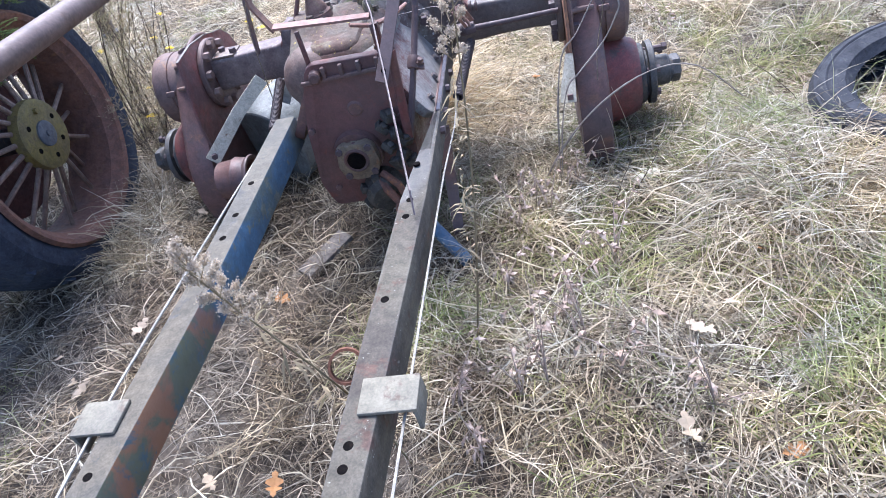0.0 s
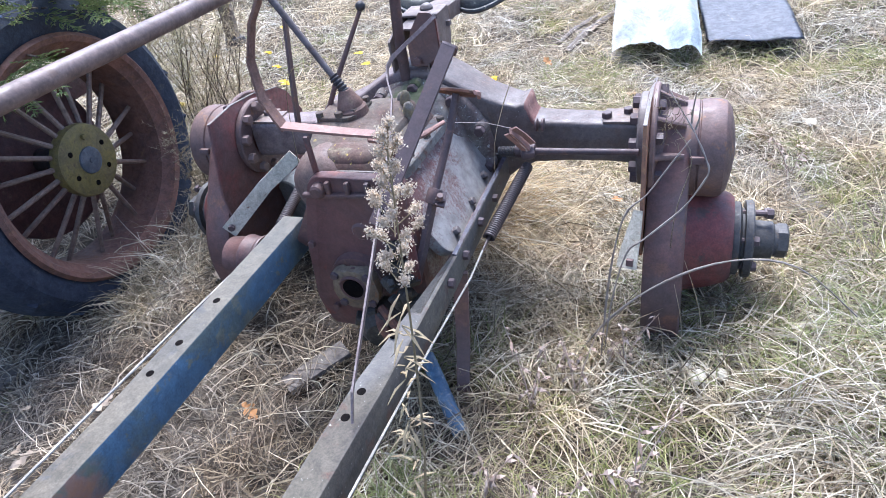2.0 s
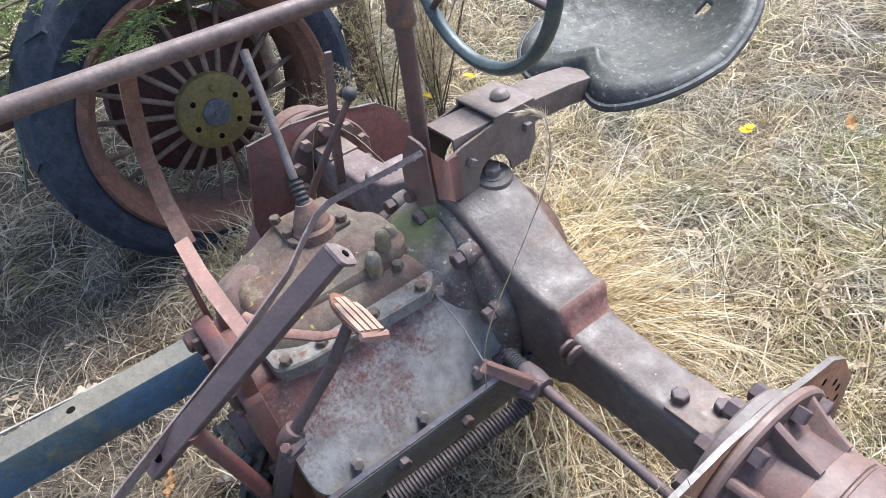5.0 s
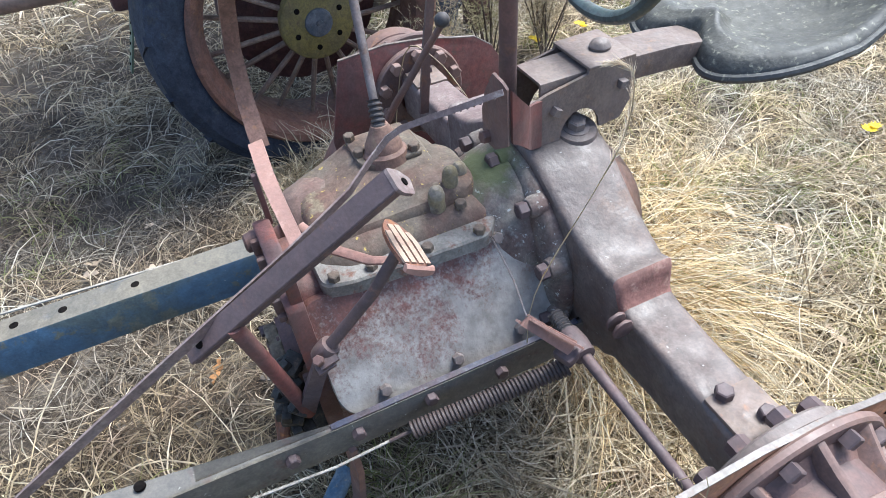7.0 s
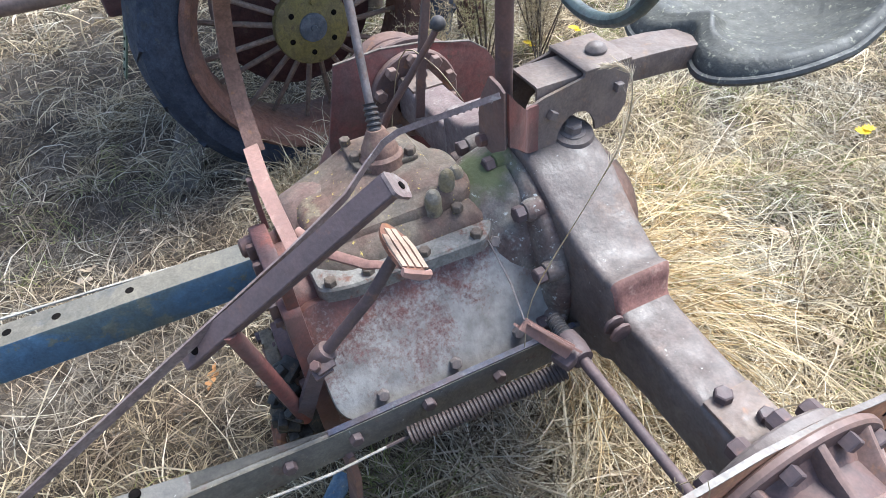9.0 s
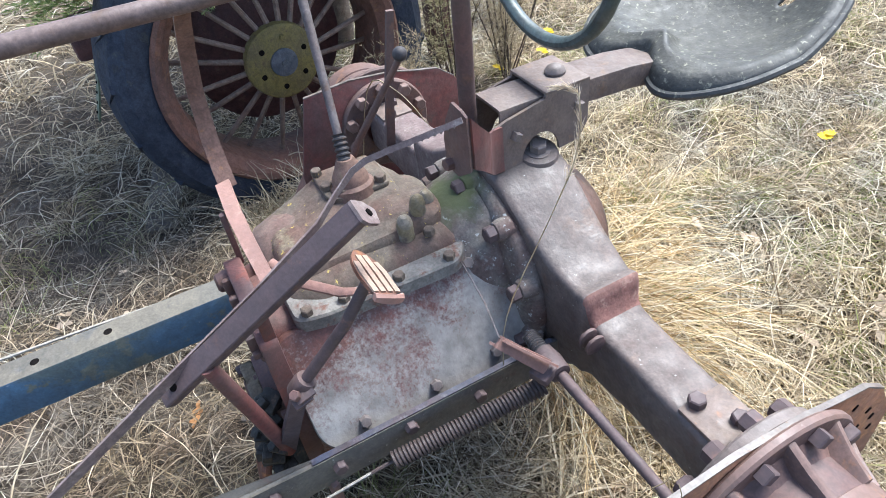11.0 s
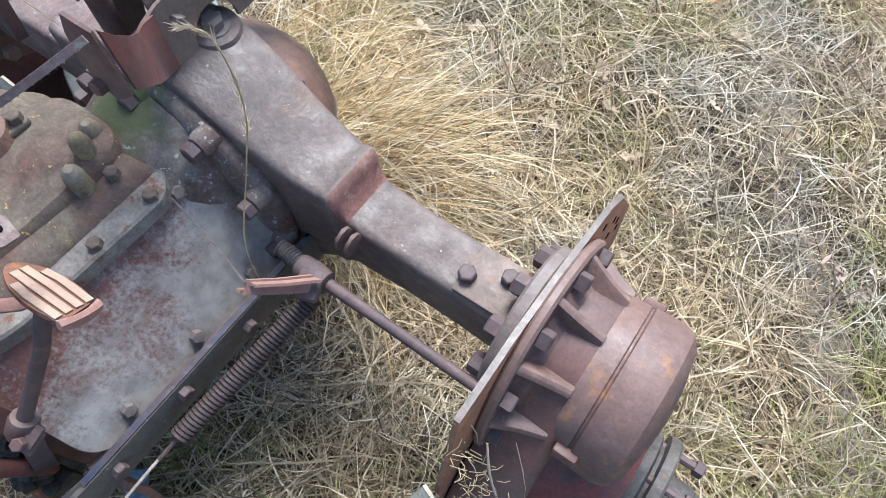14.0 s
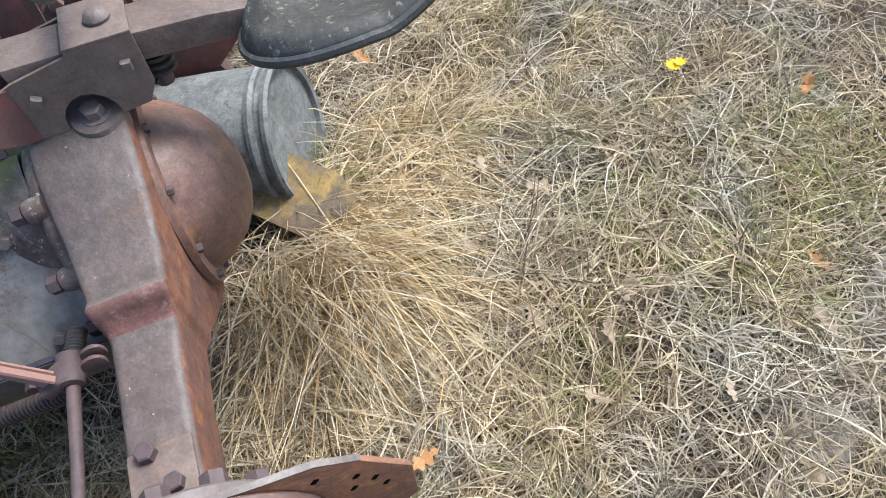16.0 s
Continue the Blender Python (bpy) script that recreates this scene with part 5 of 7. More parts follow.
bm = bmesh.new()
coil(bm, (0.322, -0.165, 0.372), (0.282, -0.430, 0.322), 0.0128, 0.0034, 40)
spring = tpart("coil_spring", bm, SPRING, None, "long rusty coil spring beside the rail")
bm = bmesh.new()
sweep(bm, [(0.283, -0.415, 0.323), (0.280, -0.440, 0.319), (0.277, -0.47, 0.313)], 0.0035, 8)
tpart("spring_hook", bm, SPRING, spring)
bm = bmesh.new()
coil(bm, (0.238, -0.136, 0.398), (0.292, -0.144, 0.404), 0.0120, 0.0030, 9)
tpart("coil_spring", bm, BLACK_IRON, None, "short dark coil spring by the brake")
# cords: one along each rail
bm = bmesh.new()
sweep(bm, [(0.277, -0.465, 0.314), (0.272, -0.56, 0.300), (0.256, -0.8, 0.303), (0.253, -1.1, 0.325), (0.250, -1.5, 0.352), (0.246, -1.9, 0.372), (0.215, -2.05, 0.378)], 0.0025, 6)
tpart("cord", bm, ROPE, None, "frayed pale cord tied to the spring")
bm = bmesh.new()
coil(bm, (-0.330, -0.18, 0.372), (-0.297, -0.450, 0.334), 0.0128, 0.0034, 40)
spring = tpart("coil_spring", bm, SPRING, None, "long rusty coil spring beside the blue rail")
bm = bmesh.new()
sweep(bm, [(-0.299, -0.436, 0.336), (-0.295, -0.465, 0.332), (-0.292, -0.485, 0.335)], 0.0035, 8)
tpart("spring_hook", bm, SPRING, spring)
bm = bmesh.new()
sweep(bm, [(-0.292, -0.480, 0.334), (-0.288, -0.65, 0.352), (-0.286, -0.85, 0.368), (-0.296, -1.10, 0.375), (-0.318, -1.45, 0.376), (-0.336, -1.80, 0.360), (-0.345, -2.05, 0.345)], 0.0030, 6)
tpart("cord", bm, ROPE, None, "frayed pale cord along the blue rail")
bm = bmesh.new()
sweep(bm, [(0.052, -0.20, 0.526), (0.13, -0.195, 0.512), (0.235, -0.215, 0.522), (0.305, -0.232, 0.515)], 0.0014, 5)
tpart("thin_wire", bm, PIPE, None, "thin bright wire to the brake pedal")
# bent drawbar leg under the rail
bm = bmesh.new()
strap(bm, [(0.235, -0.53, 0.29), (0.225, -0.53, 0.20), (0.215, -0.545, 0.06), (0.21, -0.60, -0.09)], [0.035, 0.035, 0.034, 0.032], 0.012, (0.2, -1, 0.2))
tpart("bent_leg", bm, RED_DARK, None, "curved flat leg under the rail")
# small gear beside the rail's front
bm = bmesh.new()
lathe(bm, [(0.030, -0.015), (0.035, -0.015), (0.0355, 0.0), (0.035, 0.015), (0.030, 0.015), (0.0305, 0.0)], (0.098, -1.385, 0.292), (0.25, -0.62, 0.55), 28, closed=True)
strap(bm, [(0.110, -1.41, 0.262), (0.125, -1.43, 0.225), (0.150, -1.45, 0.245), (0.180, -1.46, 0.300)], 0.016, 0.005, (0.2, -1, 0.3))
tpart("ring_clip", bm, RUST, None, "rusty ring clip hanging beside the rail")

# ---- things round the tractor ----
def make_wheel():
    w = thing("spoked_wheel", "old spoked tractor wheel, rusty rim, yellow hub, black tyre", "wheel", (-1.36, -0.10, 0.316), (0, 0, 4))
    # axis along x, front towards +x
    bm = bmesh.new()
    lathe(bm, [(0.435, 0.030), (0.470, 0.052), (0.520, 0.052), (0.562, 0.020), (0.578, -0.06), (0.582, -0.13), (0.566, -0.225), (0.520, -0.262), (0.470, -0.258), (0.435, -0.235)], (0, 0, 0), (1, 0, 0), 72, closed=True)
    tyre = part("tyre", bm, TYRE, w, "cracked black tyre")
    for k in range(36):
        a = 2 * math.pi * k / 36
        bm = bmesh.new()
        s = 1 if k % 2 else -1
        c, sn = math.cos(a), math.sin(a)
        c2, s2 = math.cos(a + 0.16), math.sin(a + 0.16)
        strap(bm, [(-0.100 + s * 0.120, 0.562 * c, 0.562 * sn), (-0.100 + s * 0.060, 0.569 * math.cos(a + 0.08), 0.569 * math.sin(a + 0.08)), (-0.100 - s * 0.01, 0.571 * c2, 0.571 * s2)], 0.03, 0.016, (0, c, sn))
        part("tread_lug", bm, TYRE, tyre)
    bm = bmesh.new()
    lathe(bm, [(0.448, 0.045), (0.436, 0.048), (0.425, 0.040), (0.415, 0.020), (0.395, 0.005), (0.388, -0.045), (0.392, -0.19), (0.415, -0.21), (0.448, -0.238), (0.45, -0.243), (0.41, -0.22), (0.38, -0.195), (0.376, -0.045), (0.384, 0.010),
               (0.405, 0.030), (0.416, 0.050), (0.435, 0.058)], (0, 0, 0), (1, 0, 0), 72, closed=True)
    part("rim", bm, RIM_RUST, w, "rust-red steel rim")
    bm = bmesh.new()
    lathe(bm, [(0, 0.020), (0.120, 0.020), (0.132, 0.014), (0.136, -0.004), (0.130, -0.03), (0, -0.03)], (0, 0, 0), (1, 0, 0), 48)
    hub = part("hub", bm, YELLOW, w, "yellow ochre hub plate")
    bm = bmesh.new()
    lathe(bm, [(0.050, 0.020), (0.049, 0.026), (0.043, 0.028), (0.012, 0.028), (0.010, 0.033), (0, 0.033)], (0, 0, 0), (1, 0, 0), 32)
    part("hub_cap", bm, worn("blue_grey_cap", (0.085, 0.095, 0.115), (0.12, 0.125, 0.14), (0.08, 0.075, 0.07), 30, rough=0.55), hub, "blue-grey round cap")
    for k in range(6):
        a = 2 * math.pi * k / 6 + 0.35
        if k == 1:
            bolt(hub, (0.020, 0.088 * math.cos(a), 0.088 * math.sin(a)), (1, 0, 0), 0.011, YELLOW)
        else:
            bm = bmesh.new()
            # uncut hub hole, a disc painted in its shade
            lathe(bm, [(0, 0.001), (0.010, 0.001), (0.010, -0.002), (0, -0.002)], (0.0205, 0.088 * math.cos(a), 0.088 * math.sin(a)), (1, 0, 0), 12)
            part("hole", bm, HOLE_SHADE, hub)
    for k in range(20):
        a = 2 * math.pi * k / 20 + 0.08
        bm = bmesh.new()
        back = -0.125 if k % 2 else -0.075
        sweep(bm, [(-0.016, 0.125 * math.cos(a), 0.125 * math.sin(a)), (back, 0.392 * math.cos(a + 0.03), 0.392 * math.sin(a + 0.03))], [0.0100, 0.0088], 8)
        part("spoke", bm, SPOKE, w)
    bm = bmesh.new()
    lathe(bm, [(0, -0.20), (0.10, -0.20), (0.285, -0.22), (0.300, -0.23), (0.300, -0.30), (0, -0.30)], (0, 0.02, -0.01), (1, 0, 0), 48)
    part("brake_drum", bm, MAROON, w, "dark maroon drum behind the spokes")
    bm = bmesh.new()
    sweep(bm, [(-0.03, 0, 0), (-0.7, 0, 0)], 0.05, 14)
    part("axle", bm, BLACK_IRON, w)
    bm = bmesh.new()
    strap(bm, [(-0.285, -0.632, -0.110), (-0.285, -0.626, -0.092), (-0.285, -0.582, 0.014), (-0.285, -0.522, 0.18)], [0.030, 0.052, 0.056, 0.056], 0.006, (0, 1, -0.25))
    bar = part("perforated_bar", bm, worn("pale_green_paint", (0.16, 0.20, 0.13), (0.12, 0.15, 0.10), (0.10, 0.08, 0.06), 12, rough=0.65), w, "pale green perforated bar behind the tyre")
    # perforations are near-black discs that paint the shade of real openings
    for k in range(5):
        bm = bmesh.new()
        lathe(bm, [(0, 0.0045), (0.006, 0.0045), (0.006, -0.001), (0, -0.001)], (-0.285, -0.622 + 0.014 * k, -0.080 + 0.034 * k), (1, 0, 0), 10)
        part("hole", bm, HOLE_SHADE, bar)
    return w


make_wheel()


def make_far_machine():
    """The dark body behind the spoked wheel."""
    m = thing("implement", "dark rusty implement frame standing behind the wheel", "implement", (-2.05, 0.1, -0.25))
    bm = bmesh.new()
    box(bm, (0, 0.0, 0.62), (0.16, 1.7, 0.14), (0, 0, 3), 0.02)
    part("beam", bm, MAROON, m)
    for y in (-0.7, 0.75):
        bm = bmesh.new()
        box(bm, (0, y, 0.28), (0.11, 0.11, 0.58), bevel=0.015)
        part("post", bm, MAROON, m)
    bm = bmesh.new()
    sweep(bm, [(0.38, 0.10, 0.93), (0.26, 0.44, 0.92), (0.2, 0.62, 0.90)], [0.03, 0.03, 0.024], 14)
    sweep(bm, [(0.2, 0.62, 0.90), (0.05, 0.60, 0.75), (0.0, 0.6, 0.66)], 0.022, 12)
    part("exhaust_pipe", bm, PIPE, m, "pale grey bent pipe")


make_far_machine()

# tyre lying in the straw
tyre = thing("tyre", "weathered black tyre lying flat in the straw", "tyre", (1.70, -0.265, -0.095), (5, -9, 0))
bm = bmesh.new()
lathe(bm, [(0.215, 0.035), (0.230, 0.006), (0.275, 0.0), (0.318, 0.018), (0.338, 0.05), (0.342, 0.085), (0.338, 0.120), (0.322, 0.150), (0.314, 0.148), (0.306, 0.158), (0.290, 0.164), (0.284, 0.160), (0.276, 0.166), (0.236, 0.156), (0.216, 0.132),
           (0.210, 0.126), (0.224, 0.138), (0.262, 0.146), (0.308, 0.128), (0.322, 0.085), (0.308, 0.045), (0.262, 0.020), (0.230, 0.034)], (0, 0, 0), (0, 0, 1), 80, closed=True)
part("carcass", bm, worn("cracked_black_rubber", (0.028, 0.030, 0.038), (0.040, 0.042, 0.050), (0.07, 0.07, 0.07), 9, rough=0.75, bump=0.5, spec=0.2), tyre)


# crumpled white sheet and grey panel, lying on the grass
def sheet(name, label, material, x0, x1, y0, y1, z0, z1, rough, curl, seed):
    bm = bmesh.new()
    nx, ny = 24, 44
    grid = []
    for j in range(ny + 1):
        v = j / ny
        row = []
        for i in range(nx + 1):
            u = i / nx
            x = x0 + (x1 - x0) * u - 0.16 * v * (1 - 0.2 * u)
            y = y0 + (y1 - y0) * v + 0.05 * rough * math.sin(u * 5)
            z = z0 + (z1 - z0) * v + rough * (0.045 * noise.noise((u * 3, v * 7, seed)) + 0.012 * abs(noise.noise((u * 8, v * 14, seed + 2))) + 0.06 * abs(noise.noise((u * 1.7 + 3, v * 2.2, seed))) + 0.018 * math.sin(u * 9 + v * 3) * (1 - v))
            z -= curl * max(0, 0.07 - v) / 0.07 * 0.045
            z -= curl * max(0, u - 0.88) / 0.12 * 0.05
            row.append(bm.verts.new((x, y, z)))
        grid.append(row)
    for j in range(ny):
        for i in range(nx):
            bm.faces.new((grid[j][i], grid[j][i + 1], grid[j + 1][i + 1], grid[j + 1][i]))
    bmesh.ops.solidify(bm, geom=bm.faces[:], thickness=0.004)
    ob = part(name, bm, material, None, "", 1.4)
    return tagged(ob, label, name.split("_")[-1])


sheet("metal_sheet", "crumpled white and pale blue sheet lying on the grass", SHEET, 0.32, 0.745, 1.63, 3.6, 0.055, 0.12, 1.0, 1.0, 4.0)
sheet("grey_panel", "flat slate-grey panel lying on the grass", PANEL, 0.765, 1.19, 1.74, 3.4, 0.00, 0.06, 0.25, 0.0, 8.0)

# half-buried drum and yellow iron behind the axle
drum = thing("drum", "weathered grey metal drum with a rolled rim, lying behind the axle", "drum", (-0.520, 0.030, 0.045), (0, 0, 64))
bm = bmesh.new()
lathe(bm, [(0.0, -0.06), (0.171, -0.06), (0.176, -0.055), (0.178, 0.10), (0.176, 0.245), (0.186, 0.250), (0.190, 0.262), (0.186, 0.272), (0.176, 0.272), (0.176, 0.285), (0.186, 0.290), (0.189, 0.302), (0.183, 0.31), (0.172, 0.306), (0.170, 0.292), (0.0, 0.290)],
      (0, 0, 0), (1, 0, 0.12), 48)
part("shell", bm, DRUM, drum, "grey galvanised shell")
bm = bmesh.new()
strap(bm, [(-0.02, -0.13, 0.19), (0.02, -0.13, 0.22), (0.06, -0.12, 0.245)], [0.05, 0.045, 0.035], 0.004, (0.3, -0.6, 1))
strap(bm, [(0.02, -0.172, 0.02), (0.05, -0.165, 0.10), (0.06, -0.13, 0.16)], [0.05, 0.035, 0.02], 0.004, (0.1, -1, 0.5))
part("loose_strip", bm, DRUM, drum)
iron = thing("yellow_iron", "flaking yellow-painted iron plate half buried in straw", "scrap iron", (-0.255, 0.215, -0.012), (0, 4, 40))
bm = bmesh.new()
strap(bm, [(-0.22, 0, 0.02), (-0.05, 0, 0.055), (0.10, 0, 0.045), (0.20, 0, -0.02)], [0.12, 0.18, 0.18, 0.12], 0.012, [(0, -0.35, 1)] * 4)
part("plate", bm, YELLOW_IRON, iron)
bm = bmesh.new()
strap(bm, [(-0.2, 0.055, 0.02), (0.0, 0.075, 0.035), (0.18, 0.06, -0.02)], 0.05, 0.010, (0, 1, 0.2))
part("folded_edge", bm, YELLOW_IRON, iron)

# blue pipe and board under the rail
pipe = thing("blue_pipe", "short chipped blue pipe lying under the rail", "pipe", (0.168, -0.625, -0.035))
bm = bmesh.new()
lathe(bm, [(0.0165, -0.125), (0.0205, -0.125), (0.0205, 0.110), (0.0165, 0.110)], (0, 0, 0), (-0.60, 0.74, 0.30), 24, closed=True)
part("tube", bm, BLUE_PIPE, pipe)
board = thing("board", "grey weathered board lying in the grass", "board", (-0.255, -0.58, -0.07), (4, -6, 52))
bm = bmesh.new()
box(bm, (0.01, 0, -0.012), (0.20, 0.065, 0.018), bevel=0.003)
part("plank", bm, WOOD, board)

block = thing("board", "grey weathered board lying at the wheel's foot", "board", (-1.72, -0.66, -0.235), (0, 3, -14))
bm = bmesh.new()
box(bm, (0, 0, 0), (0.50, 0.13, 0.03), bevel=0.004)
part("plank", bm, WOOD, block)

# split wood sticks
for x0, y0, x1, y1, r in ((0.05, 1.84, 0.26, 2.55, 0.028), (-0.02, 1.98, 0.16, 2.5, 0.018)):
    d = math.degrees(math.atan2(y1 - y0, x1 - x0))
    st = thing("split_log", "grey split stick lying in the grass", "stick", ((x0 + x1) / 2, (y0 + y1) / 2, -0.06), (0, 0, d), "split sticks")
    bm = bmesh.new()
    L = math.hypot(x1 - x0, y1 - y0) / 2
    sweep(bm, [(-L, 0, 0), (-L / 3, 0.01, 0.01), (L / 3, -0.005, 0.012), (L, 0.012, 0.0)], [r * 0.7, r, r * 0.95, r * 0.6], 7, 0.8)
    part("wood", bm, WOOD, st, sharp=0.3)
# pale rubble lying near the hub
for k, (x, y, r) in enumerate(((0.78, -0.45, 0.026), (0.83, -0.43, 0.02), (0.75, -0.42, 0.016), (1.15, 0.95, 0.03), (0.55, 0.95, 0.02))):
    bm = bmesh.new()
    bmesh.ops.create_icosphere(bm, subdivisions=2, radius=r)
    for v in bm.verts:
        v.co = v.co * (1 + 0.25 * noise.noise(v.co * 60 + Vector((k, 0, 0))))
        v.co.z *= 0.55
    ob = part("stone", bm, CREAM, None, "", 0.9)
    ob.matrix_basis = pose(x, y, ground_z(x, y) + 0.045, 0, 0, k * 50)
    tagged(ob, "small pale stone lying in the grass", "stone", "pale stones")


# ---- plants ----
def cedar_spray(bm, base, way, length, rng, coarse=1.0):
    """A flat drooping spray: a stem with side twigs of small scale leaves."""
    d = Vector(way).normalized()
    n = max(6, int(length / (0.011 * coarse)))
    side0 = d.cross(Vector((0, 0, 1)))
    side0 = side0.normalized() if side0.length > 1e-3 else Vector((1, 0, 0))
    p = Vector(base)
    pts = []
    for k in range(n):
        d = (d + Vector((rng.uniform(-0.05, 0.05), rng.uniform(-0.05, 0.05), -0.018))).normalized()
        p = p + d * (length / n)
        pts.append((p.copy(), d.copy()))
    for k, (q, dd) in enumerate(pts):
        f = k / n
        for s in (1, -1):
            tl = (0.085 * (1 - f) + 0.018) * rng.uniform(0.6, 1.2) * coarse ** 0.4
            td = (dd * 0.75 + side0 * s * 0.75 + Vector((0, 0, rng.uniform(-0.35, 0.45)))).normalized()
            m = max(2, int(tl / (0.0105 * coarse)))
            for j in range(m):
                b = q + td * tl * j / m
                for t in (1, -1, 0):
                    ld = (td + dd * 0.4 + side0 * t * 0.55 + Vector((rng.uniform(-0.3, 0.3), rng.uniform(-0.3, 0.3), rng.uniform(-0.2, 0.5)))).normalized()
                    ll = rng.uniform(0.010, 0.022) * coarse
                    w = ld.cross(Vector((rng.uniform(-1, 1), rng.uniform(-1, 1), 0.6))).normalized() * 0.0017 * coarse
                    e = b + ld * ll
                    mid_ = b + ld * ll * 0.5
                    v = [bm.append(x) or len(bm) - 1 for x in ((b - w * 0.6), (b + w * 0.6), (mid_ + w), e, (mid_ - w))]
                    FACES.append(v)


FACES = []


def cedar(at, height, tips, seed):
    """A red cedar: tapered trunk, limbs and many small sprays."""
    global FACES
    rng = random.Random(seed)
    tree = thing("cedar_tree", "green cedar tree with drooping scaly sprays and blue berries", "tree", at)
    bm = bmesh.new()
    sweep(bm, [(0, 0, -0.05), (0.02, 0.01, height * 0.3), (-0.02, 0.03, height * 0.65), (0.01, 0.0, height)], [0.085, 0.07, 0.045, 0.01], 12)
    part("trunk", bm, BARK, tree)
    verts, FACES = [], []
    for tip, reach in tips:
        tip = Vector(tip) - Vector(at)
        root = Vector((0, 0, max(0.3, tip.z - 0.25)))
        bm = bmesh.new()
        mid1 = root.lerp(tip, 0.45) + Vector((0, 0, 0.06))
        sweep(bm, [root, mid1, tip], [0.022, 0.013, 0.003], 7)
        part("limb", bm, BARK, tree)
        for k in range(reach):
            f = rng.uniform(0.35, 1.0)
            b = root.lerp(mid1, f / 0.45) if f < 0.45 else mid1.lerp(tip, (f - 0.45) / 0.55)
            way = (tip - root).normalized() + Vector((rng.uniform(-0.9, 0.9), rng.uniform(-0.9, 0.9), rng.uniform(-0.55, 0.45)))
            cedar_spray(verts, b, way, rng.uniform(0.14, 0.30) * (1.3 if tip.z + at[2] > 1.3 else 1), rng, 2.4 if tip.z + at[2] > 1.3 else 1.0)
    me = bpy.data.meshes.new("crown")
    me.from_pydata([tuple(v) for v in verts], [], FACES)
    me.materials.append(CEDAR)
    crown = new("crown", me)
    crown.parent = tree
    tagged(crown, "green scaly cedar foliage", kind="stuff")
    for k in range(30):
        tip = Vector(tips[k % min(16, len(tips))][0]) - Vector(at)
        bm = bmesh.new()
        bmesh.ops.create_icosphere(bm, subdivisions=1, radius=0.0042, matrix=Matrix.Translation(tip + Vector((rng.uniform(-0.09, 0.05), rng.uniform(-0.08, 0.08), rng.uniform(-0.06, 0.06)))))
        part("berry", bm, BERRY, tree)
    return tree


rng_t = random.Random(17)
TIPS = [((-1.12, -0.42, 0.88), 9), ((-1.08, -0.28, 0.96), 9), ((-1.22, -0.58, 0.84), 9), ((-1.20, -0.14, 1.00), 8), ((-1.30, 0.02, 0.98), 7), ((-1.35, -0.70, 0.98), 8), ((-1.40, 0.25, 0.98), 8), ((-1.30, 0.12, 0.88), 8), ((-1.28, -0.02, 0.84), 8),
        ((-1.22, 0.20, 0.90), 9), ((-1.26, 0.40, 0.94), 9), ((-1.20, 0.06, 0.95), 8), ((-1.6, -1.05, 1.2), 7), ((-1.45, -0.70, 0.66), 9), ((-1.50, -0.58, 0.64), 9), ((-1.62, -0.76, 0.56), 9), ((-1.20, -0.20, 0.74), 9), ((-1.24, -0.32, 0.68), 9),
        ((-1.26, 0.12, 0.80), 9), ((-1.34, 0.36, 0.80), 9), ((-1.22, -0.10, 0.86), 9), ((-1.30, 0.55, 0.84), 7), ((-1.5, 0.75, 0.80), 7), ((-1.75, -0.35, 1.10), 9), ((-1.7, 0.2, 1.15), 9)]
for k in range(96):
    z = 1.05 + 2.7 * k / 95
    a = k * 2.4
    reach = 1.45 * (1 - (z - 0.9) / 3.4) ** 0.8 * rng_t.uniform(0.6, 1.1)
    TIPS.append(((-2.6 + reach * math.cos(a), 0.5 + reach * math.sin(a), z), 9))
cedar((-2.6, 0.5, -0.25), 4.0, TIPS, 11)


def shrub(at, h, seed, material, label):
    """A thin, half-dry bush of fine twigs."""
    rng2 = random.Random(seed)
    g = thing("shrub", label, "shrub", at, group="dry shrubs")
    verts, faces = [], []
    for k in range(9):
        a = rng2.uniform(0, 6.28)
        o = rng2.uniform(0.15, 0.45)
        line = [Vector((math.cos(a) * o * h * f ** 1.5 + 0.02 * math.sin(9 * f + k), math.sin(a) * o * h * f ** 1.5, h * f * rng2.uniform(0.97, 1.0))) for f in np.linspace(0, rng2.uniform(0.7, 1), 7)]
        bm = bmesh.new()
        sweep(bm, line, [0.0045, 0.004, 0.0032, 0.0025, 0.002, 0.0014, 0.0008], 5)
        part("branch", bm, BARK, g)
        for j in range(60):
            f = rng2.uniform(0.25, 1.0) * 6
            i0 = min(5, int(f))
            b = line[i0].lerp(line[i0 + 1], f - i0)
            d = Vector((rng2.uniform(-1, 1), rng2.uniform(-1, 1), rng2.uniform(-0.2, 1.0))).normalized()
            ln = rng2.uniform(0.04, 0.13)
            for q in range(9):
                c = b + d * ln * q / 9
                for t in range(2):
                    e = (d + Vector((rng2.uniform(-1, 1), rng2.uniform(-1, 1), rng2.uniform(-0.6, 0.8)))).normalized()
                    w = e.cross(Vector((0.3, 0.2, 1))).normalized() * 0.0012
                    n0 = len(verts)
                    verts.extend((tuple(c - w), tuple(c + w), tuple(c + e * rng2.uniform(0.010, 0.026))))
                    faces.append((n0, n0 + 1, n0 + 2))
    me = bpy.data.meshes.new("twig_mass")
    me.from_pydata(verts, [], faces)
    me.materials.append(material)
    tw = new("twig_mass", me)
    tw.parent = g
    tagged(tw, "fine dry twigs", kind="stuff")


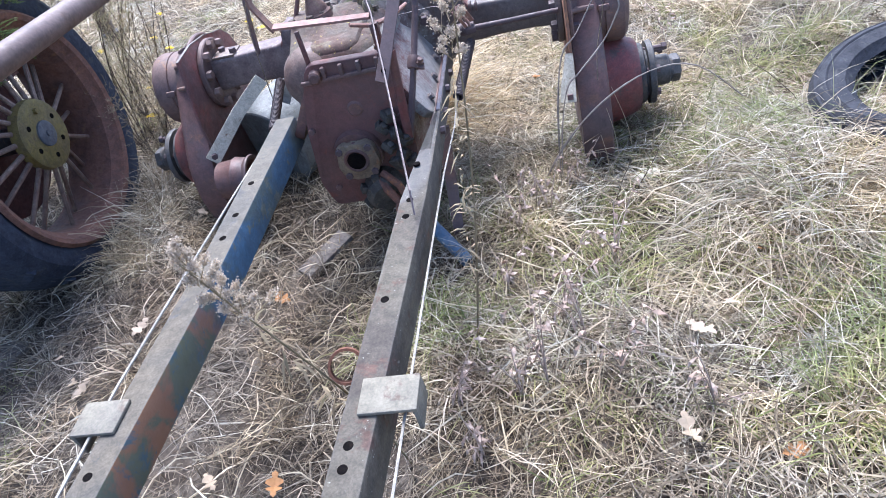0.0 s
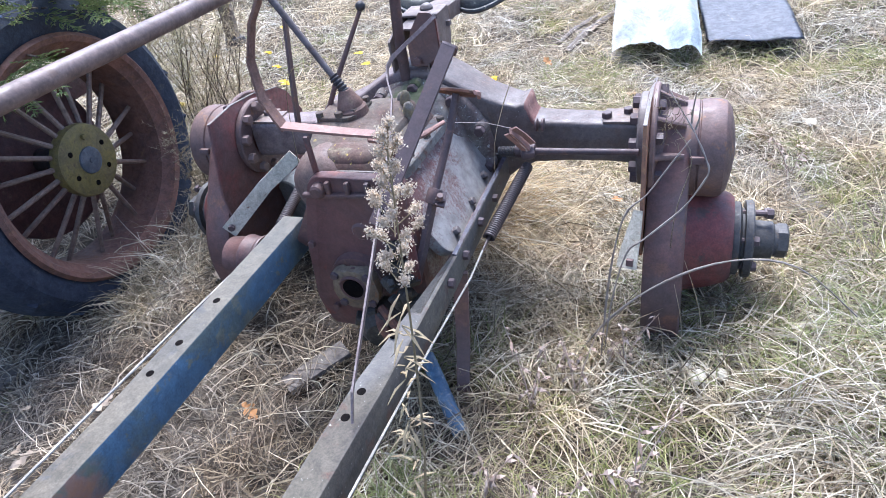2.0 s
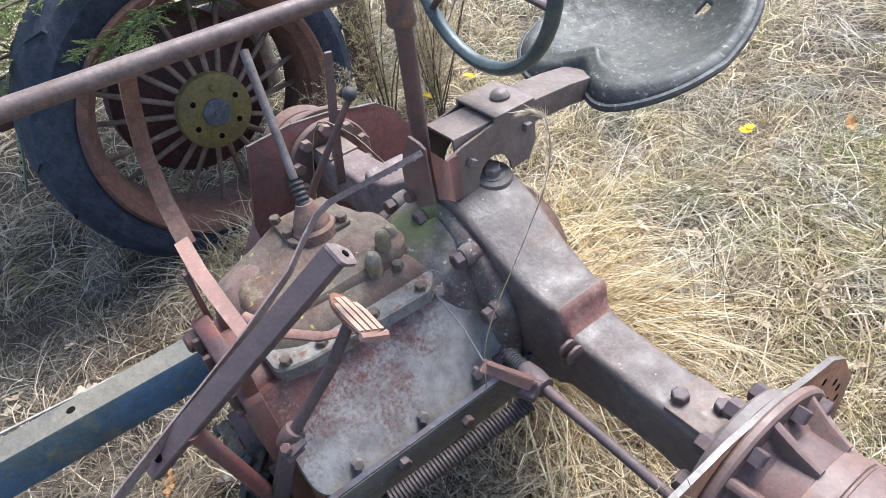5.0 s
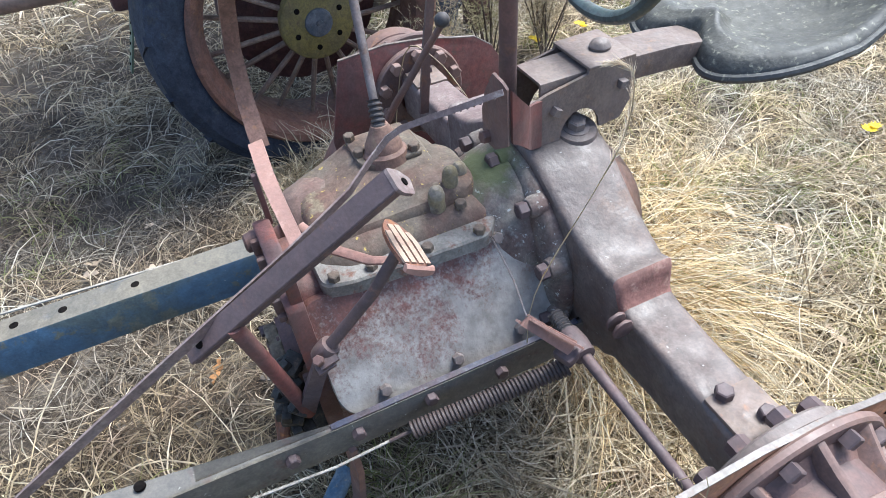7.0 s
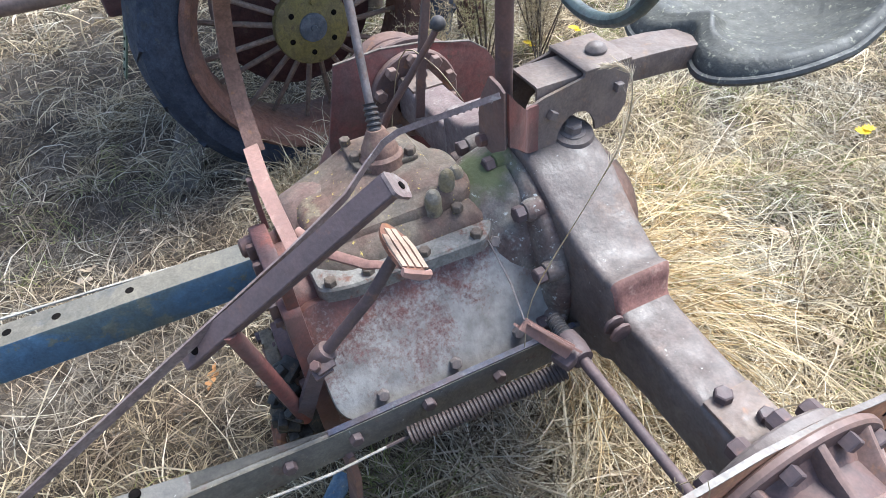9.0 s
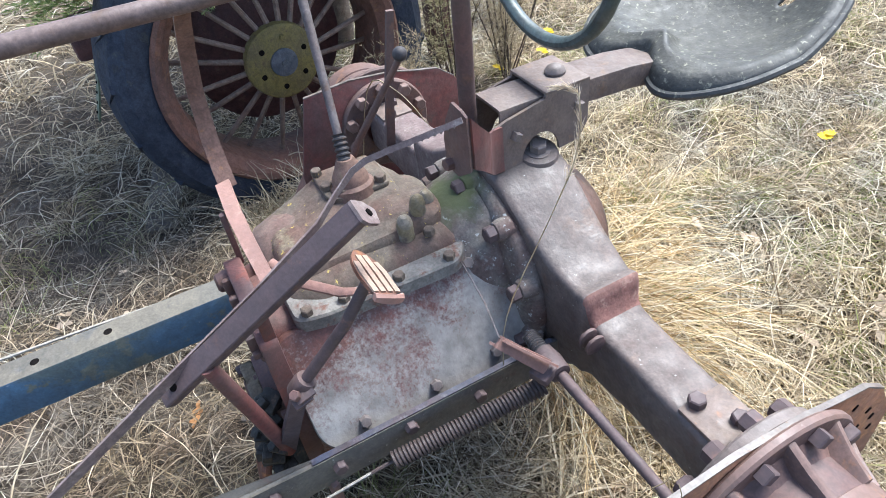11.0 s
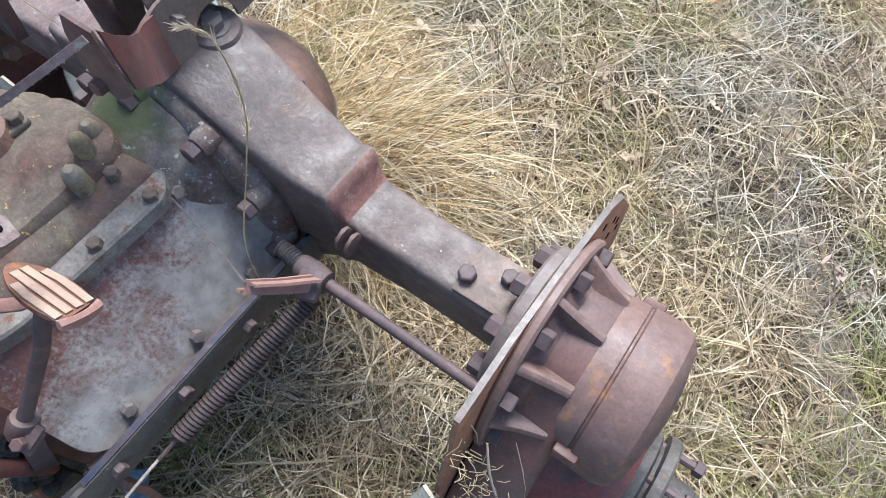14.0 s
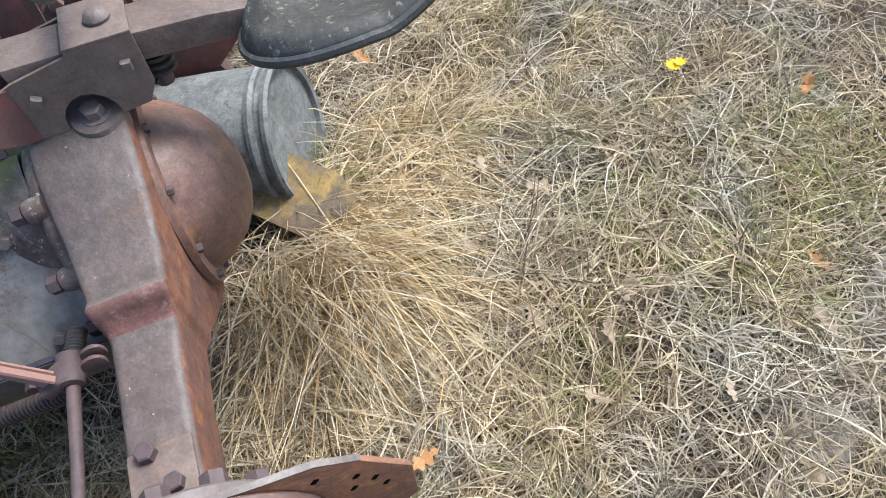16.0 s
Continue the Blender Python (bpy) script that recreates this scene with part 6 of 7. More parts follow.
OLIVE_TWIG = plant("olive_dry_twigs", [(0.24, 0.22, 0.11), (0.33, 0.28, 0.16), (0.20, 0.20, 0.09)])
shrub((-1.55, 0.66, -0.25), 1.05, 1, OLIVE_TWIG, "thin olive-brown half-dry bush behind the wheel")
shrub((-1.70, 1.00, -0.25), 0.95, 2, DRY_TWIG, "thin brown dry bush in the grass")
shrub((-1.10, 0.16, -0.22), 0.62, 3, DRY_TWIG, "low dry bush beside the wheel")
shrub((-1.42, 0.86, -0.25), 1.0, 6, DRY_TWIG, "thin brown dry bush behind the wheel")
shrub((-2.30, 1.5, -0.25), 0.9, 4, OLIVE_TWIG, "thin olive-brown bush farther back")
shrub((-3.2, 1.2, -0.25), 1.1, 5, OLIVE_TWIG, "thin olive-brown bush farther back")


def blades_object(name, label, category, material, bx, by, bz, az, length, elev, droop, width, floor, curl, segs=4):
    """Many grass blades as one mesh."""
    n = len(bx)
    s = np.linspace(0, 1, segs + 1)
    X, Y, Z = np.zeros((n, segs + 1)), np.zeros((n, segs + 1)), np.zeros((n, segs + 1))
    X[:, 0], Y[:, 0], Z[:, 0] = bx, by, bz
    for k in range(segs):
        e = elev - droop * (k + 0.5) / segs
        a = az + curl * k / segs
        st = length / segs
        X[:, k + 1] = X[:, k] + st * np.cos(e) * np.cos(a)
        Y[:, k + 1] = Y[:, k] + st * np.cos(e) * np.sin(a)
        Z[:, k + 1] = np.maximum(Z[:, k] + st * np.sin(e), floor)
    taper = np.array([0.8, 1.0, 0.9, 0.65, 0.12]) if segs == 4 else np.linspace(1, 0.15, segs + 1)
    tw = np.random.uniform(-0.9, 0.9, n)
    V = np.zeros((n, segs + 1, 2, 3))
    for k in range(segs + 1):
        a = az + curl * k / segs + math.pi / 2
        w = width * taper[k] / 2
        for j, sg in ((0, -1), (1, 1)):
            V[:, k, j, 0] = X[:, k] + sg * w * np.cos(a) * np.cos(tw)
            V[:, k, j, 1] = Y[:, k] + sg * w * np.sin(a) * np.cos(tw)
            V[:, k, j, 2] = Z[:, k] + sg * w * np.sin(tw)
    base = (np.arange(n) * (segs + 1) * 2)[:, None, None]
    quad = np.array([[2 * k, 2 * k + 1, 2 * k + 3, 2 * k + 2] for k in range(segs)])[None]
    F = (base + quad).reshape(-1)
    me = bpy.data.meshes.new(name)
    me.vertices.add(n * (segs + 1) * 2)
    me.vertices.foreach_set("co", V.reshape(-1))
    me.loops.add(len(F))
    me.loops.foreach_set("vertex_index", F.astype(np.int32))
    me.polygons.add(n * segs)
    me.polygons.foreach_set("loop_start", np.arange(0, len(F), 4, dtype=np.int32))
    me.polygons.foreach_set("loop_total", np.full(n * segs, 4, dtype=np.int32))
    me.update(calc_edges=True)
    me.polygons.foreach_set("use_smooth", np.ones(n * segs, dtype=bool))
    me.materials.append(material)
    return tagged(new(name, me), label, category, kind="stuff")


# a table of ground heights for the plants
TX, TY = np.arange(-14, 6, 0.08), np.arange(-4, 12, 0.08)
TABLE = np.array([[ground_z(x, y) for x in TX] for y in TY])


def heights(x, y):
    i = np.clip((x - TX[0]) / 0.08, 0, len(TX) - 2)
    j = np.clip((y - TY[0]) / 0.08, 0, len(TY) - 2)
    i0, j0 = i.astype(int), j.astype(int)
    f, g = i - i0, j - j0
    return TABLE[j0, i0] * (1 - f) * (1 - g) + TABLE[j0, i0 + 1] * f * (1 - g) + TABLE[j0 + 1, i0] * (1 - f) * g + TABLE[j0 + 1, i0 + 1] * f * g


def waves(x, y, k, seed):
    """A smooth field between 0 and 1, in patches about 1 / k metres wide."""
    r = np.random.RandomState(seed)
    out = np.zeros_like(x)
    for _ in range(7):
        a, ph, q = r.uniform(0, 2 * math.pi), r.uniform(0, 2 * math.pi), k * r.uniform(0.6, 1.7) * 2.2
        out += np.sin(q * (x * np.cos(a) + y * np.sin(a)) + ph)
    return 0.5 + out / 7.5


def scatter(count, seed):
    """Places of tufts, dense near the tractor and thinner far off."""
    r = np.random.RandomState(seed)
    xs, ys = [], []
    got = 0
    while got < count:
        x, y = r.uniform(-12, 4, count * 4), r.uniform(-2.7, 9, count * 4)
        d = np.hypot(x - 0.5, y + 0.2)
        keep = r.uniform(0, 1, len(x)) < 1 / (1 + (d / 1.5) ** 2.3)
        xs.append(x[keep])
        ys.append(y[keep])
        got += keep.sum()
    return np.concatenate(xs)[:count], np.concatenate(ys)[:count]


def field(name, label, material, tufts, per, seed, length, lean, width, keep=None, spread_r=0.05, rise=0.0, mat=0.035, comb=1.5, bend=1.3, segs=4):
    r = np.random.RandomState(seed)
    np.random.seed(seed)
    tx, ty = scatter(tufts, seed)
    if keep is not None:
        ok = keep(tx, ty, r)
        tx, ty = tx[ok], ty[ok]
    n = len(tx) * per
    far = 1 + np.clip((np.hypot(tx - 0.5, ty + 0.2) - 2) / 4, 0, 1.6)
    flow = 2 * math.pi * waves(tx, ty, 0.9, seed + 1) + r.uniform(-0.9, 0.9, len(tx))
    rep_ = lambda v: np.repeat(v, per)
    bx, by = rep_(tx) + r.normal(0, spread_r, n) * rep_(far), rep_(ty) + r.normal(0, spread_r, n) * rep_(far)
    gz = heights(bx, by)
    az = rep_(flow) + r.normal(0, comb, n)
    ln = r.uniform(*length, n) * rep_(0.75 + 0.5 * waves(tx, ty, 1.3, seed + 5)) * rep_(far ** 0.5)
    el = np.radians(r.uniform(*lean, n))
    dr = el + np.radians(r.uniform(5, 55, n))
    wd = r.uniform(*width, n) * rep_(far)
    fl = gz + r.uniform(0.004, mat, n) + rep_(rise * waves(tx, ty, 1.6, seed + 3))
    return blades_object(name, label, "grass", material, bx, by, gz + r.uniform(-0.01, 0.02, n), az, ln, el, dr, wd, fl, r.normal(0, bend, n), segs)


def off_path(x, y, r):
    """Leaves a few bare patches of the trodden strip on the open side."""
    bare = np.zeros(len(x), bool)
    for cx, cy, along, across in ((0.765, 1.03, 0.17, 0.075), (1.10, 0.37, 0.12, 0.06), (0.60, 1.36, 0.12, 0.05), (0.93, 0.70, 0.07, 0.04)):
        u, v = (x - cx) * 0.878 + (y - cy) * 0.478, (y - cy) * 0.878 - (x - cx) * 0.478
        bare |= (u / across) ** 2 + (v / along) ** 2 < 1.0
    return ~bare | (r.uniform(0, 1, len(x)) < 0.12)


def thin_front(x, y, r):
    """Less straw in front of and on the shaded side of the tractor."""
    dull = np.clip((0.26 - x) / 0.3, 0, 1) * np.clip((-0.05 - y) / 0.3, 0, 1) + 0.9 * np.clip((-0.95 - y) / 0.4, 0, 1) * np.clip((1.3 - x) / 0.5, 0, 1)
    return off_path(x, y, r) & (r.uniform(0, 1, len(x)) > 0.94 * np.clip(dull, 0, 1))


def zone(k, seed, lo, also=None):
    def pick(x, y, r):
        ok = (waves(x, y, k, seed) + r.uniform(-0.18, 0.18, len(x))) > lo
        return ok & thin_front(x, y, r) if also is None else ok & also(x, y, r)
    return pick


def fewer_green(x, y, r):
    lush = waves(x, y, 0.9, 77) + 0.20 * np.clip(x + 0.2, -0.6, 1.0) + 0.16 * np.clip(y + 0.6, -0.8, 1.0)
    return (lush + r.uniform(-0.1, 0.1, len(x))) > 0.62


def far_only(x, y, r):
    return (np.hypot(x - 0.5, y + 0.2) > 2.4) & off_path(x, y, r)


field("dead_grass", "flattened grey-brown dead grass between the straw", DEAD, 8000, 11, 31, (0.05, 0.17), (2, 26), (0.0016, 0.0034), keep=off_path, rise=0.0, mat=0.020, segs=3, comb=2.5)
field("matted_grass", "grey-brown matted grass in front of the tractor", DEAD, 5200, 11, 35, (0.07, 0.24), (4, 46), (0.0018, 0.0038), keep=lambda x, y, r: off_path(x, y, r) & ~thin_front(x, y, np.random.RandomState(3)), rise=0.04)
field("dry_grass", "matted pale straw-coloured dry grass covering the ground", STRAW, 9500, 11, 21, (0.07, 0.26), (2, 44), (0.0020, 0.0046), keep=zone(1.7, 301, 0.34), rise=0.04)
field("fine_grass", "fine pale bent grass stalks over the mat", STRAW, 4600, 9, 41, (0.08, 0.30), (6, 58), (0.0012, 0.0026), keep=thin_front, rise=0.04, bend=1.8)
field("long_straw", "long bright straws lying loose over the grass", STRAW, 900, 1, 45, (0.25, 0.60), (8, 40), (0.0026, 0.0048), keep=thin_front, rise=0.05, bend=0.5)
field("green_grass", "short pale green grass growing through the straw", GREEN, 2600, 11, 51, (0.05, 0.16), (25, 80), (0.0018, 0.0042), keep=fewer_green)
field("far_grass", "pale tufted dry grass farther off", STRAW, 5200, 9, 91, (0.10, 0.24), (8, 60), (0.0026, 0.0050), keep=far_only, spread_r=0.07, rise=0.05)


def tufts_at(name, label, material, spots, per, seed, length, lean, width, spread_r):
    """Round tufts whose blades arch outwards from one root."""
    r = np.random.RandomState(seed)
    np.random.seed(seed)
    spots = np.array(spots)
    per_ = (per * r.uniform(0.5, 1.4, len(spots))).astype(int)
    tx, ty, size = np.repeat(spots[:, 0], per_), np.repeat(spots[:, 1], per_), np.repeat(r.uniform(0.65, 1.25, len(spots)), per_)
    n = len(tx)
    az = r.uniform(0, 2 * math.pi, n)
    rad = np.abs(r.normal(0, spread_r, n)) * size
    bx, by = tx + rad * np.cos(az), ty + rad * np.sin(az)
    az = az + r.normal(0, 1.0, n) + 0.5 * np.repeat(r.normal(0, 1, len(spots)), per_)
    gz = heights(bx, by)
    el = np.radians(r.uniform(*lean, n))
    return blades_object(name, label, "grass", material, bx, by, gz, az, r.uniform(*length, n) * size, el, el * 0.4 + np.radians(r.uniform(30, 95, n)), r.uniform(*width, n), gz + r.uniform(0.005, 0.05, n), r.normal(0, 1.2, n))


def tuft_spots(seed, count, k, lo):
    tx, ty = scatter(count, seed)
    r = np.random.RandomState(seed + 1)
    ok = ((waves(tx, ty, k, seed + 2) + 0.10 * np.clip(tx, -1.5, 1.0) + r.uniform(-0.12, 0.12, len(tx))) > lo) & thin_front(tx, ty, r) & (tx > -2.6)
    return list(zip(tx[ok], ty[ok]))


GREEN_TUFTS = [(0.13, 1.05), (0.30, 1.20), (0.37, 1.02), (0.46, 1.15), (0.10, 0.90), (0.62, 0.20), (0.88, -0.30), (1.05, -0.42), (1.15, -0.80), (0.30, 1.45), (0.05, 1.45), (0.95, 0.10), (1.20, 0.45)]
SIDE_TUFTS = [(1.43, -0.33), (1.41, -0.52), (1.30, -0.63), (1.34, -0.77), (1.23, -0.90), (1.24, -1.02), (1.12, -1.11), (1.14, -1.24), (1.05, -1.35), (1.30, -0.42), (1.38, -0.95), (1.30, -1.15)]
STRAW_TUFTS = [(1.32, -0.55), (1.40, -0.72), (1.22, -0.68), (1.45, -0.90), (1.10, -1.15), (0.18, 0.62), (0.30, 0.75), (0.55, 0.55), (-0.45, 0.75), (-0.30, 0.95)]
tr = random.Random(8)
FAR_TUFTS = [(tr.uniform(-2.3, -0.75), tr.uniform(-1.15, -0.35)) for k in range(16)]
tufts_at("tufted_grass", "rounded yellow-green tufts of arching grass", GREEN, GREEN_TUFTS + tuft_spots(61, 420, 1.1, 0.60), 85, 62, (0.08, 0.22), (30, 85), (0.0015, 0.0032), 0.040)
tufts_at("straw_tufts", "rounded tufts of pale arching straw", STRAW, STRAW_TUFTS + FAR_TUFTS + tuft_spots(71, 560, 1.3, 0.45), 80, 72, (0.09, 0.27), (20, 80), (0.0018, 0.0042), 0.045)

WHEEL_TUFTS = [(tr.uniform(-1.27, -1.02), tr.uniform(-0.42, 0.50)) for k in range(46)]
tufts_at("wheel_grass", "tall matted straw grown up round the wheel", STRAW, WHEEL_TUFTS, 55, 66, (0.16, 0.34), (35, 85), (0.0018, 0.0042), 0.05)
tufts_at("side_grass", "tall yellow-green tufts arching beside the old tyre", GREEN, SIDE_TUFTS, 120, 68, (0.16, 0.36), (30, 80), (0.0018, 0.0040), 0.05)
OPEN_TUFTS = [(tr.uniform(-2.2, 1.9), tr.uniform(0.9, 4.6)) for k in range(230)]
tufts_at("open_tufts", "low straw and green tufts scattered over the open ground", STRAW, OPEN_TUFTS[:130], 60, 82, (0.07, 0.20), (25, 85), (0.0020, 0.0042), 0.055)
tufts_at("open_green_tufts", "low yellow-green tufts scattered over the open ground", GREEN, OPEN_TUFTS[130:], 60, 84, (0.06, 0.17), (30, 85), (0.0020, 0.0042), 0.055)

rf = random.Random(23)
DISTANT = []
while len(DISTANT) < 3200:
    a, d = rf.uniform(0, 6.283), 3.0 + 11.0 * rf.random() ** 1.4
    p = (0.3 + d * math.cos(a), 0.2 + d * math.sin(a))
    if not (-3.2 < p[0] < 3.2 and -2.6 < p[1] < 4.5):
        DISTANT.append(p)
tufts_at("distant_grass", "pale dry grass tufts covering the ground farther off", STRAW, DISTANT, 22, 86, (0.16, 0.40), (15, 70), (0.006, 0.012), 0.12)

# the golden clump behind the axle, combed over by weather
r_ = np.random.RandomState(5)
for n_, mx, my, sx, sy, way, fan, lo, hi, what in ((1500, -0.10, 0.22, 0.10, 0.10, 0.45, 0.45, 0.22, 0.58, "thick clump of long golden straw combed over behind the axle"), (700, 0.06, 0.16, 0.10, 0.08, 0.2, 0.8, 0.15, 0.36, "clump of golden straw under the axle"),
                                           (800, -0.34, 0.52, 0.12, 0.12, 0.5, 1.2, 0.16, 0.40, "pale golden straw clump beside the drum")):
    cx_, cy_ = r_.normal(mx, sx, n_), r_.normal(my, sy, n_)
    blades_object("straw_clump", what, "straw", GOLD, cx_, cy_, heights(cx_, cy_), r_.normal(way, fan, n_), r_.uniform(lo, hi, n_),
                  np.radians(r_.uniform(12, 66, n_)), np.radians(r_.uniform(45, 110, n_)), r_.uniform(0.0018, 0.0036, n_), heights(cx_, cy_) + r_.uniform(0.01, 0.08, n_), r_.normal(0, 0.7, n_))
# a second clump by the tyre
n_ = 3600
cx_, cy_ = r_.normal(1.30, 0.16, n_), r_.normal(-0.62, 0.16, n_)
blades_object("straw_clump", "thick clump of pale straw beside the old tyre", "straw", STRAW, cx_, cy_, heights(cx_, cy_), r_.normal(-1.4, 0.9, n_), r_.uniform(0.2, 0.42, n_),
              np.radians(r_.uniform(35, 80, n_)), np.radians(r_.uniform(60, 120, n_)), r_.uniform(0.002, 0.004, n_), heights(cx_, cy_) + r_.uniform(0.01, 0.06, n_), r_.normal(0, 0.4, n_))


# fallen oak leaves
def leaf_mesh(seed):
    rng = random.Random(seed)
    bm = bmesh.new()
    L = 0.075
    half = [(0.0, 0.002), (0.08, 0.004), (0.16, 0.10), (0.24, 0.11), (0.30, 0.05), (0.40, 0.20), (0.50, 0.22), (0.56, 0.08), (0.68, 0.20), (0.78, 0.19), (0.82, 0.07), (0.92, 0.09), (1.0, 0.0)]
    half = [(a, b * rng.uniform(0.8, 1.2)) for a, b in half]
    k1, k2 = rng.uniform(-0.5, 0.9), rng.uniform(-0.7, 0.9)
    z = lambda a, b: L * (k1 * (a - 0.5) ** 2 * 0.9 + k2 * b * b * 3 + 0.05 * math.sin(a * 9))
    mid = [bm.verts.new((L * a, 0, z(a, 0))) for a, b in half]
    for s in (1, -1):
        out = [bm.verts.new((L * a, s * L * b, z(a, b))) for a, b in half]
        for i in range(len(half) - 1):
            try:
                bm.faces.new((mid[i], mid[i + 1], out[i + 1], out[i]) if s > 0 else (mid[i], out[i], out[i + 1], mid[i + 1]))
            except ValueError:
                pass
    me = bpy.data.meshes.new("oak_leaf")
    bm.to_mesh(me)
    bm.free()
    me.materials.append(LEAF_TONES[seed % len(LEAF_TONES)])
    return me


LEAF_TONES = [plant("pale_oak_leaf", [(0.38, 0.31, 0.23), (0.33, 0.26, 0.18)], 0.7, 0.15), LEAF, plant("rust_oak_leaf", [(0.38, 0.17, 0.06), (0.42, 0.22, 0.09)], 0.7, 0.15), LEAF]
leaf_kinds = [leaf_mesh(k) for k in range(6)]
rng = random.Random(3)
spots = [(0.095, 0.518), (0.054, 0.576), (-0.689, 0.592), (-0.485, 0.651), (-0.417, 0.873), (0.548, 0.668), (0.443, 0.726), (0.342, 1.256), (0.407, 1.257), (0.615, 1.154), (0.772, 0.921), (0.653, 0.875), (0.362, 0.812),
         (0.266, 0.618), (0.49, 0.316), (0.652, 0.536), (0.608, 0.416), (-1.101, -0.877), (-0.964, -1.005), (-0.894, -1.015), (-0.183, -1.392), (-0.763, -0.287)]
while len(spots) < 56:
    x, y = rng.uniform(-1.2, 1.9), rng.uniform(-1.7, 2.4)
    if not (-0.3 < x < 0.75 and -0.6 < y < 0.2):
        spots.append((x, y))
for k, (x, y) in enumerate(spots):
    ob = new("oak_leaf", leaf_kinds[k % 6])
    s = rng.uniform(0.7, 1.25)
    ob.matrix_basis = pose(x, y, ground_z(x, y) + rng.uniform(0.045, 0.085), rng.uniform(-28, 28), rng.uniform(-28, 28), rng.uniform(0, 360)) @ Matrix.Scale(s, 4)
    tagged(ob, "dry curled oak leaf lying on the grass", "leaf", "fallen oak leaves")


# yellow flowers, low in the grass
def flower_mesh():
    rng2 = random.Random(9)
    bm = bmesh.new()
    for h in range(5):
        c = Vector((rng2.uniform(-0.022, 0.022), rng2.uniform(-0.022, 0.022), rng2.uniform(0.0, 0.02)))
        for k in range(9):
            a = 2 * math.pi * k / 9 + h
            d = Vector((math.cos(a), math.sin(a), 0.35))
            s = Vector((-math.sin(a), math.cos(a), 0)) * 0.0042
            v = [bm.verts.new(c), bm.verts.new(c + d * 0.010 + s), bm.verts.new(c + d * 0.019), bm.verts.new(c + d * 0.010 - s)]
            bm.faces.new(v)
    me = bpy.data.meshes.new("petals")
    bm.to_mesh(me)
    bm.free()
    me.materials.append(PETAL)
    return me


petals = flower_mesh()
MORE_FLOWERS = ((-2.4, 2.85), (-2.2, 2.3), (-1.78, 1.35))
for x, y in ((-0.234, 1.363), (-1.60, 1.19), (-1.67, 1.68), (-1.96, 2.03), (-1.60, 0.94), (-1.73, 1.74), (-0.95, 2.3), (-1.2, 1.9), (-1.4, 2.2), (-1.5, 1.45), (-2.3, 1.4), (-2.6, 2.2)) + MORE_FLOWERS:
    fl = thing("yellow_flower", "small yellow flower cluster low in the dry grass", "flower", (x, y, ground_z(x, y)), (0, 0, 70 * x), "yellow flowers")
    ob = new("petals", petals)
    ob.parent = fl
    ob.matrix_basis = Matrix.Translation((0, 0, 0.09)) @ Matrix.Scale(1.15, 4)
    bm = bmesh.new()
    sweep(bm, [(0, 0, -0.02), (0.004, 0.003, 0.05), (0, 0, 0.09)], 0.0018, 5)
    part("stem", bm, GREEN, fl)


# dried goldenrod and other stalks
def goldenrod(base, top, seed, heads=26, size=0.02):
    rng2 = random.Random(seed)
    g = thing("goldenrod", "dried goldenrod stalk with fluffy cream seed heads", "dried weed", base)
    tip = Vector(top) - Vector(base)
    bm = bmesh.new()
    line = [tip * f + Vector((0.02 * math.sin(f * 3), 0.01 * math.sin(f * 5), 0)) for f in np.linspace(0, 1, 8)]
    sweep(bm, line, [0.0026, 0.0026, 0.0025, 0.0023, 0.002, 0.0018, 0.0014, 0.001], 6)
    part("stalk", bm, DRY_TWIG, g)
    up = tip.normalized()
    def fleck(verts, faces, c, d, ln, w):
        s = d.cross(Vector((rng2.uniform(-1, 1), rng2.uniform(-1, 1), rng2.uniform(-1, 1)))).normalized() * w
        i = len(verts)
        verts.extend((tuple(c - s), tuple(c + s), tuple(c + d * ln)))
        faces.append((i, i + 1, i + 2))
    for k in range(heads):
        verts, faces, twig = [], [], bmesh.new()
        u0 = k / max(1, heads - 1)
        f = 0.80 + 0.20 * u0
        a = k * 2.4 + 0.6
        o = Vector((math.cos(a), math.sin(a), 0.0))
        b = tip * f
        reach = (0.005 + 0.042 * (1 - u0) ** 0.8 * rng2.uniform(0.15, 1.1)) * size / 0.02
        arc = [b, b + o * reach * 0.45 + Vector((0, 0, 0.010)), b + o * reach * 0.85 + Vector((0, 0, 0.019)), b + o * (reach + 0.004) + Vector((0, 0, 0.026))]
        sweep(twig, arc, 0.0008, 4)
        for j in range(380):
            t_ = rng2.uniform(0.62, 1.0) * 3
            i0 = min(2, int(t_))
            c = arc[i0].lerp(arc[i0 + 1], t_ - i0)
            d = Vector((rng2.gauss(0, 1), rng2.gauss(0, 1), rng2.gauss(0.3, 1))).normalized()
            fleck(verts, faces, c + d * abs(rng2.gauss(0, 0.0046)), (d * 0.4 + Vector((rng2.gauss(0, 0.8), rng2.gauss(0, 0.8), rng2.gauss(0.2, 0.8)))).normalized(), rng2.uniform(0.0022, 0.0040), 0.0013)
        side_twig = part("twig", twig, DRY_TWIG, g)
        me = bpy.data.meshes.new("seed_head")
        me.from_pydata(verts, [], faces)
        me.materials.append(FLUFF)
        sh = new("seed_head", me)
        sh.parent = side_twig
        tagged(sh, "fluffy cream seed head")
    bm = bmesh.new()
    for k in range(46):
        f = rng2.uniform(0.30, 0.80)
        a = rng2.uniform(0, 6.28)
        b = tip * f
        d = Vector((math.cos(a), math.sin(a), rng2.uniform(-0.8, 0.3)))
        strap(bm, [b, b + d * 0.02, b + d * 0.038 - Vector((0, 0, 0.012))], [0.0016, 0.005, 0.001], 0.0006, (0, 0, 1))
    lv = part("dry_leaves", bm, DRY_TWIG, g)
    tagged(lv, kind="stuff")


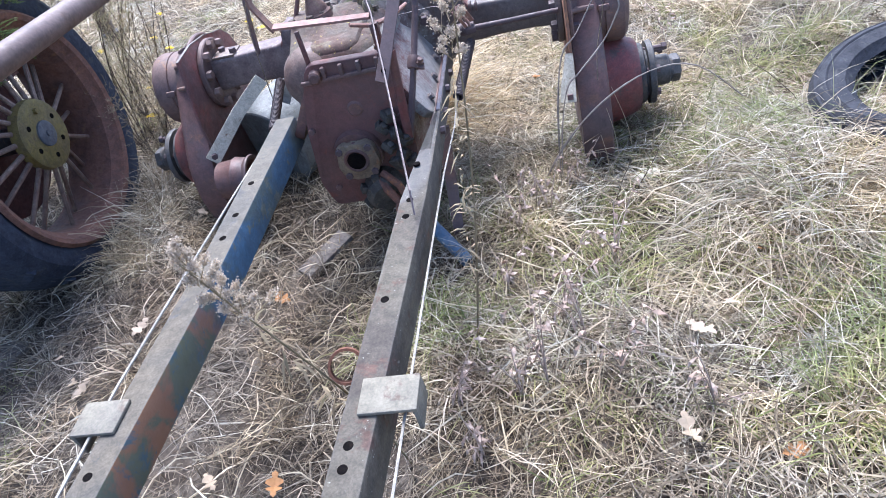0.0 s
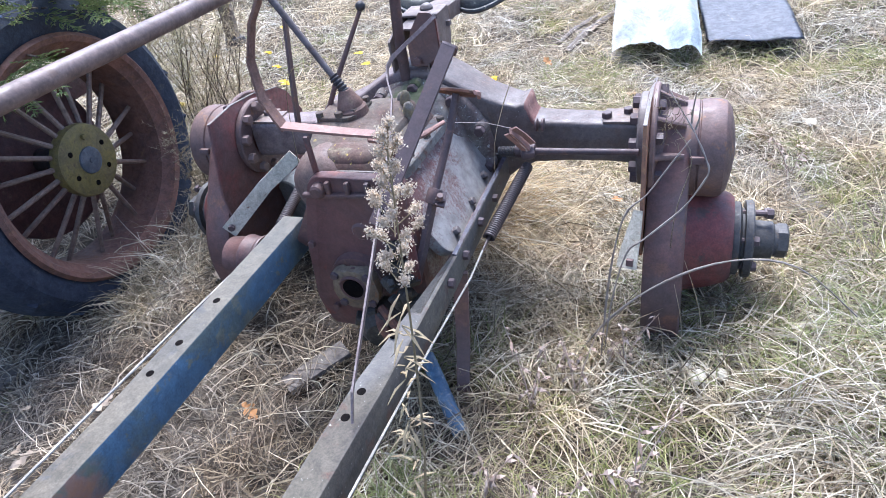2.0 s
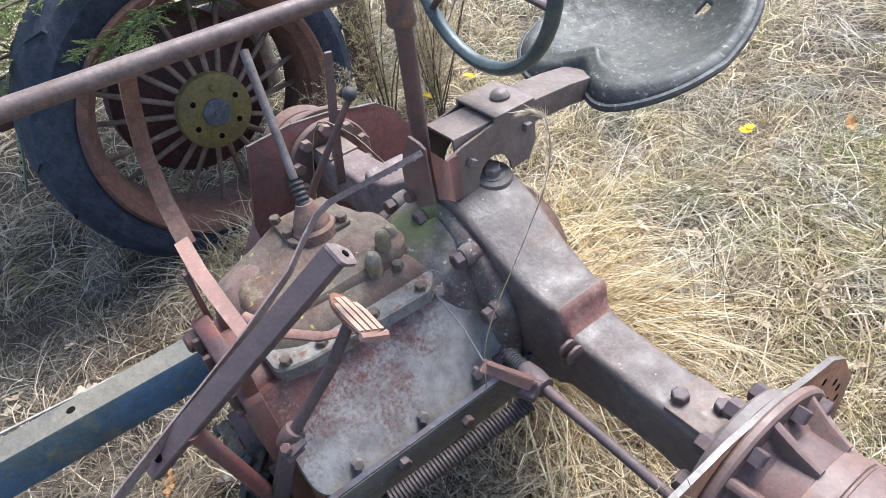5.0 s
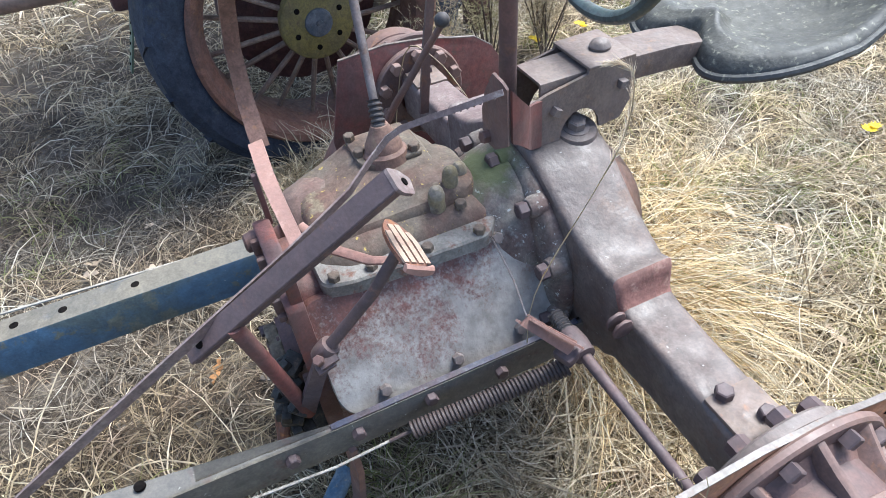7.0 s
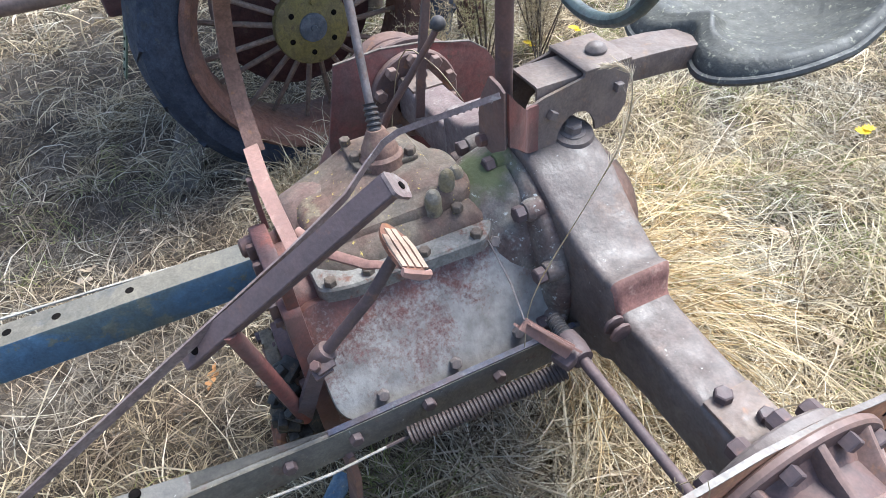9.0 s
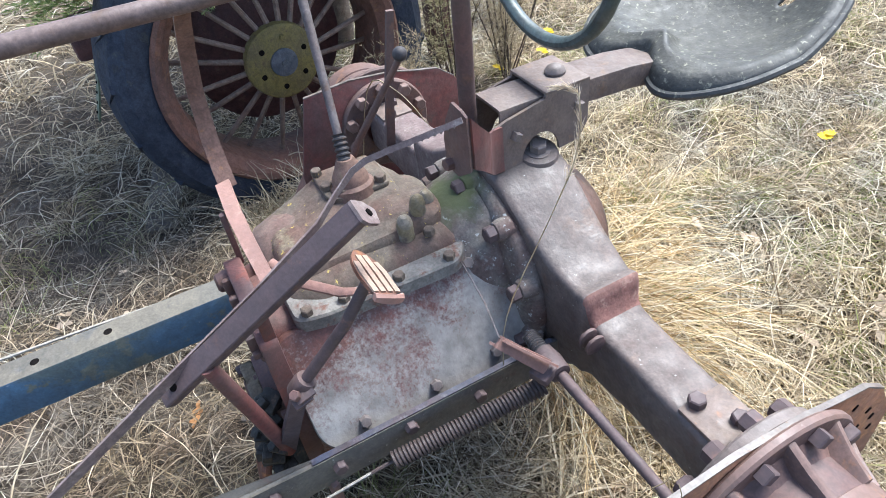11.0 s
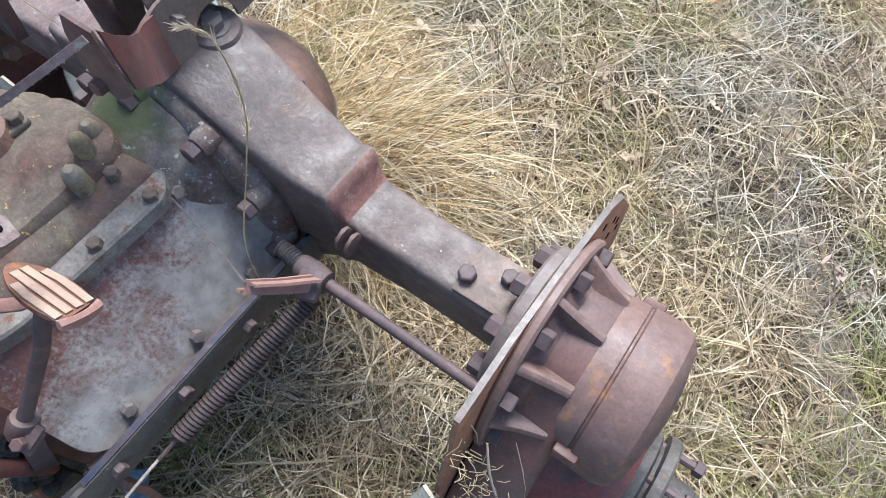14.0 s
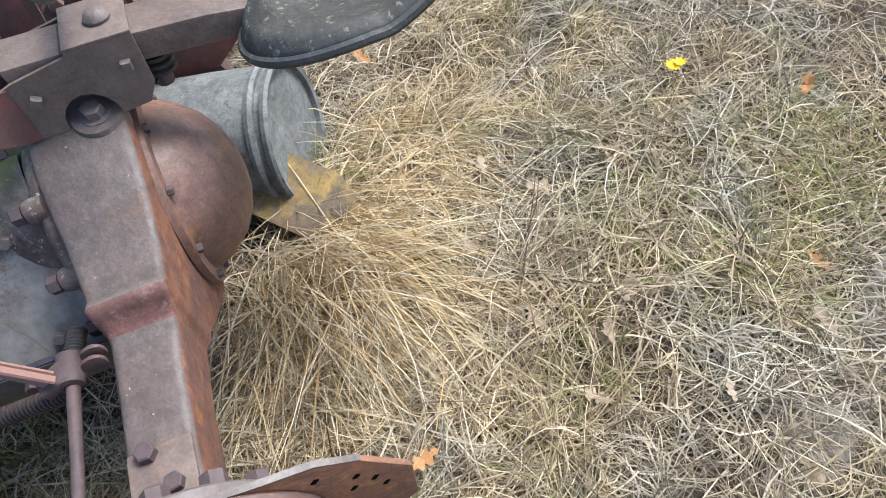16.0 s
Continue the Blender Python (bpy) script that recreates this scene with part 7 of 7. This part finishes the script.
goldenrod((0.27, -1.085, -0.10), (0.412, -1.065, 0.910), 1, 30)
goldenrod((0.125, -1.37, -0.08), (0.041, -1.549, 0.725), 2, 30)


def dry_weed(base, h, seed, lean=(0.05, 0.02)):
    rng2 = random.Random(seed)
    g = thing("dry_weed", "thin reddish dry weed with curled leaves", "dried weed", base, group="dry weeds")
    leaves = bmesh.new()
    for s in range(3):
        bm = bmesh.new()
        dx, dy = lean[0] * h + rng2.uniform(-0.35, 0.35) * h, lean[1] * h + rng2.uniform(-0.35, 0.35) * h
        hh = h * rng2.uniform(0.5, 1.05)
        line = [Vector((dx * f * f, dy * f * f, hh * f)) for f in np.linspace(0, 1, 6)]
        sweep(bm, line, [0.0022, 0.002, 0.0018, 0.0015, 0.0012, 0.0008], 5)
        part("stem", bm, WEED, g)
        for k in range(8):
            f = rng2.uniform(0.3, 1)
            a = rng2.uniform(0, 6.28)
            b = Vector((dx * f * f, dy * f * f, hh * f))
            d = Vector((math.cos(a), math.sin(a), rng2.uniform(-0.7, 0.4)))
            ln = rng2.uniform(0.6, 1.5)
            strap(leaves, [b, b + d * 0.010 * ln, b + d * 0.020 * ln - Vector((0, 0, 0.006)), b + d * 0.026 * ln - Vector((0, 0, 0.016 * ln))], [0.0014, 0.0075 * ln, 0.0065 * ln, 0.001], 0.0006, [(0, 0, 1), (d.y, -d.x, 1), (-d.y, d.x, 0.6), (0.5, 0.5, 0.4)])
    tagged(part("dry_leaves", leaves, WEED, g), kind="stuff")


WEED = plant("reddish_dry_weed", [(0.36, 0.26, 0.20), (0.48, 0.37, 0.30), (0.60, 0.50, 0.42)])
for k, (x, y, h) in enumerate(((0.552, -1.077, 0.42), (0.451, -1.204, 0.30), (0.238, -1.247, 0.22), (0.389, -1.23, 0.24), (0.66, -0.80, 0.30), (0.60, -0.42, 0.20), (1.05, 0.55, 0.35), (0.40, -0.62, 0.26), (0.50, -0.55, 0.22), (0.62, -1.18, 0.34), (0.50, -1.00, 0.36), (0.30, -1.38, 0.24), (0.80, -1.30, 0.22), (0.36, -0.86, 0.20))):
    dry_weed((x, y, ground_z(x, y)), h, 60 + k)


CANE = plant("grey_canes", [(0.28, 0.24, 0.205), (0.35, 0.31, 0.27)])


# arching bramble canes across the drop housing
def cane(points, r, label, name="bramble_cane"):
    base = Vector(points[0])
    c = thing(name, label, "cane", tuple(base), group="bramble canes")
    bm = bmesh.new()
    pts = [Vector(p) - base for p in points]
    dense = []
    for a, b, c2, d in zip([pts[0]] + pts[:-2], pts[:-1], pts[1:], pts[2:] + [pts[-1]]):
        for f in (0, 0.25, 0.5, 0.75):
            dense.append(0.5 * ((2 * b) + (c2 - a) * f + (2 * a - 5 * b + 4 * c2 - d) * f * f + (3 * b - a - 3 * c2 + d) * f ** 3))
    dense.append(pts[-1])
    sweep(bm, dense, [r * min(1.0, 0.4 + 3.0 * k / len(dense)) * (1 - 0.6 * k / len(dense)) * (1 + 0.22 * math.sin(5.1 * k)) for k in range(len(dense))], 6)
    part("stem", bm, STRAW if r < 0.002 else CANE, c)
    return c


cane([(0.46, -0.40, -0.10), (0.568, -0.40, 0.078), (0.69, -0.40, 0.205), (0.83, -0.40, 0.280), (0.96, -0.40, 0.272), (1.09, -0.40, 0.15)], 0.0040, "grey-brown bramble cane arching over the grass")
vine = cane([(0.545, -0.430, -0.100), (0.565, -0.395, 0.110), (0.597, -0.360, 0.247), (0.636, -0.360, 0.293), (0.715, -0.335, 0.365), (0.757, -0.330, 0.436), (0.766, -0.325, 0.462), (0.759, -0.315, 0.484), (0.741, -0.300, 0.520), (0.721, -0.280, 0.551), (0.692, -0.260, 0.590), (0.675, -0.240, 0.613)], 0.0030, "dry grey cane bent up against the drop housing")
for fork in ([(0.724, -0.275, 0.550), (0.725, -0.275, 0.580), (0.730, -0.275, 0.624)], [(0.732, -0.285, 0.537), (0.739, -0.285, 0.566), (0.739, -0.285, 0.592)]):
    bm = bmesh.new()
    sweep(bm, [Vector(p) - Vector((0.545, -0.43, -0.10)) for p in fork], [0.0022, 0.0018, 0.0010], 5)
    part("twig", bm, CANE, vine)
rv = random.Random(17)
bm = bmesh.new()
for k in range(75):
    p = Vector((0.682, -0.272, 0.575)) + Vector((rv.gauss(0, 0.020), rv.gauss(0, 0.014), rv.gauss(0, 0.045))) - Vector((0.545, -0.43, -0.10))
    d = Vector((rv.gauss(0.1, 0.6), rv.gauss(0, 0.4), rv.gauss(0.2, 0.9))).normalized() * rv.uniform(0.010, 0.030)
    sweep(bm, [p, p + d * 0.6 + Vector((0.003, 0, 0.002)), p + d], 0.0006, 3)
fluff = part("seed_fluff", bm, DRY_TWIG, vine, "pale tangled seed fluff")
tagged(fluff, kind="stuff")
cane([(0.540, -0.440, -0.100), (0.560, -0.405, 0.180), (0.591, -0.370, 0.356), (0.641, -0.345, 0.409), (0.699, -0.310, 0.488), (0.725, -0.290, 0.519)], 0.0030, "pale dry cane leaning on the drop housing")
cane([(0.66, -0.36, -0.09), (0.69, -0.31, 0.10), (0.70, -0.27, 0.30), (0.73, -0.24, 0.44), (0.69, -0.20, 0.50)], 0.0017, "thin dry stem beside the drop housing")
for k, (x, y, h, lx) in enumerate(((0.74, -0.34, 0.24, -0.03), (0.79, -0.32, 0.30, -0.06), (0.84, -0.33, 0.22, 0.03), (0.90, -0.30, 0.27, 0.06), (0.70, -0.42, 0.20, -0.02), (0.96, -0.26, 0.18, -0.04))):
    cane([(x, y, -0.09), (x + lx * 0.3, y - 0.01, h * 0.4 - 0.05), (x + lx, y, h - 0.09)], 0.0015, "thin straw stalk standing by the hub", "straw_stalk")
cane([(-0.35, -0.30, -0.1), (-0.37, -0.20, 0.35), (-0.36, -0.14, 0.62), (-0.24, -0.12, 0.66), (-0.12, -0.11, 0.63)], 0.0018, "thin dry stalk lying over the axle", "straw_stalk")
stalk = cane([(0.215, -0.17, -0.08), (0.235, -0.19, 0.30), (0.257, -0.19, 0.493), (0.373, -0.19, 0.768), (0.413, -0.19, 0.863), (0.424, -0.19, 0.916), (0.419, -0.19, 0.949), (0.404, -0.19, 0.951), (0.380, -0.19, 0.941)], 0.0011, "tall thin grass stalk with a drooping seed head", "grass_stalk")
verts, faces = [], []
rng3 = random.Random(8)
HEAD = [Vector((0.400, -0.19, 0.835)), Vector((0.413, -0.19, 0.863)), Vector((0.424, -0.19, 0.916)), Vector((0.419, -0.19, 0.949)), Vector((0.404, -0.19, 0.951)), Vector((0.380, -0.19, 0.941))]
for k in range(150):
    f = rng3.uniform(0, 4.999)
    i0 = int(f)
    b = HEAD[i0].lerp(HEAD[i0 + 1], f - i0)
    d = ((HEAD[i0 + 1] - HEAD[i0]).normalized() + Vector((rng3.uniform(-0.5, 0.1), rng3.uniform(-0.3, 0.3), rng3.uniform(-0.5, 0.1)))).normalized()
    w = d.cross(Vector((0.2, 1, 0.3))).normalized() * 0.00065
    n0 = len(verts)
    b = b - Vector((0.215, -0.17, -0.08))
    verts.extend((tuple(b), tuple(b + d * 0.008 + w), tuple(b + d * rng3.uniform(0.012, 0.024)), tuple(b + d * 0.008 - w)))
    faces.append((n0, n0 + 1, n0 + 2, n0 + 3))
me = bpy.data.meshes.new("seed_head")
me.from_pydata(verts, [], faces)
me.materials.append(FLUFF)
sh = new("seed_head", me)
sh.parent = stalk
tagged(sh, kind="stuff")


# ---- farther back: scrap iron ----
scrap = thing("rusty_cultivator", "rusty cultivator with upright shanks standing in the grass", "implement", (-4.0, 4.5, -0.25), (0, 0, -20))
bm = bmesh.new()
box(bm, (0, 0.1, 0.85), (2.2, 0.16, 0.16), bevel=0.02)
part("tool_bar", bm, RIM_RUST, scrap)
for k, x in enumerate((-0.8, -0.3, 0.15, 0.55, 0.9)):
    bm = bmesh.new()
    box(bm, (x, 0.0, 0.55), (0.10 + 0.05 * (k % 2), 0.12, 0.75), (6 * (k - 2), 4 * k, 10 * k), 0.015)
    part("shank", bm, (RED_DARK, RIM_RUST, RUST)[k % 3], scrap)
bm = bmesh.new()
box(bm, (0.7, 0.3, 0.62), (0.5, 0.3, 0.22), (0, 0, 12), 0.03)
part("hitch_box", bm, RED_DARK, scrap)
post = thing("rusty_post", "short dark brown post with a black foot in the grass", "post", (-2.80, 2.72, -0.25))
bm = bmesh.new()
box(bm, (0, 0, 0.20), (0.10, 0.10, 0.46), (2, 4, 20), 0.025)
part("shaft", bm, BARK, post)
bm = bmesh.new()
lathe(bm, [(0.0, -0.05), (0.09, -0.05), (0.095, 0.03), (0.075, 0.10), (0, 0.11)], (0.02, -0.02, 0), (0, 0, 1), 20)
part("foot", bm, BLACK_IRON, post)
